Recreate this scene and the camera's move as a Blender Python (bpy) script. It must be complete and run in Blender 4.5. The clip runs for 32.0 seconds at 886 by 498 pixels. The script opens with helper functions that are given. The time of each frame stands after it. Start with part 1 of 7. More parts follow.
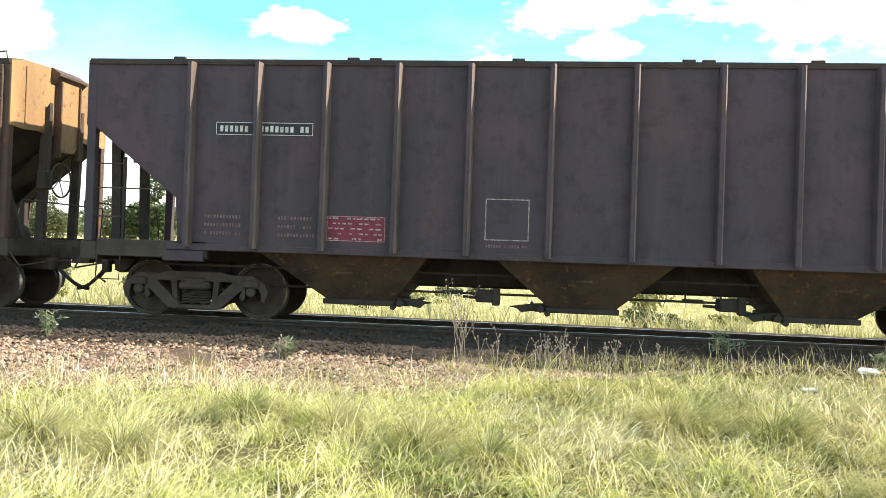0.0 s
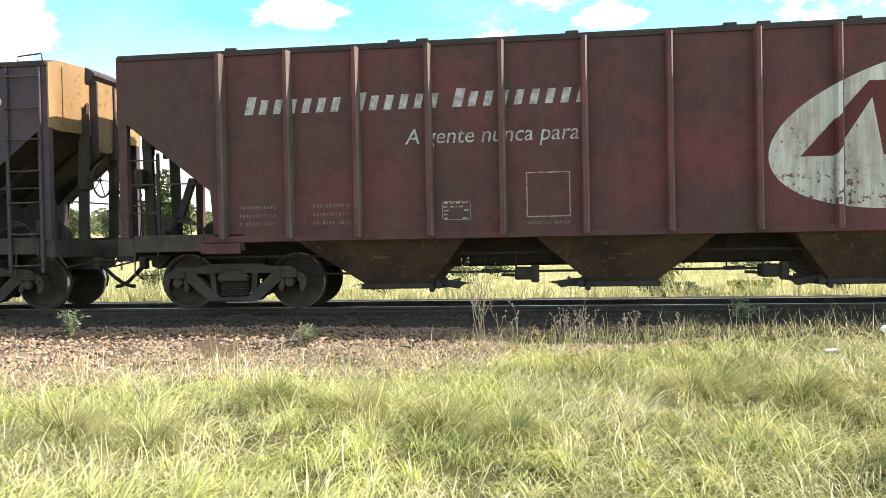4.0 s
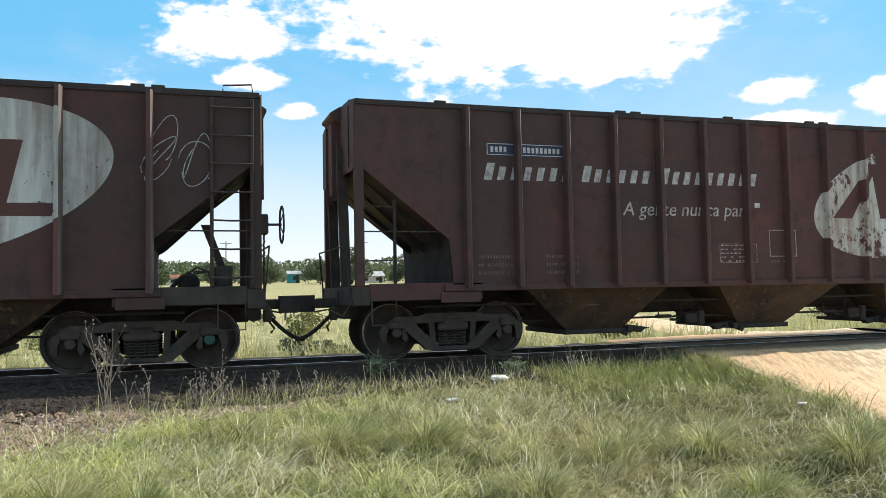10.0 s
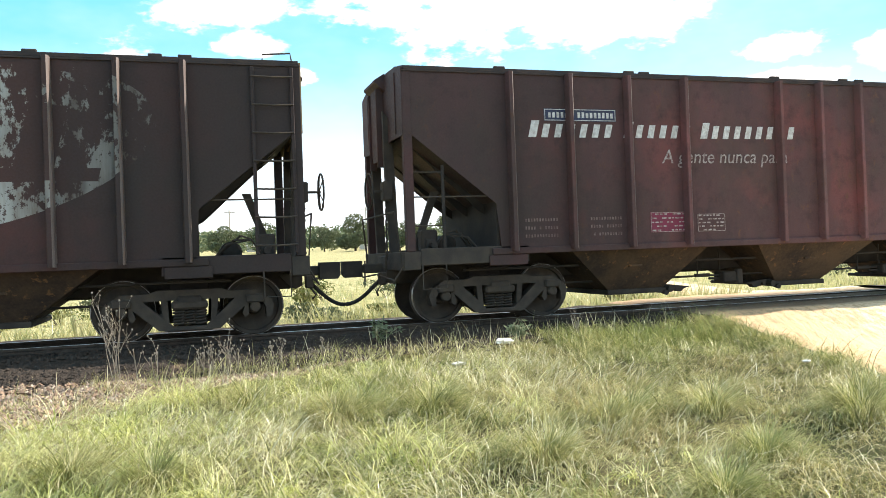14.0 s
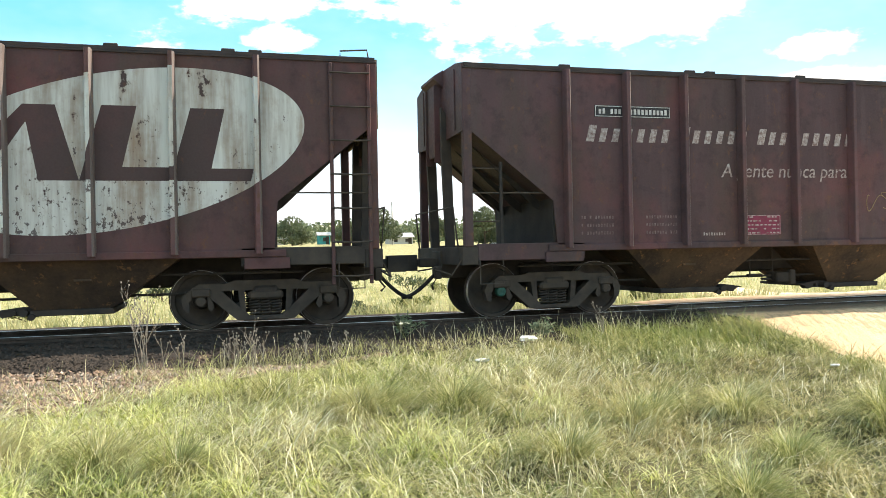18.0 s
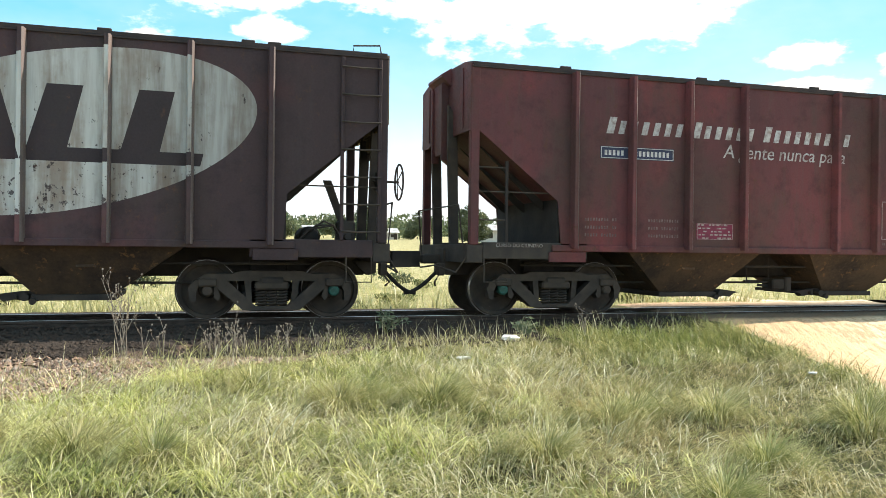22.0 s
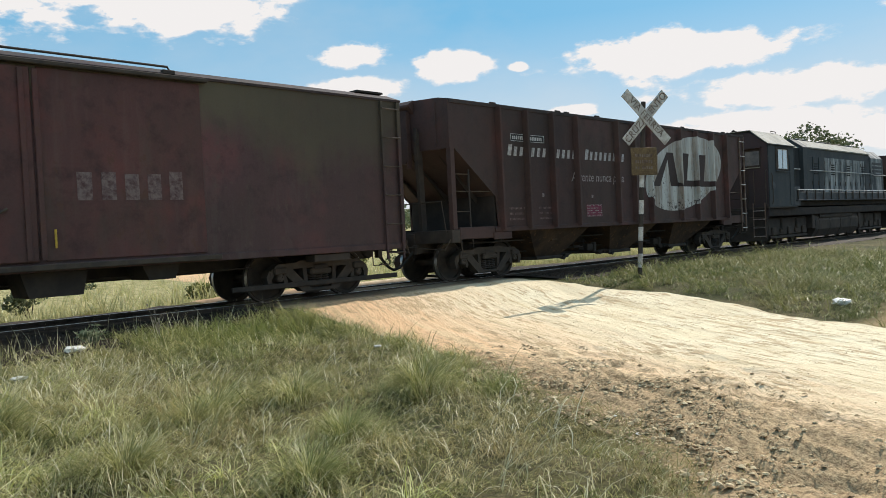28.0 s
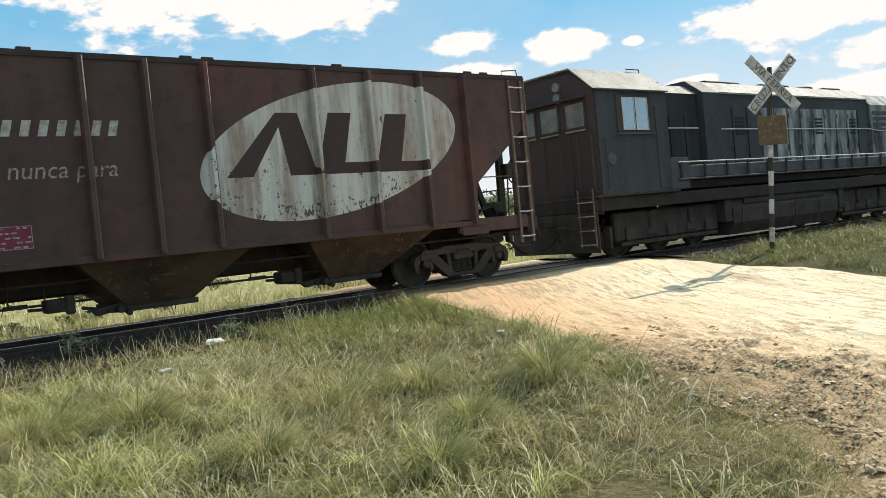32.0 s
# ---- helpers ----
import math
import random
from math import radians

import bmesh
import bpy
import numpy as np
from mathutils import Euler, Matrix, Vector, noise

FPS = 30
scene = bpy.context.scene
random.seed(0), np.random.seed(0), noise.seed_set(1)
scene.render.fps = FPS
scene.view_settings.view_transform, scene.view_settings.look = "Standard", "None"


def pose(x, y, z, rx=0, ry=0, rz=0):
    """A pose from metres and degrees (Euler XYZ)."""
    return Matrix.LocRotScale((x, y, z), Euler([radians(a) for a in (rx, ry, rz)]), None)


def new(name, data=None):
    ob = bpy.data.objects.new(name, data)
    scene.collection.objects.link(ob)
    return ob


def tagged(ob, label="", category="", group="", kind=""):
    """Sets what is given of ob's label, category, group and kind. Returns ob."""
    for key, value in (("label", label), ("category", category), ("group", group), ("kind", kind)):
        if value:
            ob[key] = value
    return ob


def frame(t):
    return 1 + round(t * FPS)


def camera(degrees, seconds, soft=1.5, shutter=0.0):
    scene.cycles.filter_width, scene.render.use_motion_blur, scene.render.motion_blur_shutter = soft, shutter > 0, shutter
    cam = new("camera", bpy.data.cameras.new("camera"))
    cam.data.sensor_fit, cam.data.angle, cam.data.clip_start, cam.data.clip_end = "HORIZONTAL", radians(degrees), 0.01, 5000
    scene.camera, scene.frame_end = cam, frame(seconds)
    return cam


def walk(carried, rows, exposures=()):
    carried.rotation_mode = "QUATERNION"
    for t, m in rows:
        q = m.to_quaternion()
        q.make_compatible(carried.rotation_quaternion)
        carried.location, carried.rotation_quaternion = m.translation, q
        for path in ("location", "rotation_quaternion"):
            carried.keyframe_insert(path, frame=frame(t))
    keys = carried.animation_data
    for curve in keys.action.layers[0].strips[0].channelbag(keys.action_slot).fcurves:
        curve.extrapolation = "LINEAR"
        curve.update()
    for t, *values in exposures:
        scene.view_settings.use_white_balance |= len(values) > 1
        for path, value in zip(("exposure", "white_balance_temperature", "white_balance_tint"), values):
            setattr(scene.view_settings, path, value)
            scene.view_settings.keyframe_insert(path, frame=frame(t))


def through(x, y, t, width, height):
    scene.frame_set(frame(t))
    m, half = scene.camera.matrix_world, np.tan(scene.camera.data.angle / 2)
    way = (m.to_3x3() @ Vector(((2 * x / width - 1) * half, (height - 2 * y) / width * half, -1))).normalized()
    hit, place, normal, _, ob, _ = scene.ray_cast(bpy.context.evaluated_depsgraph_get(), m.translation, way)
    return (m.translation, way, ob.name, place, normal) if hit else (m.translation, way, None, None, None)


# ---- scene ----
EYE = (0.0, 0.0, 1.6)
RAIL = 0.54      # height of the rail heads
SIDE = 11.2      # the wagons' near sides
WHEEL = 0.42     # wheel radius
TURNS = [  # seconds, yaw, pitch, roll
    (0.0, 6.53, 0.50, -1.96), (0.5, 7.57, 0.78, -1.85), (1.0, 7.74, 0.94, -2.36), (1.5, 9.14, 1.29, -2.27),
    (2.0, 21.99, -0.28, -1.26), (2.5, 26.53, -1.07, 0.15), (4.5, 0.72, -0.86, 0.16), (5.0, -1.94, -0.45, -1.18),
    (5.5, -2.11, 1.06, -1.03), (6.0, -0.97, 0.77, -0.45), (6.5, -0.49, 0.69, -0.31), (7.0, -1.02, 0.42, -0.60),
    (7.5, -2.24, 0.33, -0.88), (8.0, -4.78, 0.36, -0.48), (8.5, -8.11, -0.51, 0.07), (9.0, -12.06, 4.87, 1.01),
    (9.5, -23.78, 3.90, -1.35), (10.0, -17.65, 2.84, 1.06), (10.5, -13.93, 3.57, -0.07), (11.0, -13.51, 2.13, 1.02),
    (11.5, -7.77, 0.11, 1.30), (12.0, -7.24, -1.02, 2.28), (12.5, -12.27, 0.65, 1.82), (13.0, -16.36, 0.45, 1.36),
    (13.5, -16.46, -0.04, 1.59), (14.0, -17.37, 0.36, 2.11), (14.5, -16.90, 0.29, 1.14), (15.0, -17.37, -0.35, 1.37),
    (15.5, -17.51, -0.20, 1.63), (17.5, -13.90, 0.04, 1.89), (18.0, -15.57, 0.12, 1.11), (18.5, -15.74, 0.04, 0.95),
    (19.0, -16.27, 1.32, 0.10), (19.5, -15.78, 1.58, 0.63), (20.0, -16.34, 1.56, 0.54), (20.5, -16.61, 0.99, 0.89),
    (21.0, -17.20, 0.81, 0.93), (21.5, -13.34, -1.15, 2.39), (22.0, -16.64, -0.10, -0.70), (22.5, -15.75, 0.97, -0.03),
    (23.0, -14.71, 1.22, -0.25), (23.5, -16.00, 0.71, -0.38), (24.0, -15.88, 0.75, -0.60), (24.5, -14.79, 0.56, 0.05),
    (25.0, -16.07, 0.64, 0.49), (25.5, -16.80, -0.48, 0.74), (26.0, -18.55, 0.22, 0.69), (26.5, -30.19, 1.63, 0.79),
    (28.5, -47.08, -1.83, 2.76), (29.0, -46.28, -2.44, 2.79), (29.5, -45.79, -1.55, 3.17), (30.0, -45.08, -2.49, 2.57),
    (30.5, -44.41, -0.63, 2.83), (31.0, -42.27, -1.67, 3.41), (31.5, -41.03, -2.65, 4.11), (32.0, -38.03, -1.59, 5.51),
]
TRAIN = [  # seconds, metres that the train has run
    (0.0, -0.00), (0.5, 1.91), (1.0, 3.83), (1.5, 5.73), (2.0, 7.67), (2.5, 9.63), (4.5, 17.45), (5.0, 19.40),
    (5.5, 21.36), (6.0, 23.30), (6.5, 25.26), (7.0, 27.21), (7.5, 29.15), (8.0, 31.09), (8.5, 33.02), (9.0, 34.94),
    (9.5, 36.84), (10.0, 38.72), (10.5, 40.60), (11.0, 42.50), (11.5, 44.45), (12.0, 46.42), (12.5, 48.37), (13.0, 50.32),
    (13.5, 52.26), (14.0, 54.18), (14.5, 56.07), (15.0, 57.99), (15.5, 59.94), (17.5, 67.73), (18.0, 69.68), (18.5, 71.65),
    (19.0, 73.62), (19.5, 75.57), (20.0, 77.54), (20.5, 79.51), (21.0, 81.47), (21.5, 83.45), (22.0, 85.41), (22.5, 87.38),
    (23.0, 89.34), (23.5, 91.32), (24.0, 93.29), (24.5, 95.25), (25.0, 97.21), (25.5, 99.19), (26.0, 101.20), (26.5, 103.19),
    (28.5, 111.05), (29.0, 113.00), (29.5, 114.92), (30.0, 116.82), (30.5, 118.75), (31.0, 120.69), (31.5, 122.65), (32.0, 124.60),
]

cam = camera(57.65, 32.0, soft=0.7)
EXPOSURES = [  # seconds, stops, kelvin, tint
    (0.0, 1.3, 7300, 12), (1.0, 1.38, 7400, 12), (1.5, 1.3, 7300, 12), (2.0, 1.15, 7100, 12), (4.5, 1.2, 7300, 12), (5.0, 1.15, 7300, 12), (6.0, 0.78, 6800, 12), (7.0, 0.80, 6700, 12),
    (8.0, 1.3, 7200, 12), (8.6, 1.25, 7300, 12), (9.0, 1.08, 7400, 13), (9.6, 0.4, 6450, 12), (10.5, 0.5, 6500, 12), (11.0, 0.82, 7050, 12),
    (12.0, 1.2, 7200, 12), (13.0, 1.2, 7200, 12), (14.0, 1.05, 6800, 12), (15.0, 1.05, 6950, 12), (18.0, 1.05, 7000, 12), (19.0, 0.97, 7050, 12), (20.0, 1.0, 7100, 12),
    (22.0, 0.88, 6850, 12), (23.0, 0.88, 6750, 12), (24.0, 1.08, 7100, 12), (26.0, 1.02, 7100, 12), (26.5, 0.6, 6900, 12), (28.5, 0.0, 6650, 12),
    (30.0, 0.04, 6650, 12), (31.0, 0.12, 6750, 12), (32.0, 0.2, 6850, 12),
]
walk(cam, [(t, pose(*EYE, 90 + p, r, y)) for t, y, p, r in TURNS], EXPOSURES)

# ---- light ----
SUN = Vector((0.775, 0.108, 0.617)).normalized()


CLOUDS = [  # bearing from straight ahead, height, half width, half height, in degrees
    (-46, 13.5, 6.5, 2.2), (-36, 13.5, 4.0, 2.0), (-18, 15.5, 3.0, 1.4), (-4.5, 11.5, 3.2, 3.2), (2.5, 17.5, 5.0, 2.0), (4.5, 14.6, 2.6, 1.2), (7.2, 12.6, 2.0, 0.8), (23, 19.5, 17.0, 6.0),
    (30, 16.6, 9.5, 2.6), (40.7, 12.6, 3.0, 1.0), (47.8, 11.5, 2.9, 1.3), (41.1, 10.5, 3.6, 0.8), (52.4, 11.3, 0.8, 0.35), (62.8, 11.5, 8.4, 1.8), (70, 8.3, 7.6, 1.3), (67.7, 6.1, 6.8, 1.1), (56.0, 8.0, 1.7, 0.5), (75, 4.9, 4.0, 1.1), (80, 14, 5, 2),
    (-62, 17, 8, 4), (-28, 27, 9, 4), (12, 32, 12, 5), (50, 26, 12, 5), (100, 20, 16, 7), (140, 26, 18, 8), (-100, 22, 16, 7), (-140, 30, 18, 8), (178, 22, 20, 7),
    # unseen high clouds, added to make the sky's fill light whiter and brighter
    (0, 58, 40, 11), (75, 52, 34, 10), (-75, 55, 34, 11), (140, 52, 36, 11), (-140, 56, 36, 12), (35, 40, 18, 5), (-30, 43, 18, 5), (90, 34, 14, 5), (-95, 38, 15, 5), (60, 76, 60, 7), (-120, 76, 60, 7)]


def sky_world():
    w = bpy.data.worlds.new("sky")
    scene.world = w
    w.use_nodes = True
    nt = w.node_tree
    nt.nodes.clear()
    out = nt.nodes.new("ShaderNodeOutputWorld")
    bg = nt.nodes.new("ShaderNodeBackground")
    sky = nt.nodes.new("ShaderNodeTexSky")
    sky.sky_type = "NISHITA"
    sky.sun_disc = False
    sky.sun_elevation = math.asin(SUN.z)
    sky.sun_rotation = math.atan2(SUN.x, SUN.y)
    sky.air_density, sky.dust_density, sky.ozone_density = 1.0, 0.8, 2.0

    def calc(op, a, b=None):
        n = nt.nodes.new("ShaderNodeMath")
        n.operation = op
        for i, s in enumerate((a, b)):
            if isinstance(s, (int, float)):
                n.inputs[i].default_value = s
            elif s is not None:
                nt.links.new(s, n.inputs[i])
        return n.outputs[0]

    def mixed(fac, a, b):
        n = nt.nodes.new("ShaderNodeMix")
        n.data_type = "RGBA"
        for i, s in ((0, fac), (6, a), (7, b)):
            if isinstance(s, (int, float)):
                n.inputs[i].default_value = s
            elif isinstance(s, tuple):
                n.inputs[i].default_value = (*s, 1)
            else:
                nt.links.new(s, n.inputs[i])
        return n.outputs[2]

    def ramped(v, lo, hi, a, b):
        n = nt.nodes.new("ShaderNodeMapRange")
        n.inputs["From Min"].default_value, n.inputs["From Max"].default_value = lo, hi
        n.inputs["To Min"].default_value, n.inputs["To Max"].default_value = a, b
        nt.links.new(v, n.inputs["Value"])
        return n.outputs[0]

    def cloud_noise(scale, detail, shift):
        mp = nt.nodes.new("ShaderNodeMapping")
        mp.inputs["Scale"].default_value, mp.inputs["Location"].default_value = (1, 1, 2.2), shift
        nt.links.new(tc.outputs["Generated"], mp.inputs[0])
        n = nt.nodes.new("ShaderNodeTexNoise")
        n.inputs["Scale"].default_value, n.inputs["Detail"].default_value, n.inputs["Roughness"].default_value = scale, detail, 0.58
        nt.links.new(mp.outputs[0], n.inputs["Vector"])
        return n.outputs["Fac"]

    tc = nt.nodes.new("ShaderNodeTexCoord")
    sep = nt.nodes.new("ShaderNodeSeparateXYZ")
    nt.links.new(tc.outputs["Generated"], sep.inputs[0])
    az = calc("MULTIPLY", calc("ARCTAN2", sep.outputs["X"], sep.outputs["Y"]), 57.2958)
    el = calc("MULTIPLY", calc("ARCSINE", sep.outputs["Z"]), 57.2958)
    field = None
    for a, e, ra, re in CLOUDS:
        dx = calc("MULTIPLY", calc("ADD", az, -a), 1 / ra)
        dy = calc("MULTIPLY", calc("ADD", el, -e), 1 / re)
        d = calc("SUBTRACT", 1.0, calc("SQRT", calc("ADD", calc("MULTIPLY", dx, dx), calc("MULTIPLY", dy, dy))))
        field = d if field is None else calc("MAXIMUM", field, d)
    field = calc("MAXIMUM", field, -1.2)
    puff = calc("ADD", calc("MULTIPLY", calc("ADD", cloud_noise(9.0, 7.0, (2, 1, 5)), -0.5), 2.3), calc("MULTIPLY", calc("ADD", cloud_noise(38.0, 5.0, (7, 3, 1)), -0.5), 0.9))
    cover = ramped(calc("ADD", field, puff), -0.04, 0.24, 0.0, 1.0)
    cover = calc("MULTIPLY", cover, cover)
    # clear air with thin high veil, paler towards the horizon
    air = mixed(0.75, sky.outputs[0], (1.5, 5.7, 9.1))
    veil = calc("MULTIPLY", ramped(cloud_noise(3.0, 5.0, (1, 8, 2)), 0.45, 0.75, 0.0, 1.0), 0.35)
    air = mixed(veil, air, (7.0, 7.6, 8.2))
    air = mixed(ramped(el, 2.0, 14.5, 0.9, 0.0), air, (8.6, 9.0, 9.2))
    col = mixed(cover, air, (9.6, 9.6, 9.6))
    nt.links.new(col, bg.inputs[0])
    bg.inputs[1].default_value = 0.09
    nt.links.new(bg.outputs[0], out.inputs[0])


sky_world()
sun = new("sun", bpy.data.lights.new("sun", "SUN"))
sun.data.energy, sun.data.angle, sun.data.color = 5.0, radians(0.55), (1.0, 0.95, 0.87)
sun.rotation_mode = "QUATERNION"
sun.rotation_quaternion = SUN.to_track_quat("Z", "Y")


# ---- mesh helpers ----
class Shape:
    """Vertices and faces, gathered piece by piece into one mesh."""

    def __init__(self):
        self.v, self.f = [], []

    def add(self, verts, faces):
        n = len(self.v)
        self.v.extend(tuple(p) for p in verts)
        self.f.extend(tuple(i + n for i in f) for f in faces)
        return self

    def box(self, x0, x1, y0, y1, z0, z1, c=0.0):
        if x0 > x1: x0, x1 = x1, x0
        if y0 > y1: y0, y1 = y1, y0
        if z0 > z1: z0, z1 = z1, z0
        c = min(c, (x1 - x0) * 0.45, (y1 - y0) * 0.45, (z1 - z0) * 0.45)
        if c <= 0:
            return self.add([(x, y, z) for x in (x0, x1) for y in (y0, y1) for z in (z0, z1)],
                            [(0, 1, 3, 2), (4, 6, 7, 5), (0, 4, 5, 1), (2, 3, 7, 6), (0, 2, 6, 4), (1, 5, 7, 3)])
        v, ix = [], {}
        for a, x in enumerate((x0, x1)):
            for b, y in enumerate((y0, y1)):
                for d, z in enumerate((z0, z1)):
                    sx, sy, sz = (1, -1)[a] * c, (1, -1)[b] * c, (1, -1)[d] * c
                    for k, p in enumerate(((x, y + sy, z + sz), (x + sx, y, z + sz), (x + sx, y + sy, z))):
                        ix[a, b, d, k] = len(v)
                        v.append(p)
        f = []
        for s in (0, 1):
            f.append([ix[s, 0, 0, 0], ix[s, 1, 0, 0], ix[s, 1, 1, 0], ix[s, 0, 1, 0]])
            f.append([ix[0, s, 0, 1], ix[1, s, 0, 1], ix[1, s, 1, 1], ix[0, s, 1, 1]])
            f.append([ix[0, 0, s, 2], ix[1, 0, s, 2], ix[1, 1, s, 2], ix[0, 1, s, 2]])
            for r in (0, 1):
                f.append([ix[s, r, 0, 0], ix[s, r, 1, 0], ix[s, r, 1, 1], ix[s, r, 0, 1]])
                f.append([ix[s, 0, r, 0], ix[s, 1, r, 0], ix[s, 1, r, 2], ix[s, 0, r, 2]])
                f.append([ix[0, s, r, 1], ix[1, s, r, 1], ix[1, s, r, 2], ix[0, s, r, 2]])
        f += [[ix[a, b, d, 0], ix[a, b, d, 1], ix[a, b, d, 2]] for a in (0, 1) for b in (0, 1) for d in (0, 1)]
        return self.add(v, f)

    def prism(self, poly, y0, y1):
        """A polygon in x, z drawn out from y0 to y1."""
        n = len(poly)
        v = [(x, y0, z) for x, z in poly] + [(x, y1, z) for x, z in poly]
        f = [tuple(range(n)), tuple(range(2 * n - 1, n - 1, -1))]
        f += [(i, (i + 1) % n, n + (i + 1) % n, n + i) for i in range(n)]
        return self.add(v, f)

    def slab(self, poly, x0, x1):
        """A polygon in y, z drawn out from x0 to x1."""
        n = len(poly)
        v = [(x0, y, z) for y, z in poly] + [(x1, y, z) for y, z in poly]
        f = [tuple(range(n)), tuple(range(2 * n - 1, n - 1, -1))]
        f += [(i, (i + 1) % n, n + (i + 1) % n, n + i) for i in range(n)]
        return self.add(v, f)

    def rod(self, points, r, n=7):
        """A round bar along points."""
        pts = [Vector(p) for p in points]
        v, f = [], []
        for i, p in enumerate(pts):
            d = (pts[min(i + 1, len(pts) - 1)] - pts[max(i - 1, 0)]).normalized()
            a = d.cross(Vector((0, 0, 1)) if abs(d.z) < 0.9 else Vector((1, 0, 0))).normalized()
            b = d.cross(a)
            rr = r[i] if isinstance(r, (list, tuple)) else r
            v += [p + (a * math.cos(2 * math.pi * k / n) + b * math.sin(2 * math.pi * k / n)) * rr for k in range(n)]
        for i in range(len(pts) - 1):
            f += [(i * n + k, i * n + (k + 1) % n, (i + 1) * n + (k + 1) % n, (i + 1) * n + k) for k in range(n)]
        f += [tuple(range(n)), tuple(range((len(pts) - 1) * n, len(pts) * n))]
        return self.add(v, f)

    def lathe(self, profile, n=28, centre=(0, 0, 0), caps=True):
        """A profile of (radius, y) turned round the y axis."""
        v, f = [], []
        for r, y in profile:
            v += [(centre[0] + r * math.cos(2 * math.pi * k / n), centre[1] + y, centre[2] + r * math.sin(2 * math.pi * k / n)) for k in range(n)]
        for i in range(len(profile) - 1):
            f += [(i * n + k, i * n + (k + 1) % n, (i + 1) * n + (k + 1) % n, (i + 1) * n + k) for k in range(n)]
        if caps:
            f += [tuple(range(n)), tuple(range((len(profile) - 1) * n, len(profile) * n))]
        return self.add(v, f)

    def mesh(self, name, smooth=False):
        me = bpy.data.meshes.new(name)
        me.from_pydata(self.v, [], self.f)
        bm = bmesh.new()
        bm.from_mesh(me)
        bmesh.ops.recalc_face_normals(bm, faces=bm.faces)
        bm.to_mesh(me)
        bm.free()
        if smooth:
            me.polygons.foreach_set("use_smooth", [True] * len(me.polygons))
            me.set_sharp_from_angle(angle=radians(40))
        return me


def part(name, shape, material, parent, label="", smooth=False):
    """One mesh object under a thing or a part."""
    me = shape if isinstance(shape, bpy.types.Mesh) else shape.mesh(name, smooth)
    if not me.materials:
        me.materials.append(material)
    ob = new(name, me)
    ob.parent = parent
    if label:
        ob["label"] = label
    return ob


def thing(name, label, category, group="", at=(0, 0, 0), turn=0):
    ob = new(name)
    ob.matrix_basis = pose(*at, 0, 0, turn)
    ob.empty_display_size = 0.2
    return tagged(ob, label, category, group)


# ---- materials ----
def nodes_of(name):
    m = bpy.data.materials.new(name)
    m.use_nodes = True
    nt = m.node_tree
    return m, nt, nt.nodes["Principled BSDF"]


def node(nt, kind, **inputs):
    n = nt.nodes.new("ShaderNode" + kind)
    for k, v in inputs.items():
        n.inputs[k.replace("_", " ")].default_value = v
    return n


def math_node(nt, op, a, b=None):
    n = nt.nodes.new("ShaderNodeMath")
    n.operation = op
    for i, s in enumerate((a, b)):
        if s is None:
            continue
        if isinstance(s, (int, float)):
            n.inputs[i].default_value = s
        else:
            nt.links.new(s, n.inputs[i])
    return n.outputs[0]


def blend(nt, fac, a, b):
    n = nt.nodes.new("ShaderNodeMix")
    n.data_type = "RGBA"
    for i, s in ((0, fac), (6, a), (7, b)):
        if isinstance(s, (int, float)):
            n.inputs[i].default_value = s
        elif isinstance(s, tuple):
            n.inputs[i].default_value = (*s, 1)
        else:
            nt.links.new(s, n.inputs[i])
    return n.outputs[2]


def noise_of(nt, vec, scale, detail=4.0, rough=0.55, stretch=None, shift=None):
    if stretch or shift:
        mp = nt.nodes.new("ShaderNodeMapping")
        if stretch: mp.inputs["Scale"].default_value = stretch
        if shift: mp.inputs["Location"].default_value = shift
        nt.links.new(vec, mp.inputs[0])
        vec = mp.outputs[0]
    n = node(nt, "TexNoise", Scale=scale, Detail=detail, Roughness=rough)
    nt.links.new(vec, n.inputs["Vector"])
    return n.outputs["Fac"]


def step(nt, value, lo, hi, a=0.0, b=1.0):
    n = nt.nodes.new("ShaderNodeMapRange")
    n.inputs["From Min"].default_value, n.inputs["From Max"].default_value = lo, hi
    n.inputs["To Min"].default_value, n.inputs["To Max"].default_value = a, b
    nt.links.new(value, n.inputs["Value"])
    return n.outputs[0]


def bump_to(nt, bsdf, height, strength, distance=0.01):
    b = node(nt, "Bump", Strength=strength, Distance=distance)
    nt.links.new(height, b.inputs["Height"])
    nt.links.new(b.outputs[0], bsdf.inputs["Normal"])


def worn(name, base, other, rough=0.7, metal=0.0, scale=3.0, streak=False, bump=0.15, spots=None):
    """A plain surface with patches of a second colour, fine grain and relief."""
    m, nt, b = nodes_of(name)
    vec = nt.nodes.new("ShaderNodeTexCoord").outputs["Object"]
    big = noise_of(nt, vec, scale, 5.0, 0.6, (1, 1, 0.25) if streak else None)
    fine = noise_of(nt, vec, scale * 14, 3.0, 0.6)
    f = step(nt, math_node(nt, "ADD", big, math_node(nt, "MULTIPLY", fine, 0.25)), 0.5, 0.78)
    col = blend(nt, f, base, other)
    if spots:
        sp = noise_of(nt, vec, scale * 5, 4.0, 0.65, None, (4, 2, 7))
        col = blend(nt, step(nt, sp, 0.6, 0.66), col, spots)
    nt.links.new(col, b.inputs["Base Color"])
    b.inputs["Metallic"].default_value = metal
    b.inputs["Specular IOR Level"].default_value = 0.18 if rough > 0.65 else 0.4
    nt.links.new(step(nt, fine, 0.3, 0.7, rough - 0.12, min(1, rough + 0.12)), b.inputs["Roughness"])
    bump_to(nt, b, math_node(nt, "ADD", fine, big), bump)
    return m


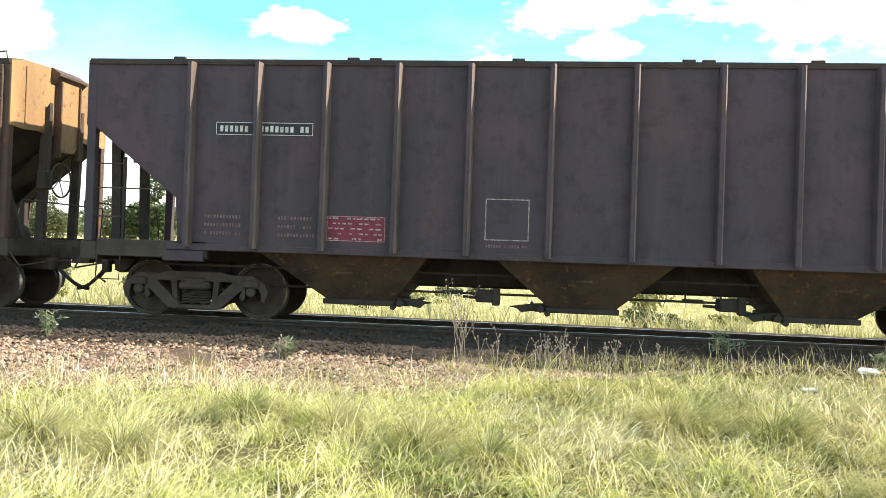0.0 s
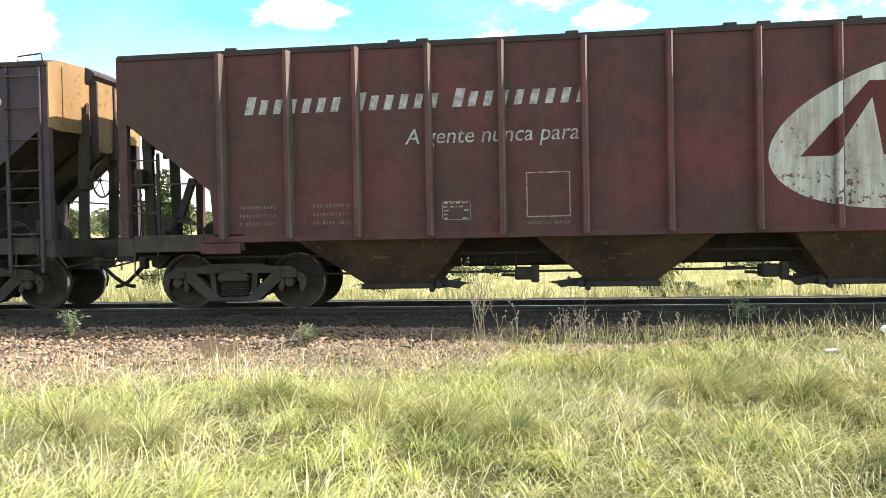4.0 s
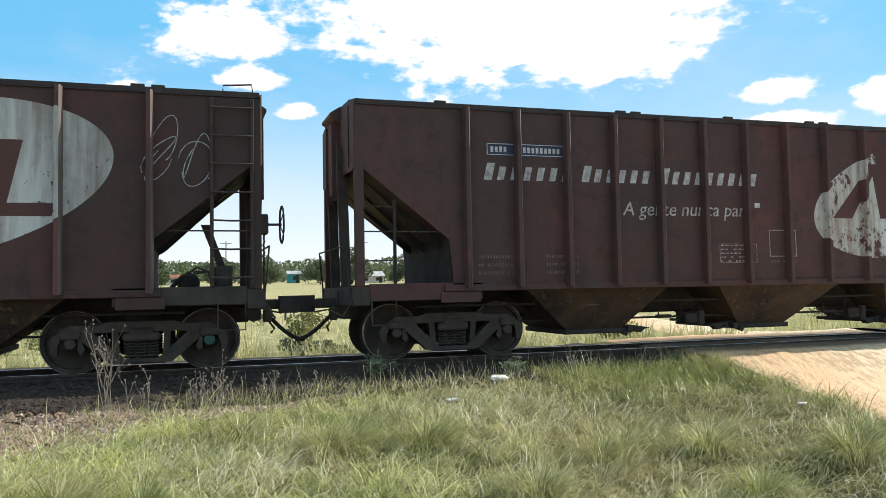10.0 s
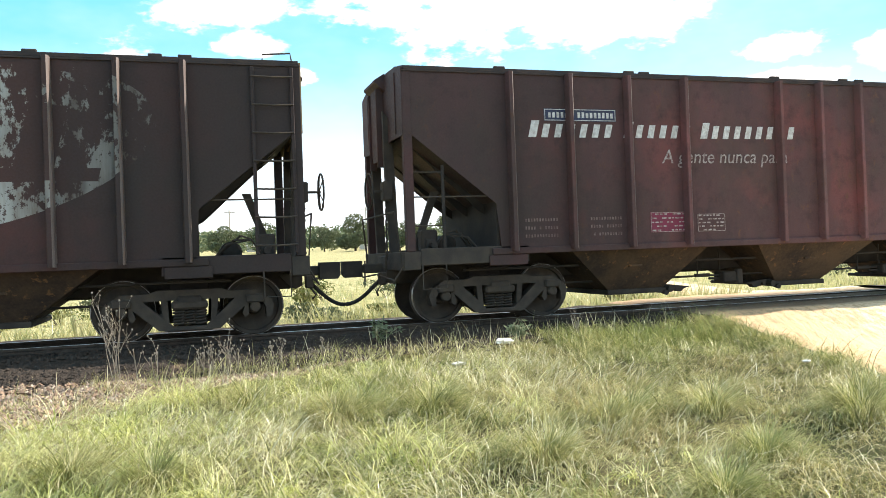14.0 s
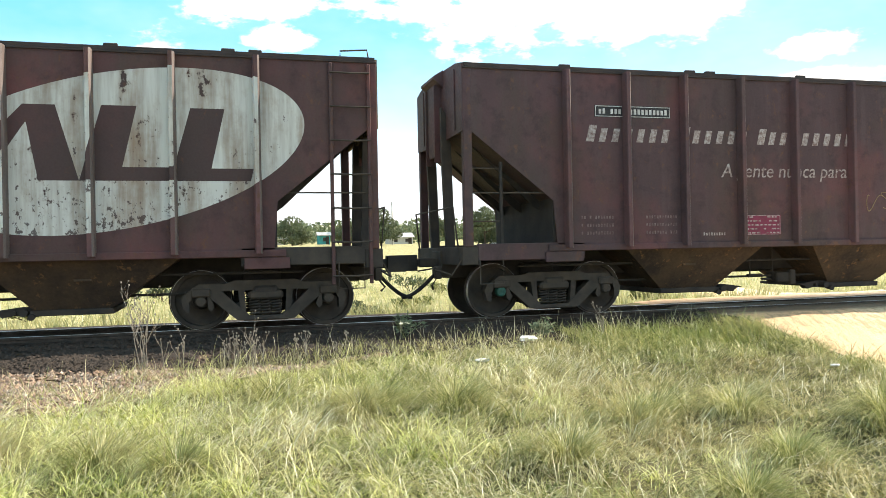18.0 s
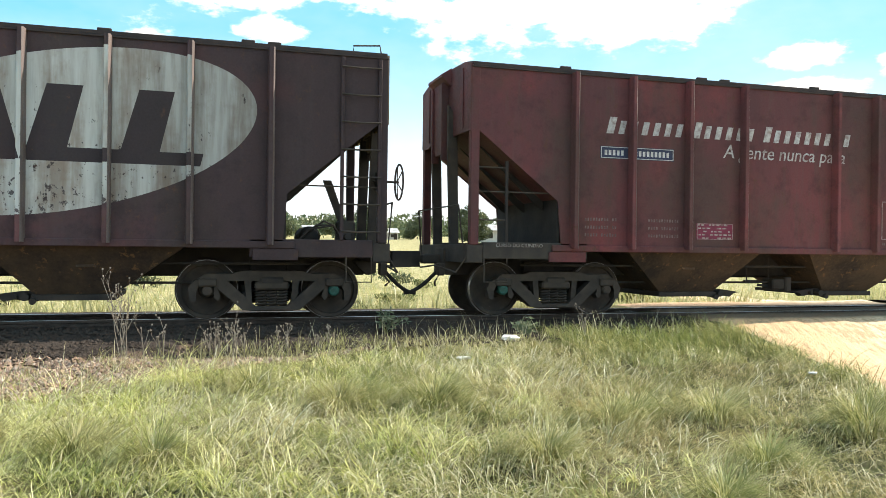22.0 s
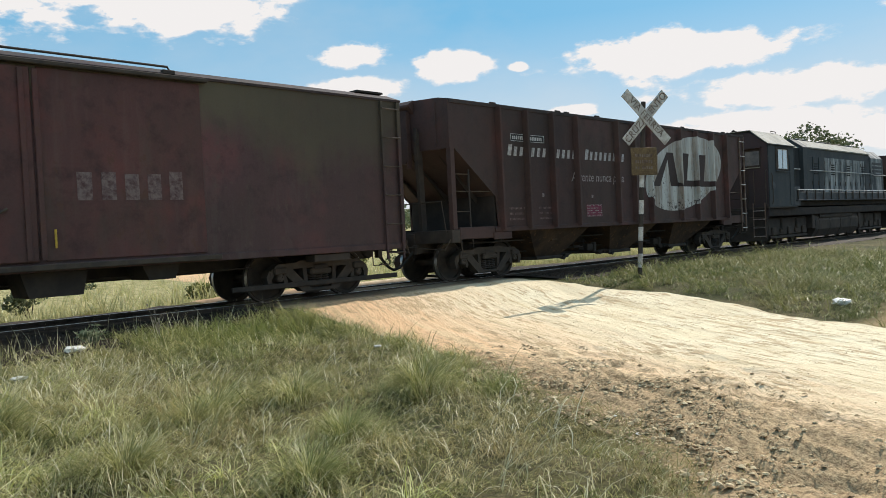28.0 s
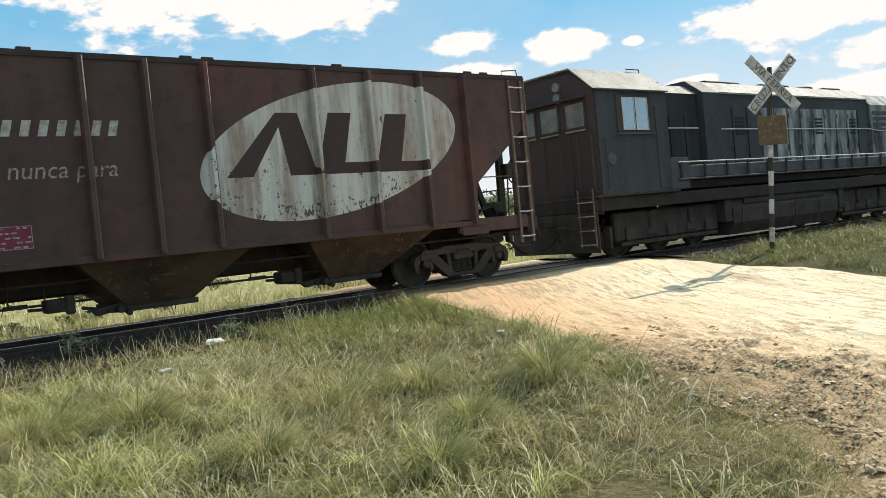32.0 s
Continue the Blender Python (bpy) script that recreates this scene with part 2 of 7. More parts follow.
def logo_group():
    """The oval sign of the railway as plain shapes: 1 on the white field, 0 on the dark slanted shapes in it and off it."""
    g = bpy.data.node_groups.new("oval_sign", "ShaderNodeTree")
    g.interface.new_socket("Point", in_out="INPUT", socket_type="NodeSocketVector")
    g.interface.new_socket("Field", in_out="OUTPUT", socket_type="NodeSocketFloat")
    g.interface.new_socket("Oval", in_out="OUTPUT", socket_type="NodeSocketFloat")
    gi, go = g.nodes.new("NodeGroupInput"), g.nodes.new("NodeGroupOutput")
    sep = g.nodes.new("ShaderNodeSeparateXYZ")
    g.links.new(gi.outputs[0], sep.inputs[0])
    x, z = sep.outputs["X"], sep.outputs["Z"]
    # slanted ellipse
    sxx, szz, sxz = 5.76, 1.22, 0.93
    det = sxx * szz - sxz * sxz
    q = math_node(g, "ADD", math_node(g, "ADD", math_node(g, "MULTIPLY", math_node(g, "MULTIPLY", x, x), szz / det),
                                      math_node(g, "MULTIPLY", math_node(g, "MULTIPLY", z, z), sxx / det)),
                  math_node(g, "MULTIPLY", math_node(g, "MULTIPLY", x, z), -2 * sxz / det))
    oval = math_node(g, "LESS_THAN", q, 1.0)
    inside = None
    quads = [[(-2.0, -0.40), (-1.58, -0.40), (-0.95, 0.57), (-1.13, 0.57)], [(-0.96, -0.40), (-0.48, -0.40), (-0.75, 0.57), (-1.13, 0.57)],
             [(-0.48, -0.40), (0.0, -0.40), (0.23, 0.58), (-0.20, 0.58)], [(-0.4, -0.40), (0.70, -0.40), (0.75, -0.22), (-0.36, -0.22)],
             [(0.63, -0.40), (1.12, -0.40), (1.34, 0.57), (0.90, 0.57)], [(0.7, -0.40), (1.67, -0.40), (1.71, -0.23), (0.75, -0.23)]]
    for quad in quads:
        depth = None
        for (ax, az), (bx, bz) in zip(quad, quad[1:] + quad[:1]):
            nx, nz = az - bz, bx - ax
            k = math.hypot(nx, nz)
            d = math_node(g, "ADD", math_node(g, "MULTIPLY", x, nx / k), math_node(g, "MULTIPLY", z, nz / k))
            d = math_node(g, "ADD", d, -(ax * nx + az * nz) / k)
            depth = d if depth is None else math_node(g, "MINIMUM", depth, d)
        inside = depth if inside is None else math_node(g, "MAXIMUM", inside, depth)
    field = math_node(g, "MULTIPLY", oval, math_node(g, "LESS_THAN", inside, 0.0))
    g.links.new(field, go.inputs["Field"])
    g.links.new(oval, go.inputs["Oval"])
    return g


OVAL = logo_group()


def wagon_paint(name, base, faded, rust, oval=None, wear=0.5, size=1.0, sign_red=(0.10, 0.022, 0.02), stain=None, seed=0.0, drift=(0.0, 0.0), grime=0.6, dark_coat=None):
    """Old wagon paint with soot, rain streaks, rust spots and, where the wagon has it, the oval sign."""
    m, nt, b = nodes_of(name)
    vec = nt.nodes.new("ShaderNodeTexCoord").outputs["Object"]
    big = noise_of(nt, vec, 0.42, 5.0, 0.62, (1, 1, 0.8), (seed * 3.1, seed * 2, 3))
    streak = noise_of(nt, vec, 2.6, 5.0, 0.62, (1, 1, 0.13), (seed, 0, 0))
    hair = noise_of(nt, vec, 11.0, 3.0, 0.6, (1, 1, 0.07), (0, 0, seed))
    fine = noise_of(nt, vec, 34.0, 3.0, 0.6)
    spots = noise_of(nt, vec, 7.0, 5.0, 0.68, (1, 1, 0.75), (0, seed, 1))
    speck = noise_of(nt, vec, 15.0, 4.0, 0.7, (1, 1, 0.7), (seed, 4, 1))
    soot = tuple(c * 0.58 + 0.014 for c in base)
    col = blend(nt, step(nt, math_node(nt, "ADD", big, math_node(nt, "MULTIPLY", streak, 0.45)), 0.58, 0.88), soot, base)
    col = blend(nt, step(nt, math_node(nt, "ADD", streak, math_node(nt, "MULTIPLY", hair, 0.5)), 0.76, 1.0, 0.0, 0.8), col, faded)
    fresh = noise_of(nt, vec, 0.75, 4.0, 0.6, (1, 1, 0.9), (seed * 5, 1, seed))
    col = blend(nt, step(nt, fresh, 0.52, 0.66, 0.0, 0.7), col, tuple(c * k for c, k in zip(base, (1.45, 1.05, 1.0))))
    wash = noise_of(nt, vec, 0.62, 6.0, 0.68, (1, 1, 0.7), (seed * 2, 6, seed * 4))
    col = blend(nt, step(nt, math_node(nt, "ADD", wash, math_node(nt, "MULTIPLY", streak, 0.35)), 0.62, 0.80, 0.0, grime), col, (0.060, 0.046, 0.036))
    blot = noise_of(nt, vec, 3.0, 5.0, 0.7, None, (seed, seed, 3))
    col = blend(nt, step(nt, blot, 0.50, 0.70, 0.0, 0.7), col, tuple(c * 0.38 + 0.008 for c in base))
    if stain:
        sz = nt.nodes.new("ShaderNodeSeparateXYZ")
        nt.links.new(vec, sz.inputs[0])
        drip = noise_of(nt, vec, 1.9, 5.0, 0.62, (1, 1, 0.05), (seed, 0, 2))
        cloud = noise_of(nt, vec, 0.55, 6.0, 0.7, (1, 1, 0.8), (seed, 3, 5))
        edge = math_node(nt, "ADD", sz.outputs["Z"], math_node(nt, "ADD", math_node(nt, "MULTIPLY", drip, 1.0), math_node(nt, "MULTIPLY", cloud, 2.6)))
        edge = math_node(nt, "ADD", edge, step(nt, sz.outputs["X"], 9.5, 12.0, 0.0, 0.55))
        col = blend(nt, step(nt, edge, 4.45, 5.15, 0.0, 0.8), col, stain)
    col = blend(nt, step(nt, math_node(nt, "ADD", spots, math_node(nt, "MULTIPLY", streak, 0.3)), 0.74, 0.83, 0.0, 0.8), col, rust)
    if oval:
        sub = nt.nodes.new("ShaderNodeMapping")
        sub.vector_type = "POINT"
        sub.inputs["Location"].default_value = (-oval[0] / size, 0, -oval[1] / size)
        sub.inputs["Scale"].default_value = (1 / size,) * 3
        nt.links.new(vec, sub.inputs[0])
        g = nt.nodes.new("ShaderNodeGroup")
        g.node_tree = OVAL
        nt.links.new(sub.outputs[0], g.inputs[0])
        pos = nt.nodes.new("ShaderNodeSeparateXYZ")
        nt.links.new(sub.outputs[0], pos.inputs[0])
        dirt = blend(nt, step(nt, math_node(nt, "ADD", streak, math_node(nt, "MULTIPLY", hair, 0.6)), 0.68, 0.98), (0.57, 0.56, 0.52), (0.33, 0.29, 0.25))
        dirt = blend(nt, step(nt, math_node(nt, "ADD", math_node(nt, "MULTIPLY", streak, 0.8), math_node(nt, "MULTIPLY", spots, 0.5)), 0.62, 0.86, 0.0, 0.3 + 0.75 * wear), dirt, (0.23, 0.135, 0.075))
        flake = noise_of(nt, vec, 2.1, 6.0, 0.66, (1, 1, 0.6), (seed, 2, seed))
        chips = math_node(nt, "ADD", math_node(nt, "MULTIPLY", spots, 0.5), math_node(nt, "MULTIPLY", flake, 0.65))
        chips = math_node(nt, "ADD", chips, math_node(nt, "MULTIPLY", streak, 0.35))
        chips = math_node(nt, "ADD", chips, math_node(nt, "ADD", math_node(nt, "MULTIPLY", pos.outputs["X"], drift[0]), math_node(nt, "MULTIPLY", pos.outputs["Z"], drift[1])))
        keep = step(nt, chips, 1.02 - wear * 0.36, 1.05 - wear * 0.36, 1.0, 0.0)
        low = math_node(nt, "ADD", speck, math_node(nt, "MULTIPLY", pos.outputs["Z"], -0.09))
        keep = math_node(nt, "MULTIPLY", keep, step(nt, math_node(nt, "ADD", low, math_node(nt, "MULTIPLY", blot, 0.7)), 1.005, 1.03, 1.0, 0.12))
        col = blend(nt, math_node(nt, "MULTIPLY", g.outputs["Oval"], 0.7), col, sign_red)
        col = blend(nt, step(nt, spots, 0.64, 0.7, 0.0, 0.6), col, rust)
        col = blend(nt, math_node(nt, "MULTIPLY", g.outputs["Field"], keep), col, dirt)
    # sooty dark coat over one stretch of the side
    if dark_coat:
        along = nt.nodes.new("ShaderNodeSeparateXYZ")
        nt.links.new(vec, along.inputs[0])
        reach = math_node(nt, "ADD", along.outputs["X"], math_node(nt, "ADD", math_node(nt, "MULTIPLY", big, 4.0), math_node(nt, "MULTIPLY", streak, 2.0)))
        col = blend(nt, step(nt, reach, dark_coat[0] + 3.0, dark_coat[1] + 3.0, 0.0, dark_coat[2]), col, (0.030, 0.024, 0.023))
    nt.links.new(col, b.inputs["Base Color"])
    nt.links.new(step(nt, fine, 0.3, 0.7, 0.6, 0.85), b.inputs["Roughness"])
    b.inputs["Specular IOR Level"].default_value = 0.26
    bump_to(nt, b, math_node(nt, "ADD", math_node(nt, "MULTIPLY", fine, 0.3), math_node(nt, "MULTIPLY", big, 3.0)), 0.35, 0.012)
    return m


IRON = worn("dusty_iron", (0.054, 0.044, 0.037), (0.090, 0.070, 0.054), 0.8, 0.0, 4.0)
DARK = worn("underframe_black", (0.044, 0.037, 0.033), (0.072, 0.058, 0.047), 0.8, 0.0, 3.0)
TREAD = worn("polished_tread", (0.45, 0.44, 0.43), (0.30, 0.27, 0.25), 0.35, 0.9, 6.0)
RAILTOP = worn("rail_steel", (0.10, 0.075, 0.06), (0.06, 0.045, 0.035), 0.7, 0.3, 6.0)
RUSTY = worn("rusty_chute", (0.105, 0.068, 0.043), (0.05, 0.036, 0.029), 0.85, 0.0, 1.6, False, 0.3, (0.18, 0.10, 0.05))
WHITE = worn("worn_white_paint", (0.62, 0.62, 0.60), (0.36, 0.33, 0.31), 0.6, 0.0, 14.0)
FAINT = worn("faded_lettering", (0.42, 0.38, 0.36), (0.16, 0.10, 0.09), 0.7, 0.0, 18.0)
GHOST = worn("nearly_gone_lettering", (0.20, 0.15, 0.14), (0.09, 0.05, 0.05), 0.7, 0.0, 16.0)
PLATE = worn("navy_plate", (0.018, 0.028, 0.075), (0.03, 0.035, 0.06), 0.55, 0.0, 8.0)
BLACKPLATE = worn("black_plate", (0.012, 0.012, 0.014), (0.03, 0.03, 0.03), 0.6, 0.0, 8.0)
MAGENTA = worn("crimson_table", (0.20, 0.020, 0.055), (0.13, 0.02, 0.04), 0.6, 0.0, 8.0)
# near-black for enclosed places; their deep shade is put into the colour
SHADE_BLACK = worn("shade_black", (0.032, 0.028, 0.026), (0.050, 0.041, 0.036), 0.85, 0.0, 3.0)
ROOF = worn("sooty_roof_edge", (0.045, 0.036, 0.034), (0.07, 0.05, 0.045), 0.7, 0.0, 3.0)
GREEN = worn("green_bearing_cap", (0.04, 0.16, 0.12), (0.03, 0.08, 0.06), 0.6, 0.2, 9.0)
RUBBER = worn("hose_rubber", (0.016, 0.016, 0.016), (0.04, 0.036, 0.03), 0.7, 0.0, 9.0)
YELLOW = worn("yellow_mark", (0.55, 0.36, 0.04), (0.4, 0.24, 0.05), 0.6, 0.0, 9.0)
CHALK = worn("chalk_scrawl", (0.52, 0.52, 0.52), (0.22, 0.2, 0.2), 0.9, 0.0, 25.0)
BLUECHALK = worn("blue_scrawl", (0.25, 0.36, 0.50), (0.14, 0.16, 0.2), 0.9, 0.0, 25.0)


# ---- ground ----
def ease(a, b, x):
    u = min(1.0, max(0.0, (x - a) / (b - a)))
    return u * u * (3 - 2 * u)


def line(x, xs, ys):
    return float(np.interp(x, xs, ys))


ROAD_LEFT = ((-12, 0, 2.0, 2.5, 3.2, 4.8, 6.6, 8.5, 9.8, 11, 14.7, 15.3, 18, 30, 60), (-3.0, 2.5, 4.15, 4.75, 5.4, 6.15, 6.9, 7.4, 7.49, 7.6, 7.9, 12.2, 13.0, 16.0, 23.0))
ROAD_RIGHT = ((-12, 0, 3.6, 6.7, 8.0, 9.1, 10.4, 11.4, 16, 30, 60), (7.5, 10.4, 12.3, 13.9, 14.0, 13.95, 14.0, 14.3, 14.6, 19.0, 28.0))


def road_sides(y):
    """Left and right edge of the dirt road at the depth y."""
    return line(y, *ROAD_LEFT), line(y, *ROAD_RIGHT)


def on_road(x, y):
    a, b = road_sides(y)
    return min(x - a, b - x)


def height(x, y):
    left = line(y, (-40, 2, 5, 8.3, 9.4, 11.0, 14.6, 16.5, 20), (0, 0, 0.02, 0.17, 0.27, 0.41, 0.41, 0.15, 0.10))
    verge = line(y, (-40, 2, 5, 8.0, 9.4, 11.0, 14.6, 17, 20), (0, 0.05, 0.15, 0.33, 0.41, 0.44, 0.44, 0.32, 0.15))
    z = left + (verge - left) * ease(12.0, 15.0, x)
    if y > 20:
        z += (y - 20) * 0.021 * ease(20, 60, y)
    r = on_road(x, y)
    if r > -1.2 and 8.6 < y < 16.5:
        z += (RAIL - 0.055 - z) * ease(-1.2, 0.2, r) * ease(8.6, 11.2, y) * (1 - ease(14.4, 16.5, y))
    if 10.9 < y < 14.6:
        return z
    z += 0.05 * noise.noise((x * 0.45, y * 0.45, 0)) * (1 if r < 0 else 0.35) * ease(-3, 1, 12 - y if y < 12 else 3)
    if r < 0 and 2.4 < y < 10.4:
        z += (0.085 * noise.noise((x * 1.25, y * 1.25, 3)) + 0.03 * noise.noise((x * 2.6, y * 2.6, 7))) * ease(0.0, 0.8, -r) * (1 - ease(8.6, 10.2, y))
    return z


def sheet(xs, ys, fn):
    v = [(x, y, fn(x, y)) for y in ys for x in xs]
    n = len(xs)
    f = [(j * n + i, j * n + i + 1, (j + 1) * n + i + 1, (j + 1) * n + i) for j in range(len(ys) - 1) for i in range(n - 1)]
    return v, f


def soil_material():
    m, nt, b = nodes_of("soil_and_dry_grass")
    vec = nt.nodes.new("ShaderNodeTexCoord").outputs["Object"]
    patch = noise_of(nt, vec, 0.5, 5.0, 0.6)
    fine = noise_of(nt, vec, 18.0, 4.0, 0.65)
    mid = noise_of(nt, vec, 3.0, 4.0, 0.6)
    col = blend(nt, step(nt, patch, 0.4, 0.62), (0.07, 0.075, 0.028), (0.14, 0.12, 0.055))
    col = blend(nt, step(nt, fine, 0.45, 0.7), col, (0.055, 0.045, 0.028))
    col = blend(nt, step(nt, mid, 0.55, 0.7, 0, 0.5), col, (0.05, 0.06, 0.02))
    sep = nt.nodes.new("ShaderNodeSeparateXYZ")
    nt.links.new(vec, sep.inputs[0])
    side = math_node(nt, "SUBTRACT", sep.outputs["X"], math_node(nt, "MULTIPLY", sep.outputs["Y"], 0.45))
    bare = step(nt, math_node(nt, "ADD", side, math_node(nt, "MULTIPLY", mid, 2.0)), 4.75, 5.5)
    bare = math_node(nt, "MULTIPLY", bare, math_node(nt, "MULTIPLY", step(nt, sep.outputs["Y"], 8.0, 9.5, 1.0, 0.0), step(nt, side, 6.0, 7.0, 1.0, 0.0)))
    worn_edge = step(nt, math_node(nt, "ADD", math_node(nt, "SUBTRACT", sep.outputs["X"], sep.outputs["Y"]), math_node(nt, "MULTIPLY", mid, 1.6)), 2.5, 3.2)
    worn_edge = math_node(nt, "MULTIPLY", worn_edge, math_node(nt, "MULTIPLY", step(nt, sep.outputs["Y"], 3.4, 3.9, 1.0, 0.0), step(nt, sep.outputs["Y"], -0.2, 0.8)))
    bare = math_node(nt, "MAXIMUM", bare, worn_edge)
    col = blend(nt, bare, col, blend(nt, fine, (0.24, 0.17, 0.09), (0.38, 0.285, 0.155)))
    # the dry field behind the railway
    col = blend(nt, step(nt, sep.outputs["Y"], 15.5, 17.5), col, blend(nt, step(nt, math_node(nt, "ADD", mid, math_node(nt, "MULTIPLY", fine, 0.6)), 0.62, 0.98), (0.17, 0.17, 0.065), (0.50, 0.43, 0.23)))
    nt.links.new(col, b.inputs["Base Color"])
    b.inputs["Roughness"].default_value = 0.95
    b.inputs["Specular IOR Level"].default_value = 0.1
    bump_to(nt, b, math_node(nt, "ADD", fine, mid), 0.8, 0.05)
    return m


def road_material():
    m, nt, b = nodes_of("packed_dirt")
    vec = nt.nodes.new("ShaderNodeTexCoord").outputs["Object"]
    turn = nt.nodes.new("ShaderNodeMapping")
    turn.inputs["Rotation"].default_value = (0, 0, radians(28))
    nt.links.new(vec, turn.inputs[0])
    way = turn.outputs[0]
    ruts = noise_of(nt, way, 1.3, 6.0, 0.64, (2.6, 0.26, 1))
    tread = noise_of(nt, way, 4.0, 6.0, 0.70, (2.8, 0.55, 1), (3, 1, 0))
    grit = noise_of(nt, vec, 26.0, 4.0, 0.7)
    clod = noise_of(nt, vec, 9.0, 5.0, 0.68)
    patch = noise_of(nt, vec, 0.55, 3.0, 0.5)
    sep = nt.nodes.new("ShaderNodeSeparateXYZ")
    nt.links.new(vec, sep.inputs[0])
    edge = math_node(nt, "SUBTRACT", sep.outputs["X"], math_node(nt, "MULTIPLY", sep.outputs["Y"], 0.45))
    col = blend(nt, step(nt, patch, 0.38, 0.65), (0.74, 0.640, 0.445), (0.80, 0.725, 0.535))
    red = step(nt, math_node(nt, "ADD", edge, math_node(nt, "MULTIPLY", ruts, 4.0)), 6.2, 9.4, 0.95, 0.0)
    col = blend(nt, red, col, (0.66, 0.425, 0.24))
    col = blend(nt, step(nt, ruts, 0.52, 0.64, 0, 0.6), col, (0.55, 0.415, 0.235))
    col = blend(nt, step(nt, math_node(nt, "ADD", tread, math_node(nt, "MULTIPLY", patch, 0.35)), 0.69, 0.77, 0, 0.8), col, (0.42, 0.30, 0.17))
    col = blend(nt, step(nt, grit, 0.55, 0.75, 0, 0.45), col, (0.36, 0.25, 0.14))
    # churned darker earth along the grass, where wheels cut the corner
    churn = math_node(nt, "MULTIPLY", step(nt, edge, 4.7, 6.8, 1.0, 0.0), step(nt, sep.outputs["Y"], 3.6, 8.5, 1.0, 0.25))
    churn = step(nt, math_node(nt, "ADD", math_node(nt, "ADD", math_node(nt, "MULTIPLY", churn, 0.62), clod), math_node(nt, "MULTIPLY", tread, 0.45)), 1.02, 1.20, 0.0, 0.86)
    col = blend(nt, churn, col, blend(nt, step(nt, grit, 0.36, 0.62), (0.15, 0.105, 0.062), (0.46, 0.345, 0.200)))
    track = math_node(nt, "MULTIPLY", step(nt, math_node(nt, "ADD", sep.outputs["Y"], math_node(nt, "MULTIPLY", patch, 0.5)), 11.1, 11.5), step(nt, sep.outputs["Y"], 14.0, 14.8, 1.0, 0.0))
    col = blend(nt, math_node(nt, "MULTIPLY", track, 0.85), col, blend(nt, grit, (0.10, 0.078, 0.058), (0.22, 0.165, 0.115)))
    nt.links.new(col, b.inputs["Base Color"])
    b.inputs["Roughness"].default_value = 0.95
    b.inputs["Specular IOR Level"].default_value = 0.1
    h = math_node(nt, "ADD", math_node(nt, "MULTIPLY", ruts, 1.5), math_node(nt, "MULTIPLY", grit, 0.5))
    h = math_node(nt, "ADD", h, math_node(nt, "ADD", math_node(nt, "MULTIPLY", tread, 1.2), math_node(nt, "MULTIPLY", clod, 0.8)))
    bump_to(nt, b, h, 0.7, 0.036)
    return m


def stone_material():
    m, nt, b = nodes_of("ballast_stone")
    geo = nt.nodes.new("ShaderNodeNewGeometry")
    ramp = nt.nodes.new("ShaderNodeValToRGB")
    e = ramp.color_ramp.elements
    e[0].color, e[1].color = (0.085, 0.060, 0.043, 1), (0.50, 0.40, 0.30, 1)
    for p, c in ((0.3, (0.22, 0.138, 0.088, 1)), (0.6, (0.36, 0.245, 0.162, 1)), (0.8, (0.16, 0.13, 0.107, 1))):
        e.new(p).color = c
    nt.links.new(geo.outputs["Random Per Island"], ramp.inputs[0])
    vec = nt.nodes.new("ShaderNodeTexCoord").outputs["Object"]
    fine = noise_of(nt, vec, 30.0, 3.0, 0.6)
    nt.links.new(blend(nt, step(nt, fine, 0.4, 0.7, 0, 0.4), ramp.outputs[0], (0.14, 0.10, 0.08)), b.inputs["Base Color"])
    b.inputs["Roughness"].default_value = 0.9
    return m


SOIL, ROAD, STONE = soil_material(), road_material(), stone_material()
# oil-stained stone, darkened further by the train's shadow put into the colour
OILY_SHADE = worn("oily_shaded_ballast", (0.034, 0.027, 0.022), (0.060, 0.047, 0.037), 0.9, 0.0, 9.0, False, 0.9, (0.075, 0.058, 0.048))
BED = worn("ballast_bed", (0.11, 0.074, 0.053), (0.065, 0.048, 0.037), 0.95, 0.0, 9.0, False, 0.8, (0.18, 0.12, 0.085))


def road_height(x, y, a):
    """Height of the rutted road at x, y; a is its left edge there."""
    across, along = x * 0.88 - y * 0.47, x * 0.47 + y * 0.88
    torn = ease(0.0, 0.5, x - a) * (1 - ease(1.6, 3.8, x - a)) * (1 - ease(4.2, 7.0, y))
    rut = 0.03 * noise.noise((across * 1.6, along * 0.3, 2)) + 0.010 * noise.noise((across * 5, along * 0.9, 8)) + 0.012 * max(0.0, noise.noise((across * 9, along * 2.2, 1)) - 0.1)
    clump = noise.noise((across * 4.6, along * 2.2, 6)) + 0.6 * noise.noise((across * 9.5, along * 4.2, 3))
    rut += torn * (0.055 * noise.noise((across * 2.4, along * 0.9, 6)) + 0.060 * max(-0.5, min(0.45, clump * 1.3)) + 0.030 * noise.noise((x * 13, y * 13, 5)) + 0.02)
    return height(x, y) + 0.03 + (rut if not 10.9 < y < 14.5 else rut * 0.2)


